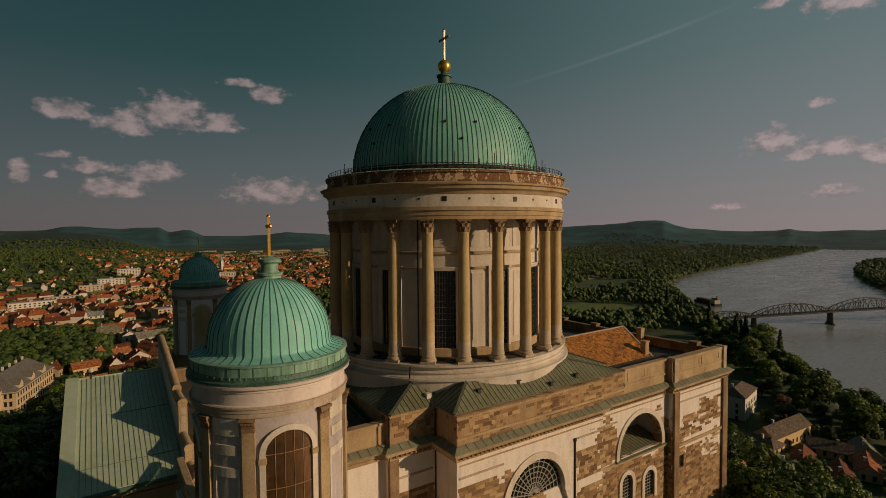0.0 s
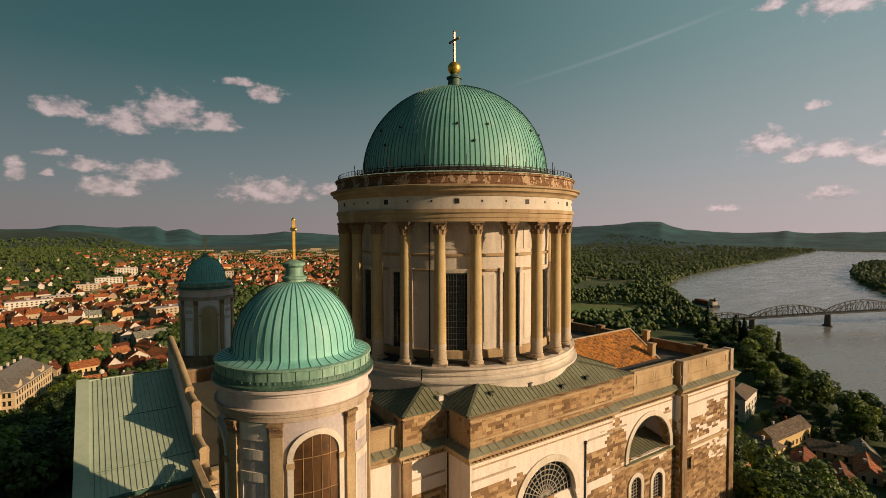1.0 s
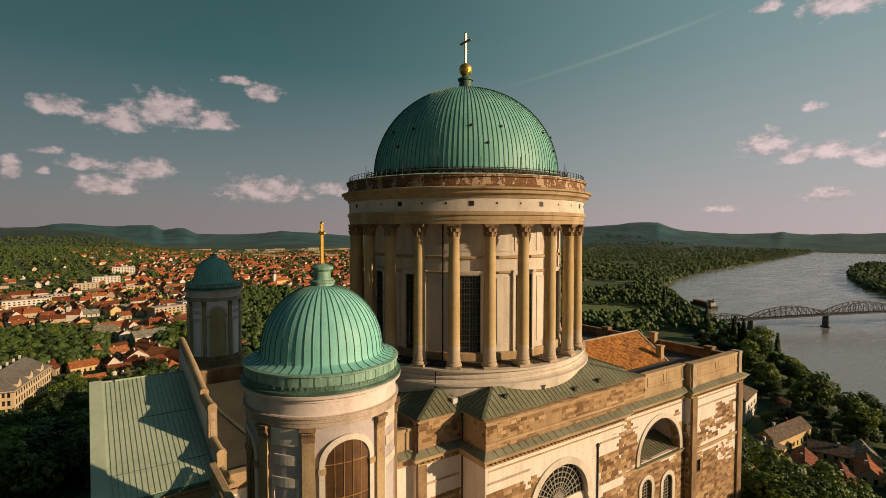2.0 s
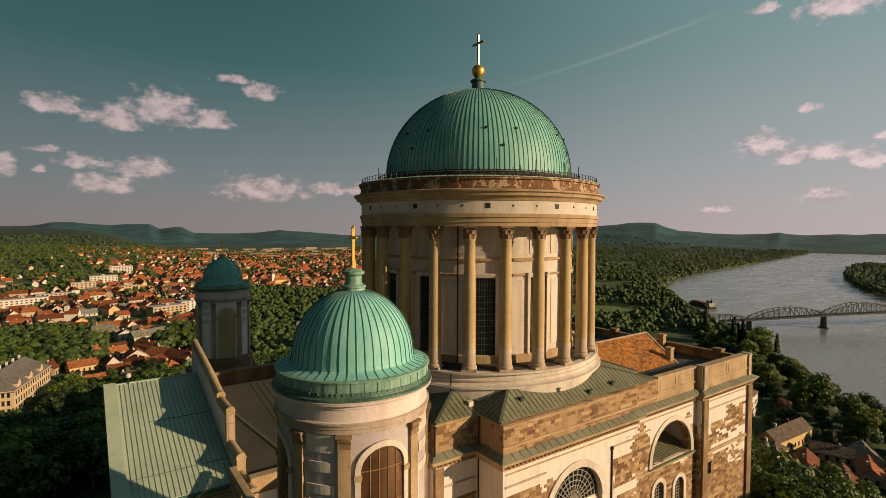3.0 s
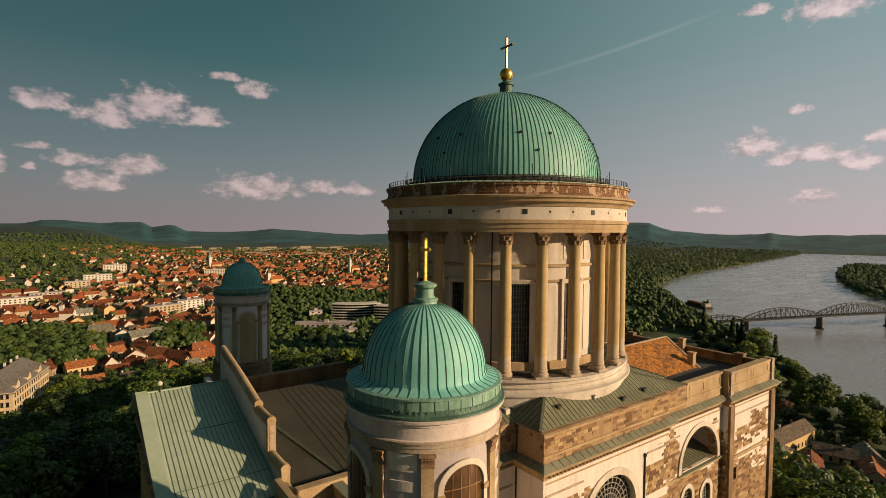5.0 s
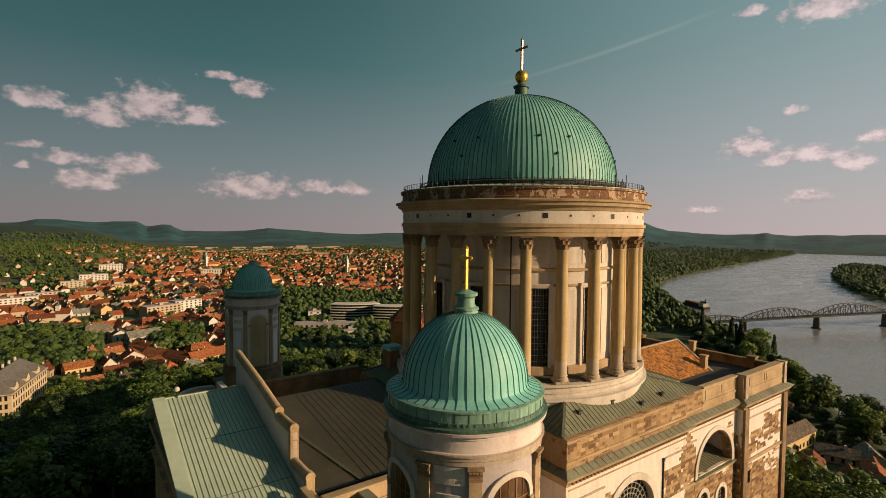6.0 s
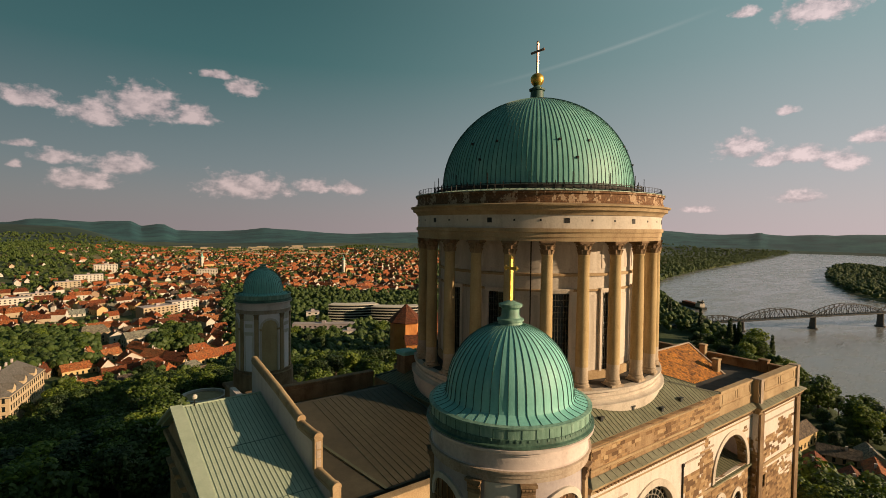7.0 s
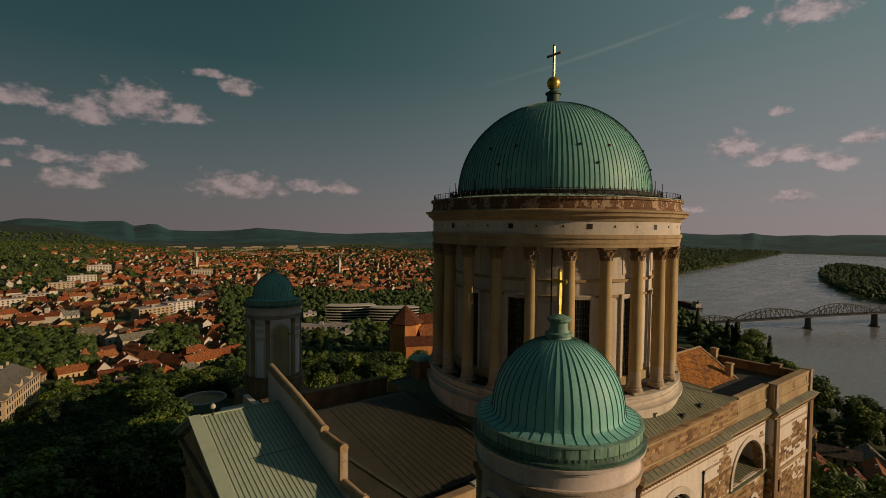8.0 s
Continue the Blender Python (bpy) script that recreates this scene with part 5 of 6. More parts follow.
part("parapet_cover", bar((-42.8, -33.0, 37.0), (-42.8, -19.0, 37.0), 1.3, 0.12), COPPER_PALE, church, "pale copper cover")
# balustrade between facade and tower
bal = part("balustrade", join(box(-48.9, -48.2, -33.0, -15.5, 35.5, 36.0, 0.05), box(-48.95, -48.15, -33.0, -15.5, 37.3, 37.7, 0.08)), STONE, church, "stone balustrade")
bal_me = mesh_of("baluster", *lathe([(0.18, 36.0), (0.18, 36.15), (0.1, 36.3), (0.2, 36.7), (0.09, 37.1), (0.17, 37.3)], 10), STONE, True)
for i in range(34):
    put("baluster", bal_me, bal, Matrix.Translation((-48.55, -32.7 + 0.51 * i, 0)))
# wings between nave and towers
for top, y0, y1 in ((35.0, -35, -19), (33.0, 21, 38)):
    part("wing", join(box(-49.0, -38, y0, y1, 0, top), box(-49.4, -37.6, y0, y1, top, top + 0.5, 0.1)), MASONRY, church, "linking wing")


# ---- land, river, distance ----
WATER_Z = -50.0


def smooth(a, b, v):
    t = min(1.0, max(0.0, (v - a) / (b - a)))
    return t * t * (3 - 2 * t)


# the skyline: direction in degrees, height in metres at 4.3 km
SKY = [(-180, 40), (-20, 40), (0, 40), (14.3, 37), (15.8, 30), (17.2, 33), (19.3, 22), (20.9, 30), (21.5, 42), (22.5, 28), (24.5, 24), (27.1, 30), (28.3, 40), (30.0, 51), (31.3, 79), (32.3, 112), (34.8, 108), (37.1, 92), (45, 60), (55, 20), (63.2, -5), (66.3, 3), (69.9, 28), (72.8, 42), (75.1, 19), (77.8, 14), (80.9, 18), (82.0, 64), (82.7, 66), (84.0, 50), (84.8, 89), (86.8, 87), (88.0, 77), (89.1, 85), (90.6, 97), (92.5, 95), (93.7, 75), (95.7, 66), (110, 110), (180, 60)]
# the bank of the river: x, y of the near shore
BANK = [(-2000, -700), (-400, -260), (0, -190), (200, -90), (250, -40), (300, 8), (317, 34), (338, 58), (400, 98), (440, 124), (513, 205), (603, 292), (707, 368), (841, 482), (1050, 572), (1390, 656), (1768, 719), (2674, 893), (5200, 1400)]


def shore(x):
    return float(np.interp(x, [p[0] for p in BANK], [p[1] for p in BANK]))


def land(x, y):
    """The height of the ground."""
    dx, dy = max(-85 - x, 0, (x - 72) * 1.8), max(-62 - y, 0, (y - 75) * (0.45 + 0.55 * smooth(-30, -90, x)))
    d = math.hypot(dx, dy)
    z = -0.5 - 43.5 * smooth(4, 120, d)
    z += 1.2 * noise.noise(Vector((x / 60, y / 60, 0))) * smooth(30, 150, d)
    # slopes of the town's hills
    r = math.hypot(x + 63, y + 76)
    z += 42 * smooth(350, 1900, y) * smooth(320, -420, x - 0.10 * y) * (1 - smooth(2000, 3600, r))
    z += 20 * smooth(700, 1000, math.hypot(x, y)) * smooth(0.45, 0.8, noise.noise(Vector((x / 700, y / 700, 3)))) * smooth(150, 500, y - shore(x))
    if r > 2600:
        az = math.degrees(math.atan2(y + 76, x + 63))
        crest = float(np.interp(az, [p[0] for p in SKY], [p[1] for p in SKY]))
        z += (crest + 44) * smooth(2900, 4250, r) + 5 * noise.noise(Vector((x / 160, y / 160, 1))) * smooth(2700, 3600, r)
    b = y - shore(x)
    isle = 1 - ((x - 1500) * 0.87 + (y - 300) * 0.30) ** 2 / 480 ** 2 - ((y - 300) * 0.95 - (x - 1500) * 0.30) ** 2 / 85 ** 2
    # a nearer dark ridge before the far hills
    az = math.degrees(math.atan2(y + 76, x + 63))
    z += (72 * smooth(82.5, 90, az) * smooth(2250, 2700, r) + 30 * noise.noise(Vector((x / 420, y / 420, 4))) * smooth(81, 88, az) * smooth(2300, 2700, r)) * (1 - smooth(2900, 3500, r))
    dry = max(smooth(-6, 14, b), smooth(3050, 3250, r))
    z = z * dry + (WATER_Z - 4) * (1 - dry)
    if r < 4100:
        if isle > -0.3:
            z = max(z, WATER_Z - 3 + 6 * smooth(-0.3, 0.25, isle))
    return z


def build_land():
    n_r = 130
    turns = [100 * i / 420 for i in range(420)] + [100 + 260 * i / 110 for i in range(110)]
    n_az = len(turns)
    radii = [6 * (4700 / 6) ** (i / (n_r - 1)) for i in range(n_r)]
    v = [(-5, -10, land(-5, -10))]
    for r in radii:
        for i in range(n_az):
            a = radians(turns[i])
            x, y = -5 + r * math.cos(a), -10 + r * math.sin(a)
            v.append((x, y, land(x, y)))
    f = [(0, 1 + i, 1 + (i + 1) % n_az) for i in range(n_az)]
    for k in range(n_r - 1):
        for i in range(n_az):
            a, b = 1 + k * n_az + i, 1 + k * n_az + (i + 1) % n_az
            f.append((a, a + n_az, b + n_az, b))
    me = mesh_of("ground", v, f, GROUND, True)
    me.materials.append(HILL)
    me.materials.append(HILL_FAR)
    # faces past 3150 m get the colour with the haze painted in
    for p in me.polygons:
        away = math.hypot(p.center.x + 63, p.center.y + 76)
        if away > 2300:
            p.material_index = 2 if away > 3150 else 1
    tagged(new("ground", me), "wooded hillside and plain falling to the river", "ground", kind="structure")
    w = mesh_of("water", *lathe([(1.0, WATER_Z), (150, WATER_Z), (900, WATER_Z), (4600, WATER_Z)], 64, cap=False), WATER)
    tagged(new("water", w), "wide grey river with slow ripples", "water", kind="structure")


build_land()


# ---- houses ----
def gable_roof(w, d, z0, rise, over, thick=0.25, hip=0.0):
    """Two slopes with the ridge along x; hip draws the ridge's ends in."""
    x, y = w / 2 + over, d / 2 + over
    drop = over * rise / (d / 2)
    lo, hx = z0 - drop, x - hip
    v = []
    for dz in (0, -thick):
        v += [(-x, -y, lo + dz), (x, -y, lo + dz), (x, y, lo + dz), (-x, y, lo + dz), (-hx, 0, z0 + rise + dz), (hx, 0, z0 + rise + dz)]
    f = [(0, 1, 5, 4), (2, 3, 4, 5), (1, 2, 5), (3, 0, 4)] if hip else [(0, 1, 5, 4), (2, 3, 4, 5)]
    f += [tuple(i + 6 for i in q[::-1]) for q in f]
    rim = (0, 1, 2, 3) if hip else (0, 1, 5, 2, 3, 4)
    f += [(a, b, b + 6, a + 6) for a, b in zip(rim, rim[1:] + rim[:1])]
    return v, f


def house_walls(w, d, h, rise, gabled):
    v, f = box(-w / 2, w / 2, -d / 2, d / 2, -6, h)
    if gabled:
        g = [(-w / 2, -d / 2, h), (-w / 2, d / 2, h), (-w / 2, 0, h + rise - 0.15), (w / 2, -d / 2, h), (w / 2, d / 2, h), (w / 2, 0, h + rise - 0.15)]
        return join((v, f), (g, [(0, 1, 2), (3, 5, 4), (0, 2, 5, 3), (1, 4, 5, 2)]))
    return v, f


def build_house(name, label, w, d, h, rise, wall_mat, roof_mat, m, hip=0.0, windows=0, group="", dormers=0, chimneys=1, ends=True):
    t = thing(name, label, "house", group, m)
    part("wall", house_walls(w, d, h, rise, not hip), wall_mat, t)
    roof = part("roof", gable_roof(w, d, h, rise, 0.5, 0.25, hip), roof_mat, t)
    ch = join(box(-0.45, 0.45, -0.45, 0.45, 0, 2.0), box(-0.55, 0.55, -0.55, 0.55, 2.0, 2.2))
    for i in range(chimneys):
        part("chimney", ch, TILES_TOWN if i % 2 else PLASTER_PINK, roof, m=Matrix.Translation(((-0.25 + 0.5 * i) * w * 0.7, d * 0.12, h + rise * 0.75 - 0.3)))
    if windows:
        pane = mesh_of("window", *join(box(-0.6, 0.6, -0.04, 0.04, 0, 1.9), box(-0.75, 0.75, -0.08, 0.0, -0.15, 0.0), box(-0.75, 0.75, -0.1, 0.0, 1.9, 2.05)), GLASS)
        floors = max(1, int(h / 3.6)) if ends else min(2, max(1, int(h / 3.6)))
        for s in (-1, 1):
            for k in range(floors):
                for i in range(windows):
                    put("window", pane, t, Matrix.Translation(((i - (windows - 1) / 2) * w / (windows + 0.3), s * (d / 2 + 0.03), 1.0 + 3.5 * k)) @ spin(180 if s > 0 else 0))
        for s in (-1, 1) if ends else ():
            for k in range(floors):
                for y in (-d / 5, d / 5):
                    put("window", pane, t, Matrix.Translation((s * (w / 2 + 0.03), y, 1.0 + 3.5 * k)) @ spin(90 * s))
    for i in range(dormers):
        x = (i - (dormers - 1) / 2) * w / (dormers + 0.5)
        for s in (-1, 1):
            part("dormer", house_walls(2.2, 2.6, 1.6, 1.2, True), wall_mat, roof, m=Matrix.Translation((x, s * d * 0.3, h + rise * 0.2)) @ spin(90))
    return t


rng = random.Random(7)
EYE = (-63.0, -76.0)


def polar(az, r):
    return EYE[0] + r * math.cos(radians(az)), EYE[1] + r * math.sin(radians(az))


def az_r(x, y):
    return math.degrees(math.atan2(y - EYE[1], x - EYE[0])), math.hypot(x - EYE[0], y - EYE[1])


taken = []


def free(x, y, gap):
    return all((x - a) ** 2 + (y - b) ** 2 > (gap + c) ** 2 for a, b, c in taken)


# named buildings first
def build_palace(m):
    t = thing("palace", "large cream palace with grey mansard roof, gabled dormers and balcony bay", "palace", m=m)
    w, d, h, rise = 56, 22, 14, 9
    part("wall", house_walls(w, d, h, rise, False), PALACE, t)
    for z, o in ((4.6, 0.25), (9.4, 0.2), (h - 0.7, 0.7)):
        part("cornice", box(-w / 2 - o, w / 2 + o, -d / 2 - o, d / 2 + o, z, z + 0.5, 0.1), PALACE, t)
    roof = part("roof", gable_roof(w, d, h, rise, 0.8, 0.3, 9), SLATE, t, "steep grey hipped roof")
    pane = mesh_of("window", *join(box(-0.65, 0.65, -0.04, 0.04, 0, 2.3), box(-0.85, 0.85, -0.12, 0.0, -0.2, 0.0), box(-0.9, 0.9, -0.16, 0.0, 2.3, 2.55)), GLASS)
    for k in range(3):
        for i in range(15):
            for side in (-1, 1):
                put("window", pane, t, Matrix.Translation(((i - 7) * 3.6, side * (d / 2 + 0.03), 1.3 + 4.6 * k)) @ spin(180 if side > 0 else 0))
        for y in (-8.5, -6, 6, 8.5):
            put("window", pane, t, Matrix.Translation((-w / 2 - 0.03, y, 1.3 + 4.6 * k)) @ spin(-90))
    for x in (-20, -3, 14):
        for side in (-1, 1):
            at = Matrix.Translation((x, side * d * 0.34, h + 0.6)) @ spin(90)
            part("dormer", house_walls(6.5, 5.5, 2.4, 2.6, True), PALACE, roof, m=at)
            part("dormer_roof", gable_roof(6.5, 5.5, 2.4, 2.6, 0.4), SLATE, roof, m=at)
    for i in range(5):
        part("chimney", box(-0.6, 0.6, -0.5, 0.5, 0, 2.6, 0.05), PLASTER_PINK, roof, m=Matrix.Translation((-18 + 9 * i, 2.0, h + rise - 1.2)))
    at = Matrix.Translation((-w / 2 - 1.2, 0, 0))
    bay = part("bay", house_walls(5.0, 9.0, h + 2, 3.6, True), PALACE, t, "projecting gabled bay", m=at)
    part("bay_roof", gable_roof(5.0, 9.0, h + 2, 3.6, 0.5), SLATE, bay)
    part("balcony", join(box(-4.6, -2.5, -4.6, 4.6, 8.6, 9.1, 0.1), box(-4.6, -4.3, -4.6, 4.6, 9.1, 10.1)), PALACE, bay, "stone balcony")
    for y in (-4.0, -1.4, 1.4, 4.0):
        part("column", lathe([(0.5, 0), (0.42, 0.5), (0.36, 8.0), (0.5, 8.6)], 12), HOUSE_WHITE, bay, m=Matrix.Translation((-4.1, y, 0)))
        part("column", lathe([(0.36, 10.1), (0.3, 15.0), (0.4, 15.4)], 12), HOUSE_WHITE, bay, m=Matrix.Translation((-2.75, y, 0)))
    for y in (-2.7, 0, 2.7):
        put("window", pane, bay, Matrix.Translation((-2.55, y, 11.0)) @ spin(-90))


PALACE = make_house("cream_palace_stucco", (0.52, 0.40, 0.25), (0.55, 0.43, 0.28))
build_palace(pose(-100, 320, -40, 0, 0, 76))
taken += [(-106, 298, 17), (-100, 320, 18), (-92, 342, 16), (-92, 285, 10)]
build_house("yellow_house", "long yellow house with brown tiled roof", 36, 10.5, 7, 4, HOUSE_YELLOW, TILES_GREY, pose(226, 32, -44, 0, 0, -3), windows=9, chimneys=2)
build_house("yellow_annex", "low house with dark tiled hipped roof", 20, 12, 7.5, 3, HOUSE_YELLOW, TILES_GREY, pose(199, 32, -44, 0, 0, 90), hip=4, windows=5)
build_house("white_house", "tall cream house beside the church wall", 26, 14, 14, 3.5, HOUSE_WHITE, TILES_GREY, pose(250, 65, -45, 0, 0, 12), hip=5, windows=7)
# houses of the old town nearest the hill
for x, y, w, d, h, rise, rz, hip, wall, roof in (
        (-79, 440, 16, 10, 6, 3, 10, 3, HOUSE_WHITE, TILES_TOWN), (-30, 402, 15, 15, 7, 5, 95, 0, HOUSE_WHITE, TILES_TOWN), (-36, 372, 30, 10, 4, 4, 8, 0, HOUSE, TILES_TOWN),
        (-13, 392, 24, 11, 8, 5, -58, 0, HOUSE, TILES_TOWN), (-1, 372, 22, 11, 8, 5, -58, 0, HOUSE_YELLOW, TILES_TOWN), (16, 366, 26, 11, 8, 5, 20, 0, HOUSE_YELLOW, TILES_TOWN), (38, 376, 26, 11, 8, 5, 22, 0, HOUSE, TILES_TOWN),
        (-50, 508, 24, 15, 10, 6, 15, 4, HOUSE, TILES_GREY), (-33, 486, 11, 13, 9, 4, 95, 0, HOUSE_WHITE, TILES_GREY), (-73, 564, 40, 13, 6, 5, -24, 0, HOUSE, TILES_TOWN), (-48, 548, 34, 13, 7, 5, 12, 0, HOUSE_WHITE, TILES_TOWN),
        (-57, 420, 15, 11, 8, 6, 80, 0, HOUSE, TILES_TOWN), (-64, 394, 22, 10, 5, 4, 15, 0, HOUSE_YELLOW, TILES_TOWN), (-84, 398, 16, 10, 6, 4, 70, 0, HOUSE, TILES_TOWN), (-47, 388, 12, 9, 6, 5, 100, 0, HOUSE_WHITE, TILES_TOWN), (-15, 470, 30, 12, 9, 5, 18, 0, HOUSE, TILES_GREY)):
    build_house("town_house", ("grey" if roof is TILES_GREY else "orange-red") + "-tiled plastered house at the old town's edge", w, d, h, rise, wall, roof, pose(x, y, land(x, y) - 0.5, 0, 0, rz), hip, windows=max(3, int(w / 3.6)), group="houses of the old town", chimneys=2, dormers=0)
    taken.append((x, y, 0.36 * w))
FOOT = ((172, 28, 15, 15, TILES_TOWN), (189, 19, 100, 15, TILES_TOWN), (203, 14, 20, 17, TILES_TOWN), (198, -2, 25, 18, TILES_TOWN), (217, -5, 20, 18, TILES_TOWN), (227, 12, 110, 17, TILES_GREY), (212, -18, 15, 15, TILES_TOWN), (184, 4, 105, 14, TILES_TOWN), (238, 2, 30, 15, TILES_GREY))
for x, y, rz, w, mat in FOOT:
    build_house("foot_house", "small plastered house with clay tiled roof among trees", w, 9, 4, 3.4, HOUSE, mat, pose(x, y, max(land(x, y), -44.5), 0, 0, rz), windows=4, group="houses at the foot of the hill")
    taken.append((x, y, 9))
for x, y, c in ((214, 32, 8), (226, 32, 8), (238, 32, 8), (199, 32, 12), (242, 63, 10), (256, 66, 10)):
    taken.append((x, y, c))


def build_car(label, paint, m):
    t = thing("parked_car", label, "car", "cars on the lane", m)
    body = [(-2.1, 0.35), (2.1, 0.35), (2.15, 0.75), (1.9, 0.95), (0.9, 1.02), (0.35, 1.48), (-1.2, 1.5), (-1.9, 1.05), (-2.15, 0.95)]
    part("body", extrude(body, Matrix.Translation((0, -0.85, 0)) @ NORTH, 1.7), paint, t)
    part("side_window", extrude([(0.72, 1.04), (0.28, 1.4), (-1.1, 1.42), (-1.6, 1.06)], Matrix.Translation((0, -0.87, 0)) @ NORTH, 1.74), GLASS, t)
    for x in (-1.3, 1.3):
        for y in (-0.82, 0.82):
            part("wheel", moved(lathe([(0.05, -0.1), (0.33, -0.1), (0.33, 0.1), (0.05, 0.1)], 16), Matrix.Translation((x, y, 0.33)) @ Matrix.Rotation(radians(90), 4, "X")), BITUMEN, t)


for x, y, paint, label in ((-88.2, 201.9, "pale", "pale silver car parked on the shaded lane"), (-84.5, 206.7, "white", "white car parked on the shaded lane")):
    build_car(label, HOUSE_WHITE if paint == "white" else PLASTER_LILAC, pose(x, y, land(x, y) + 0.05, 0, 0, 52))
lane = [(a, b) for a in (-2.6, 2.6) for b in range(-40, 41, 4)]
lane_at = [(-87.5 + 0.616 * b - 0.788 * a, 205 + 0.788 * b + 0.616 * a) for a, b in lane]
me = mesh_of("lane", [(x, y, land(x, y) + 0.12) for x, y in lane_at], [(i, i + 1, i + 22, i + 21) for i in range(20)], STAINED)
tagged(new("lane", me), "narrow pale gravel lane under the trees", "road", kind="structure")
taken += [(-100, 189, 6), (-92, 198, 7), (-84, 207, 7), (-74, 220, 6), (-85, 190, 7), (-81, 197, 7), (-84, 178, 6)]


def build_castle():
    t = thing("castle", "restored castle of orange brick with red pyramid roofs", "castle", m=pose(144, 269, -27) @ Matrix.Diagonal((1.3, 1.3, 1.3, 1)))
    part("keep", lathe([(9.5, -10), (9.5, 16)], 8), make_stone("orange_brick", (0.40, 0.14, 0.035), (0.55, 0.22, 0.06), (0.62, 0.29, 0.09), 1.0, 0.4), t, m=spin(10))
    part("roof", lathe([(11, 15.6), (11, 16), (0.3, 26)], 8), TILES_TOWN, t, "red pyramid roof", m=spin(10))
    brick = bpy.data.materials["orange_brick"]
    for x, y, w, d, h, r in ((14, -10, 18, 14, 9, 5), (-42, -44, 14, 10, 4, 4.5), (22, 6, 12, 12, 13, 5), (2, -16, 22, 12, 6, 4)):
        turned = spin(58 if x < -40 else -25)
        part("range", moved(house_walls(w, d, h, r, True), Matrix.Translation((x, y, 0)) @ turned), brick, t)
        part("roof", moved(gable_roof(w, d, h, r, 0.5), Matrix.Translation((x, y, 0)) @ turned), TILES_TOWN, t)
    for k in (-1.3, 1.3):
        part("window", moved(box(-0.5, 0.5, -0.1, 0.1, 3, 5.2), Matrix.Translation((-42, -44, 0)) @ spin(58) @ Matrix.Translation((-7.1, k, 0)) @ spin(90)), GLASS, t)


build_castle()
taken += [(151, 258, 34), (96, 209, 11)]


def build_banded_block(at, turn_deg, n, r0):
    """A curved office block with white balcony bands."""
    t = thing("banded_block", "curved modern block with white storey bands and dark windows", "building", m=pose(at[0], at[1], -42, 0, 0, turn_deg))
    a0, a1 = -n / 2, n / 2
    part("wall", lathe([(r0, -3), (r0 + 14, -3), (r0 + 14, 18.5), (r0, 18.5)], 24, a0, a1), GLASS, t)
    for k in range(7):
        z = 0.3 + 3.05 * k
        part("band", lathe([(r0 - 0.8, z), (r0 + 14.8, z), (r0 + 14.8, z + 1.0), (r0 - 0.8, z + 1.0)], 24, a0 - 0.5, a1 + 0.5), HOUSE_WHITE, t, "white storey band")
    for i in range(17):
        a = radians(a0 + (a1 - a0) * i / 16)
        part("fin", box(-0.22, 0.22, -0.6, 0.2, 0, 18.5), HOUSE_WHITE, t, m=Matrix.Translation(((r0 - 0.1) * math.cos(a), (r0 - 0.1) * math.sin(a), 0)) @ spin(math.degrees(a) + 90))


for az, r, span, rad in ((64.3, 600, 44, 60), (59.6, 580, 40, 66)):
    x, y = polar(az, r)
    build_banded_block((x + (rad + 7) * math.cos(radians(az)), y + (rad + 7) * math.sin(radians(az))), az + 180, span, rad)
    taken.append((x, y, 34))


def build_bastion():
    t = thing("round_bastion", "round stone bastion with a low rim wall", "bastion", m=pose(-17, 203, -31))
    part("rim", lathe([(9.5, -8), (10.6, -8), (10.6, 14.6), (9.5, 14.6), (9.5, 13.4)], 40, cap=False), PLASTER_PINK, t)
    part("terrace", lathe([(0.5, 13.3), (9.6, 13.3), (9.6, 13.0), (0.5, 13.0)], 40), STONE, t)


build_bastion()
taken.append((-17, 203, 16))


def build_chapel(at):
    t = thing("chapel", "small white chapel with a bell turret", "chapel", m=pose(*at, 0, 0, -20))
    part("wall", house_walls(14, 9, 8, 5, True), HOUSE_WHITE, t)
    part("roof", gable_roof(14, 9, 8, 5, 0.4), TILES_TOWN, t)
    part("turret", box(-7.5, -3.5, -2, 2, 0, 17), HOUSE_WHITE, t)
    part("spire", moved(lathe([(3.2, 16.9), (1.2, 18.6), (0.9, 20.5), (0.1, 23)], 8), Matrix.Translation((-5.5, 0, 0))), TILES_GREY, t)


def build_block(az, r, w, d, h, mat, rz):
    """A flat-roofed apartment block with rows of windows."""
    x, y = polar(az, r)
    t = thing("apartment_block", "pale flat-roofed apartment block among the houses", "building", "apartment blocks", pose(x, y, land(x, y), 0, 0, rz))
    part("wall", box(-w / 2, w / 2, -d / 2, d / 2, -5, h), mat, t)
    part("roof", join(box(-w / 2 - 0.3, w / 2 + 0.3, -d / 2 - 0.3, d / 2 + 0.3, h, h + 0.6), box(-2, 2, -2, 2, h + 0.6, h + 3)), PLASTER_GREY, t)
    for k in range(int(h / 3)):
        for i in range(int(w / 5)):
            part("window", box(-1.1, 1.1, -0.08, 0.08, 0, 1.5), GLASS, t, m=Matrix.Translation(((i + 0.5) * w / int(w / 5) - w / 2, -d / 2 - 0.02, 1 + 3 * k)))
    taken.append((x, y, w / 2))


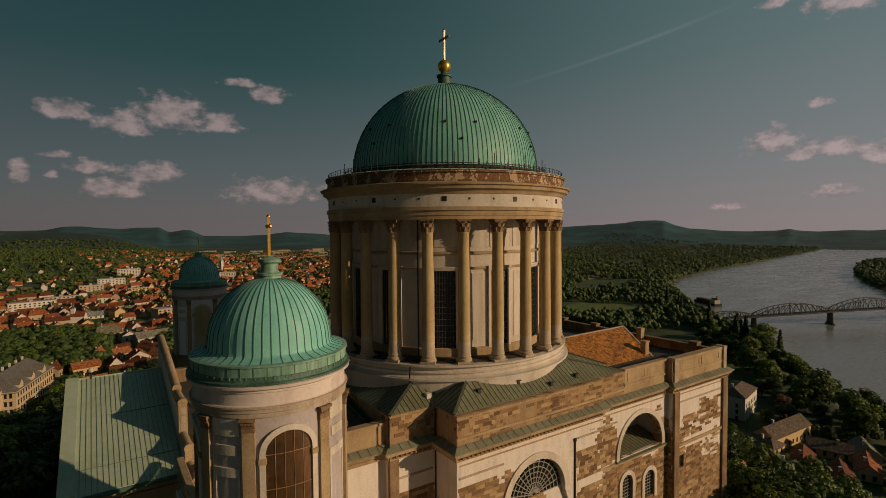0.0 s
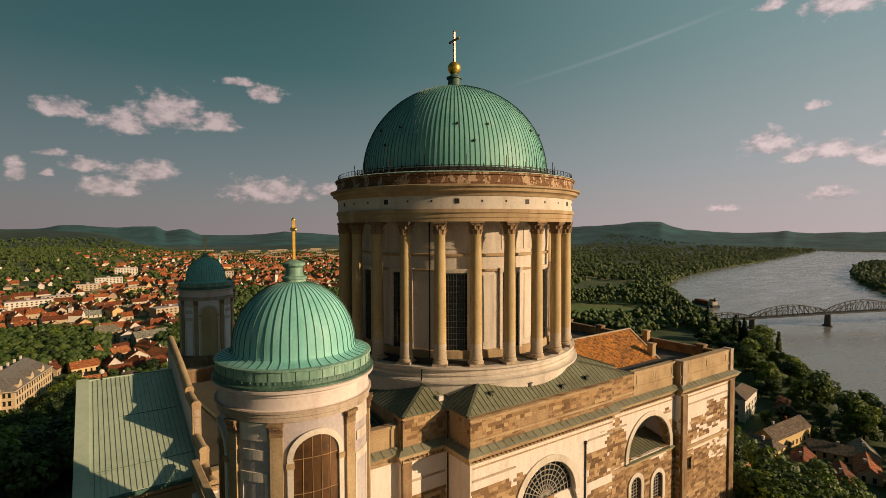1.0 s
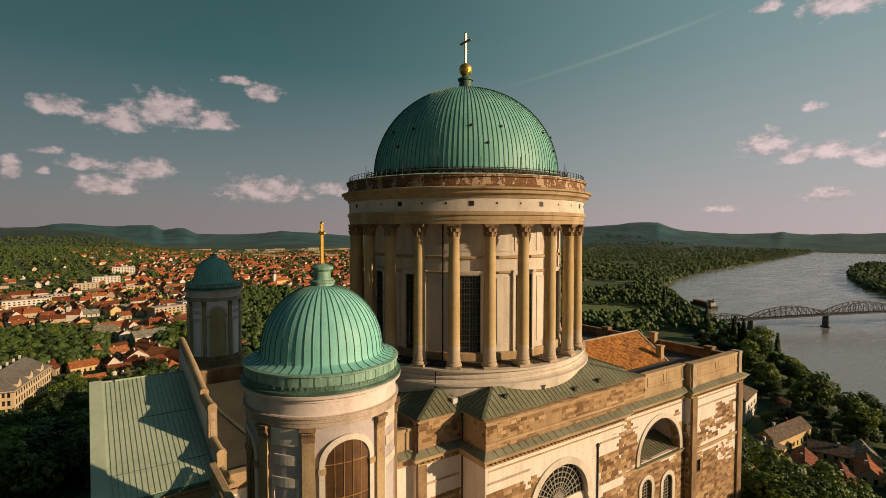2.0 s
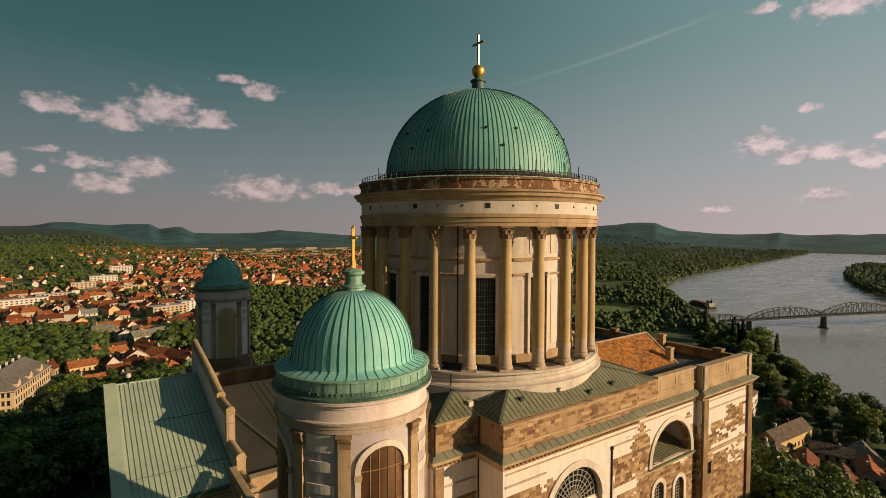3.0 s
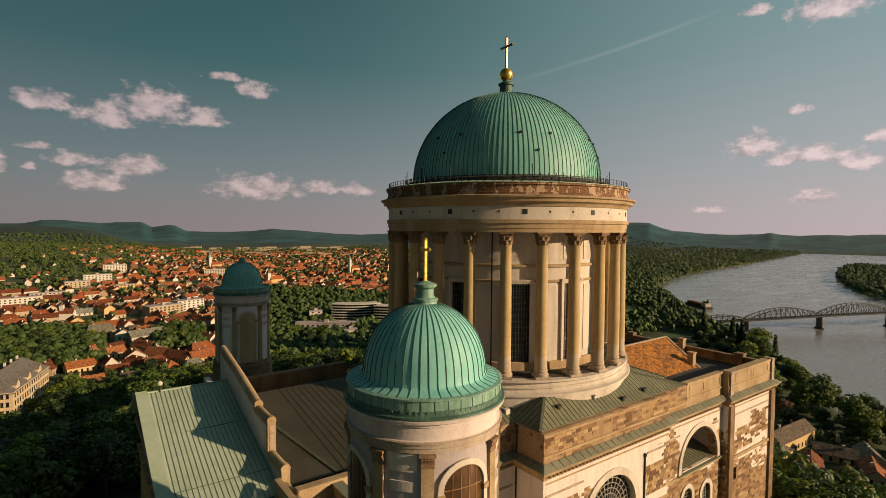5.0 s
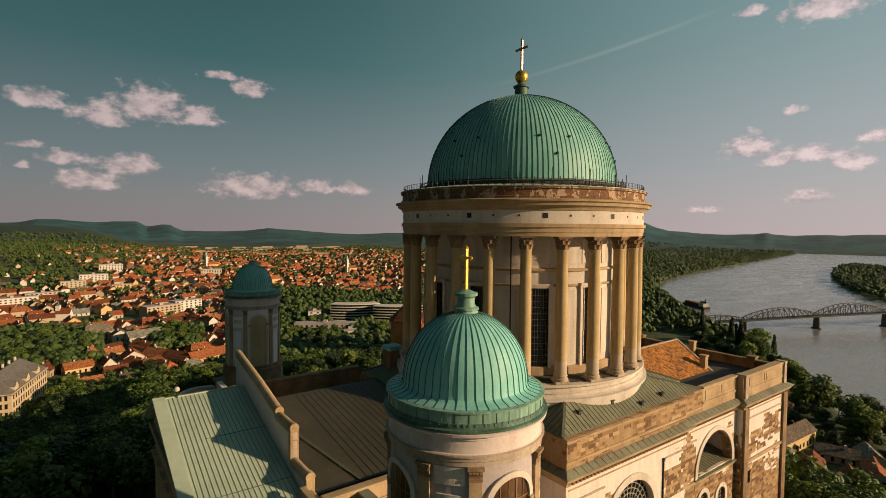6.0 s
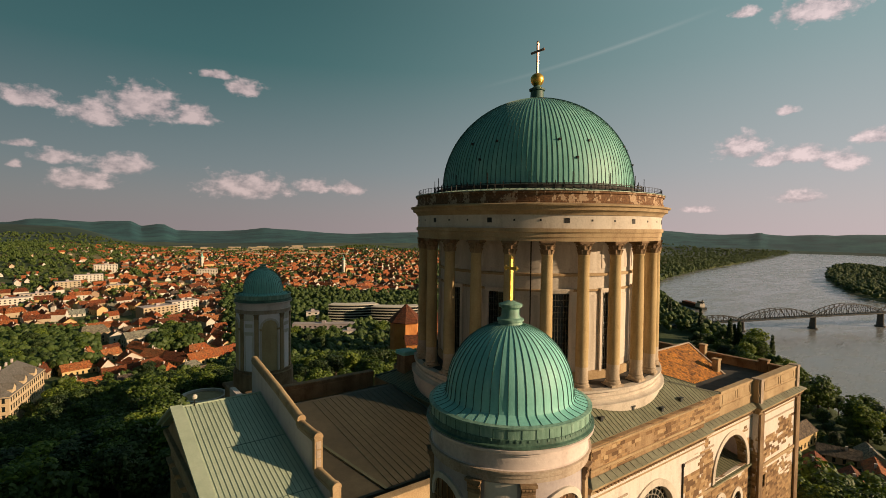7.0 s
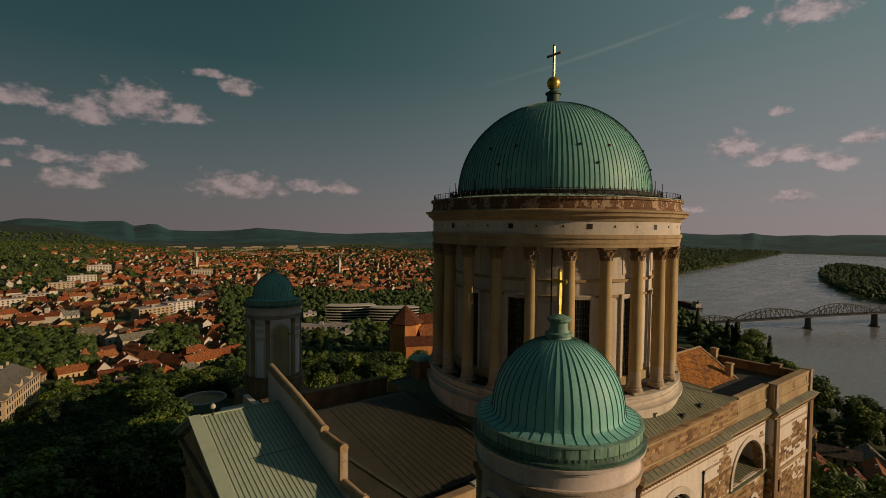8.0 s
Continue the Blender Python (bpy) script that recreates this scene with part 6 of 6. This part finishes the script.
for az, r, w, d, h, mat, rz in ((88.6, 1080, 42, 13, 13, HOUSE_WHITE, 5), (90.2, 1010, 34, 12, 10, HOUSE, 12), (86.4, 960, 30, 12, 9, HOUSE_YELLOW, 8), (92.4, 900, 40, 12, 9, HOUSE, 14), (94.5, 850, 50, 13, 10, HOUSE_WHITE, 18), (87.2, 1230, 40, 14, 16, HOUSE_WHITE, 0), (83.4, 700, 40, 18, 13, HOUSE, 20), (81.2, 720, 34, 16, 15, HOUSE_WHITE, 20), (78.6, 1180, 40, 14, 13, HOUSE_WHITE, -10), (68.7, 590, 14, 10, 15, HOUSE_WHITE, -20), (67.6, 545, 62, 12, 10, PLASTER_GREY, -32), (65.0, 500, 12, 9, 11, HOUSE_WHITE, -25)):
    build_block(az, r, w, d, h, mat, rz)
cx, cy = polar(91.0, 720)
build_chapel((cx, cy, land(cx, cy)))
taken.append((cx, cy, 14))


def steeple(az, r, h, mat):
    x, y = polar(az, r)
    t = thing("church_steeple", "slender white church tower above the roofs", "church", "town steeples", pose(x, y, land(x, y), 0, 0, 20))
    part("tower", box(-3, 3, -3, 3, -3, h), HOUSE_WHITE, t)
    part("spire", lathe([(4.4, h), (2.2, h + 3), (1.6, h + 6), (0.1, h + 12)], 8), mat, t)
    part("nave", house_walls(26, 12, 10, 6, True), HOUSE_YELLOW, t, m=Matrix.Translation((15, 0, 0)))
    part("roof", gable_roof(26, 12, 10, 6, 0.4), TILES_TOWN, t, m=Matrix.Translation((15, 0, 0)))
    taken.append((x, y, 20))


for az, r, h, mat in ((64.8, 1250, 30, COPPER), (73.4, 1000, 22, TILES_GREY), (79.0, 1350, 28, COPPER)):
    steeple(az, r, h, mat)

# town houses on loose rows
kinds = []
for i in range(14):
    w, d, h, rise = rng.uniform(13, 25), rng.uniform(9, 12.5), rng.choice((4, 5, 6, 7, 8.5)), rng.uniform(3.6, 5.4)
    roof = TILES_GREY if i % 6 == 5 else TILES_TOWN
    wall = HOUSE_WHITE if i % 4 == 1 else HOUSE_YELLOW if i % 7 == 3 else HOUSE
    kinds.append((w, d, h, rise, roof, wall, rng.choice((0, 0, 0, 3.5))))
makers = {}
spots = []
for gy in range(0, 96):
    for gx in range(-34, 108):
        u, v = gx * 22.5 + rng.uniform(-4, 4), 250 + gy * 21 + rng.uniform(-4, 4)
        x, y = u * math.cos(0.28) - v * math.sin(0.28) + 60, u * math.sin(0.28) + v * math.cos(0.28)
        az, r = az_r(x, y)
        if not (48 < az < 99) or r < 395 or r > 2250:
            continue
        if az < 77.3 and r < 800 + 8 * (az - 62) + 12 * max(0, 62 - az) or 80 < az < 84.3 and 500 < r < 580 or az > 88.6 and 475 < r < 640 or az > 91 and r < 640 or y - shore(x) < 420:
            continue
        thick = 0.84 - 0.38 * smooth(700, 1700, r) - 0.56 * smooth(83, 95, az) * smooth(650, 1200, r) + 0.25 * noise.noise(Vector((x / 140, y / 140, 5)))
        if rng.random() < thick and free(x, y, 5):
            spots.append((r, x, y, 16 + 90 * rng.randint(0, 1) + rng.uniform(-9, 9) + 20 * noise.noise(Vector((x / 300, y / 300, 9)))))
spots.sort()
far_walls, far_roofs = [], []
for n, (r, x, y, rz) in enumerate(spots):
    taken.append((x, y, 6.5))
    k = rng.randrange(len(kinds))
    w, d, h, rise, roof, wall, hip = kinds[k]
    at = pose(x, y, land(x, y) - 0.5, 0, 0, rz)
    if n < 260:
        if k in makers:
            copy_thing(makers[k], at)
        else:
            makers[k] = build_house("town_house", ("grey" if roof is TILES_GREY else "red") + "-tiled plastered town house in a dense quarter", w, d, h, rise, wall, roof, at, hip, windows=3, group="houses of the old town", ends=False)
    else:
        far_walls.append((moved(house_walls(w * 0.75, d * 0.85, h * 0.8, rise, not hip), at), wall))
        far_roofs.append((moved(gable_roof(w * 0.75, d * 0.85, h * 0.8, rise, 0.5, 0.25, hip), at), roof))
for mat in (HOUSE, HOUSE_WHITE, HOUSE_YELLOW):
    tagged(new("distant_house_walls", mesh_of("distant_house_walls", *join(*[a for a, m in far_walls if m is mat]), mat)), "plastered walls of far houses across the town", "houses", kind="stuff")
for mat in (TILES_TOWN, TILES_GREY):
    tagged(new("distant_house_roofs", mesh_of("distant_house_roofs", *join(*[a for a, m in far_roofs if m is mat]), mat)), "clay tiled roofs of far houses across the town", "roofs", kind="stuff")
sheds = []
for i in range(40):
    az, r = rng.uniform(64, 81), rng.uniform(1900, 2700)
    x, y = polar(az, r)
    sheds.append(moved(box(-rng.uniform(12, 42), rng.uniform(12, 42), -14, 14, -4, rng.uniform(5, 11)), pose(x, y, land(x, y), 0, 0, -18)))
tagged(new("distant_sheds", mesh_of("distant_sheds", *join(*sheds), HOUSE)), "pale factory sheds far out on the plain", "factory", kind="stuff")


# ---- bridge and boat ----
def build_bridge():
    a, d = Vector((645, 152.5, 0)), Vector((0.894, -0.447, 0)).normalized()
    n = Vector((-d.y, d.x, 0))
    t = thing("river_bridge", "grey steel truss bridge with arched spans on stone piers", "bridge")

    def deck(s):
        """The cambered roadway's height."""
        return float(np.interp(s, (-190, -97, 0, 97, 194, 291, 420), (-41, -38.3, -35.2, -33.2, -32.6, -33.5, -36)))

    for s0, s1 in ((-190, -97), (-97, 0), (0, 97), (97, 194), (194, 291), (291, 420)):
        part("deck", bar(a + d * s0 + Vector((0, 0, deck(s0))), a + d * s1 + Vector((0, 0, deck(s1))), 9.5, 1.0), BRIDGE, t)
    for s0, s1, rise in ((-165, -97, 5.0), (-97, 0, 9.5), (0, 97, 11), (97, 194, 9.5), (194, 291, 6)):
        for side in (-4.6, 4.6):
            bits, m = [], max(8, int((s1 - s0) / 6.5))
            pts = []
            for i in range(m + 1):
                u = i / m
                p = a + d * (s0 + (s1 - s0) * u) + n * side
                Z = deck(s0 + (s1 - s0) * u)
                top = Z + 2.2 + rise * math.sin(math.pi * u) ** 0.8
                pts.append((Vector((p.x, p.y, Z + 0.4)), Vector((p.x, p.y, top))))
            for i in range(m):
                bits += [bar(pts[i][1], pts[i + 1][1], 0.75, 0.75), bar(pts[i][0], pts[i][1], 0.45, 0.45, (1, 0, 0)), bar(pts[i][0], pts[i + 1][1] if i < m / 2 else pts[i + 1][0], 0.42, 0.42)]
                if i >= m / 2:
                    bits.append(bar(pts[i][1], pts[i + 1][0], 0.42, 0.42))
                bits.append(bar(pts[i][0], pts[i + 1][0], 0.9, 1.1))
            part("truss", join(*bits), BRIDGE, t)
    for s in (-97, 0, 97, 194, 291):
        p = a + d * s
        pier = lathe([(4.6, WATER_Z - 6), (4.4, WATER_Z + 1), (3.0, WATER_Z + 2), (2.5, deck(s) - 0.5)], 20)
        part("pier", moved(pier, Matrix.Translation((p.x, p.y, 0)) @ spin(-26.6) @ Matrix.Diagonal((0.75, 1.5, 1, 1))), SLATE, t, "tapered dark stone pier")
    p = a - d * 170
    part("abutment", moved(box(-14, 14, -7, 7, WATER_Z - 4, deck(-170) - 0.4, 0.3), Matrix.Translation((p.x, p.y, 0)) @ spin(-26.6)), PLASTER_GREY, t)


build_bridge()


def build_boat():
    t = thing("cargo_boat", "moored river boat with a red-brown hold and white cabin", "boat", m=pose(690, 322, WATER_Z, 0, 0, 60) @ Matrix.Diagonal((1.6, 1.6, 1.6, 1)))
    hull = [(-18, -3.4), (13, -3.4), (17.5, -1.6), (18.6, 0), (17.5, 1.6), (13, 3.4), (-18, 3.4)]
    part("hull", extrude(hull, Matrix.Translation((0, 0, -0.6)), 2.6), STEEL, t)
    part("hold", box(-8, 12, -2.7, 2.7, 1.9, 4.4, 0.3), TILES_TOWN, t, "red-brown covered hold")
    part("cabin", join(box(-16.5, -9.5, -2.6, 2.6, 2.0, 5.2, 0.2), box(-15.5, -11, -2, 2, 5.2, 7.4, 0.2)), HOUSE_WHITE, t, "white cabin")
    part("cabin_window", box(-15.55, -10.9, -2.05, 2.05, 5.9, 6.7), GLASS, t)
    part("funnel", moved(lathe([(0.5, 5), (0.5, 9)], 12), Matrix.Translation((-16, 0, 0))), IRON, t)


build_boat()


# ---- trees ----
def leaf_cards(r, centre, size, count, flat=0.0, plain=False):
    """Small folded leaf sprays over and inside an ellipsoid lobe: centre, half sizes."""
    v, f = [], []
    for _ in range(count):
        while True:
            p = Vector((r.uniform(-1, 1), r.uniform(-1, 1), r.uniform(-1, 1)))
            if 0.1 < p.length < 1:
                break
        p = p.normalized() * (0.72 + 0.36 * r.random())
        q = Vector((centre[0] + p.x * size[0], centre[1] + p.y * size[1], centre[2] + p.z * size[2]))
        nrm = (p + Vector((r.uniform(-0.7, 0.7), r.uniform(-0.7, 0.7), r.uniform(-0.3, 0.8)))).normalized()
        s = nrm.cross(Vector((r.uniform(-1, 1), r.uniform(-1, 1), r.uniform(-1, 1)))).normalized()
        u = nrm.cross(s)
        k = r.uniform(0.55, 1.15) * flat
        o = len(v)
        if plain:
            v += [q - s * k, q + u * k * 0.8, q + s * k - nrm * k * 0.35, q - u * k * 0.8]
            f += [(o, o + 1, o + 3), (o + 1, o + 2, o + 3)]
            continue
        v += [q - s * k, q + u * k * 0.8 - nrm * k * 0.3, q + s * k, q - u * k * 0.8 - nrm * k * 0.3, q + nrm * k * 0.25]
        f += [(o, o + 1, o + 4), (o + 1, o + 2, o + 4), (o + 2, o + 3, o + 4), (o + 3, o, o + 4)]
    return v, f


def tree_parts(seed, slim, cards=300):
    """Trunk with limbs, and a crown of leaf sprays, for a tree 1 unit = 1 m, about 14 m high."""
    r = random.Random(seed)
    lobes, limbs = [], [lathe([(0.42, -1.5), (0.3, 1.0), (0.24, 4.5), (0.12, 9.5)], 7)]
    if slim:
        for z in (3, 5.5, 8, 10.5, 13, 15.5):
            w = 1.5 * (1 - abs(z - 8) / 13)
            lobes.append(((r.uniform(-0.2, 0.2), r.uniform(-0.2, 0.2), z), (w, w, 2.2)))
    else:
        n = r.randint(8, 11)
        for i in range(n):
            a, h = 2.4 * i + r.uniform(-0.4, 0.4), 4.4 + 7.2 * (i / n) ** 0.9
            d = r.uniform(1.6, 3.4) * (1.15 - (h / 15) ** 2)
            c = (d * math.cos(a), d * math.sin(a), h + r.uniform(-0.6, 0.6))
            k = r.uniform(1.5, 2.5)
            lobes.append((c, (k, k, k * r.uniform(0.7, 0.95))))
            limbs.append(bar((0, 0, h * 0.55), c, 0.2, 0.2))
        lobes.append(((0, 0, 9), (2.6, 2.6, 3.0)))
    total = sum(s[0] * s[2] for _, s in lobes)
    crown = join(*[leaf_cards(r, c, s, int(cards * s[0] * s[2] / total) + 4, 0.5 if slim else 0.52) for c, s in lobes])
    return join(*limbs), crown


TREES = []
for seed, slim, leaf, label in ((1, False, LEAF, "broad-leaved tree with a full green crown"), (2, False, LEAF, "broad-leaved tree with a full green crown"), (3, False, LEAF, "broad-leaved tree with an uneven crown"), (4, False, LEAF_DARK, "dark green tree with a dense crown"), (5, False, LEAF_DARK, "dark green tree with a dense crown"), (6, True, LEAF_DARK, "tall slim dark poplar"), (7, False, LEAF_RED, "reddish copper-leaved tree beside the lawn")):
    trunk, crown = tree_parts(seed, slim, 1150)
    TREES.append((mesh_of("trunk", *trunk, BARK), mesh_of("crown", *crown, leaf), label))


def plant(kind, x, y, scale, wide=1.0):
    trunk, crown, label = TREES[kind]
    t = thing("tree", label, "tree", "poplars" if kind == 5 else "trees round the church hill", pose(x, y, land(x, y) - 0.3, 0, 0, rng.uniform(0, 360)) @ Matrix.Diagonal((scale * wide, scale * wide, scale, 1)))
    put("trunk", trunk, t)
    put("crown", crown, t)


def scatter(count, az0, az1, r0, r1, gap, keep=lambda x, y: True, tries=40):
    out = []
    for _ in range(count * tries):
        if len(out) >= count:
            break
        x, y = polar(rng.uniform(az0, az1), math.sqrt(rng.uniform(r0 * r0, r1 * r1)))
        if y - shore(x) > 8 and keep(x, y) and free(x, y, gap):
            out.append((x, y))
            taken.append((x, y, gap))
    return out


LAWN = make_plain("mown_grass", (0.085, 0.15, 0.028), 0.95, 0.0, 0.3, 0.08)
lawn = []
for i in range(49):
    for j in range(9):
        t, k = 2 * math.pi * i / 48, j / 8
        r = (1 + 0.12 * math.sin(3 * t + 1)) * k
        x, y = 478 + 0.82 * 62 * r * math.cos(t) + 0.57 * 40 * r * math.sin(t), 352 - 0.57 * 62 * r * math.cos(t) + 0.82 * 40 * r * math.sin(t)
        lawn.append((x, y, land(x, y) + 0.35))
tagged(new("lawn", mesh_of("lawn", lawn, [(9 * i + j, 9 * i + j + 1, 9 * i + j + 10, 9 * i + j + 9) for i in range(48) for j in range(8)], LAWN)), "bright mown meadow among the riverside trees", "lawn", kind="structure")


def off_lawn(x, y):
    u, v = (x - 478) * 0.82 - (y - 352) * 0.57, (x - 478) * 0.57 + (y - 352) * 0.82
    return (u / 64) ** 2 + (min(v, v * 0.6) / 42) ** 2 > 1


def off_church(x, y):
    return not (-70 < x < 66 and -50 < y < 58)


def off_bastion(x, y):
    az, r = az_r(x, y)
    return off_church(x, y) and not (77.5 < az < 84.0 and 140 < r < 304)


near_trees = []
for x, y, s in ((402, 139, 1.0), (405, 142, 1.05), (408, 139, 0.95), (411, 143, 1.1), (409, 135, 1.05), (414, 138, 1.0), (418, 112, 0.95), (590, 322, 1.0), (548, 280, 0.9), (540, 272, 0.8), (470, 200, 1.0)):
    plant(5, x, y, s * 1.65, 1.1)
    taken.append((x, y, 2.5))
plant(6, 272, 50, 0.85, 1.3)
taken.append((272, 50, 6))
# broad trees on the river meadow and below the rear of the church
for k, x, y, s, w in ((0, 420, 126, 1.25, 1.3), (1, 404, 122, 1.1, 1.2), (0, 348, 69, 1.0, 1.2), (1, 356, 76, 1.05, 1.1), (2, 364, 80, 1.0, 1.1), (0, 341, 64, 0.9, 1.2), (1, 296, 41, 1.2, 1.3), (2, 288, 46, 1.0, 1.2), (2, 272, 17, 1.1, 1.2), (0, 266, 10, 1.0, 1.2), (4, 278, 8, 1.0, 1.0), (1, 296, 18, 0.9, 1.1),
                      (0, 380, 108, 1.1, 1.2), (2, 388, 118, 1.2, 1.2), (2, 372, 112, 1.1, 1.2), (1, 320, 78, 1.0, 1.2), (0, 332, 92, 1.1, 1.2), (1, 344, 104, 1.1, 1.2), (2, 252, -8, 0.9, 1.2), (0, 240, -16, 0.9, 1.2), (4, 244, 18, 0.8, 1.1), (3, 256, 24, 0.8, 1.0), (0, 176, 12, 0.7, 1.0), (1, 213, 4, 0.55, 1.1)):
    plant(k, x, y, s * (1.5 if x > 260 else 0.9), w)
    taken.append((x, y, 3.5))
for k, x, y in ((2, 62, -27), (0, 61, -32), (1, 68, -28), (2, 67, -33), (0, 65, -37), (0, 59, -36), (1, 56, -36), (2, 70, -38)):
    plant(k, x, y, 0.95, 1.25)
    taken.append((x, y, 3))
near_trees += scatter(84, 74.5, 97, 205, 390, 3.2, off_bastion)
near_trees += scatter(10, 84, 97, 380, 430, 3.8)
near_trees += scatter(26, 80, 98, 150, 212, 3.0, lambda x, y: off_bastion(x, y) and not (-70 < x < 66 and y < 70))
near_trees += scatter(34, 60, 77, 300, 520, 3.8)
near_trees += scatter(16, 58, 74, 205, 292, 3.2, lambda x, y: off_church(x, y) and y > 64)
near_trees += scatter(16, 80, 84.2, 475, 600, 4.2)
near_trees += scatter(24, 88.6, 97.5, 470, 640, 4.0)
near_trees += scatter(16, 13, 36, 430, 560, 3.6, lambda x, y: y - shore(x) < 70)
for x, y in near_trees:
    plant(rng.choice((0, 1, 2, 3, 4)), x, y, rng.uniform(0.85, 1.3), rng.uniform(1.05, 1.4))

for x, y in scatter(26, 10, 34, 295, 420, 3.2, lambda x, y: 232 < x < 335 and y < 78):
    plant(rng.choice((0, 1, 2, 3, 4)), x, y, rng.uniform(0.6, 1.1), rng.uniform(1.1, 1.5))
for x, y in scatter(34, 8, 38, 128, 232, 3.0, lambda x, y: off_church(x, y) and x < 160):
    plant(rng.choice((0, 1, 2, 3)), x, y, rng.uniform(0.75, 1.1), rng.uniform(1.05, 1.4))

# far woods: crowns of lumpy lobes with loose sprays on them
def lobe(r, centre, k):
    """A low, uneven leafy clump."""
    v, f, n = [], [], 7
    for j, (rad, z) in enumerate(((0.75, -0.55), (1.0, 0.05), (0.72, 0.62))):
        for i in range(n):
            a, q = 6.283 * (i + 0.5 * j) / n, rad * k * r.uniform(0.78, 1.2)
            v.append((centre[0] + q * math.cos(a), centre[1] + q * math.sin(a), centre[2] + k * (z + r.uniform(-0.15, 0.15))))
    v.append((centre[0], centre[1], centre[2] + k * r.uniform(0.9, 1.1)))
    for j in range(2):
        for i in range(n):
            a, b, c, d = j * n + i, j * n + (i + 1) % n, (j + 1) * n + (i + 1) % n, (j + 1) * n + i
            f += [(a, b, d), (b, c, d)]
    return v, f + [(2 * n + i, 2 * n + (i + 1) % n, 3 * n) for i in range(n)]


crowns = []
for seed in range(24):
    r = random.Random(40 + seed)
    bits = []
    for i in range(4):
        a = 1.7 * i + seed
        c, k = ((1.7 + 0.3 * (i % 2)) * math.cos(a), 1.8 * math.sin(a), 5.0 + 1.0 * i), r.uniform(1.7, 2.4)
        bits += [leaf_cards(r, c, (k, k, k * 0.92), (8, 30, 95)[seed // 8], (0.6, 0.5, 0.55)[seed // 8], True)] + ([lobe(r, c, k)] if seed < 16 else [])
    v, f = join(*bits)
    crowns.append((np.array([tuple(p) for p in v]), np.array(f)))
groups = {"wood": [], "riverside_wood": [], "town_trees": []}
riverside = []
for _ in range(26000):
    if len(riverside) > 5200:
        break
    x = 380 + 2400 * rng.random() ** 1.5
    b = 1 + 420 * rng.random() ** 1.6 * (1 + x / 1500)
    y = shore(x) + b
    az, r = az_r(x, y)
    if 14 < az < 64 and r > 440 and off_lawn(x, y) and noise.noise(Vector((x / 120, y / 120, 2))) > -0.25 - 0.3 * (b < 60):
        riverside.append((x, y))
groups["riverside_wood"] = [p for p in riverside]
for _ in range(3200):
    x, y = rng.uniform(1000, 2000), rng.uniform(100, 560)
    if land(x, y) > WATER_Z + 0.2 and y < shore(x) - 30:
        groups["riverside_wood"].append((x, y))
for _ in range(800):
    x, y = polar(rng.uniform(74, 98), math.sqrt(rng.uniform(200 ** 2, 430 ** 2)))
    if off_bastion(x, y) and free(x, y, 1.2):
        groups["town_trees"].append((x, y))
for _ in range(420):
    x, y = polar(rng.uniform(8, 38), math.sqrt(rng.uniform(140 ** 2, 560 ** 2)))
    if (x < 160 or x > 420 or 240 < x < 330 and noise.noise(Vector((x / 30, y / 30, 3))) > 0.05) and off_church(x, y) and free(x, y, 1.5) and y - shore(x) > 8:
        groups["riverside_wood"].append((x, y))
for _ in range(11000):
    az, r = rng.uniform(50, 98), math.sqrt(rng.uniform(420 ** 2, 2500 ** 2))
    x, y = polar(az, r)
    if noise.noise(Vector((x / 90, y / 90, 7))) > 0.02 - 0.45 * smooth(82, 92, az) * smooth(700, 1100, r) - 0.3 * smooth(1500, 2200, r) and y - shore(x) > 10 and (r > 1150 or free(x, y, 1.0)):
        groups["town_trees"].append((x, y))
for _ in range(1500):
    x, y = polar(rng.uniform(58, 77.5), math.sqrt(rng.uniform(290 ** 2, 525 ** 2)))
    if free(x, y, 0.8):
        groups["wood"].append((x, y))
for _ in range(3400):
    az = rng.uniform(50, 77.5)
    x, y = polar(az, rng.uniform(520, 830 + 8 * (az - 62)))
    if free(x, y, 1.5):
        groups["wood"].append((x, y))
for _ in range(1500):
    x, y = polar(rng.uniform(88.6, 98), math.sqrt(rng.uniform(472 ** 2, 645 ** 2)))
    if free(x, y, 0.3):
        groups["wood"].append((x, y))
for _ in range(260):
    x, y = polar(rng.uniform(80, 84.3), rng.uniform(500, 582))
    groups["wood"].append((x, y))
for _ in range(1500):
    x, y = polar(rng.uniform(75, 98), math.sqrt(rng.uniform(150 ** 2, 400 ** 2)))
    if off_bastion(x, y) and free(x, y, 0.6):
        groups["wood"].append((x, y))
for name, label in (("wood", "dense green wood of round crowns beyond the park"), ("riverside_wood", "green woods along the river bank"), ("town_trees", "green trees scattered between the town's houses")):
    V, Fc, o = [], [], 0
    for x, y in groups[name]:
        cv, cf = crowns[rng.randrange(8) + (16 if az_r(x, y)[1] < 400 else 8 if az_r(x, y)[1] < 660 else 0)]
        a, s = rng.uniform(0, 6.28), rng.uniform(0.7, 1.25) * (1.0 if name == "town_trees" else 1.25)
        c, k = math.cos(a) * s, math.sin(a) * s
        V.append(np.stack([cv[:, 0] * c - cv[:, 1] * k + x, cv[:, 0] * k + cv[:, 1] * c + y, cv[:, 2] * s * 1.05 - 2.5 + land(x, y)], 1))
        Fc.append(cf + o)
        o += len(cv)
    me = bpy.data.meshes.new(name)
    me.from_pydata(np.concatenate(V).tolist(), [], np.concatenate(Fc).tolist())
    me.materials.append(LEAF_FAR)
    tagged(new(name, me), label, "trees", kind="stuff")
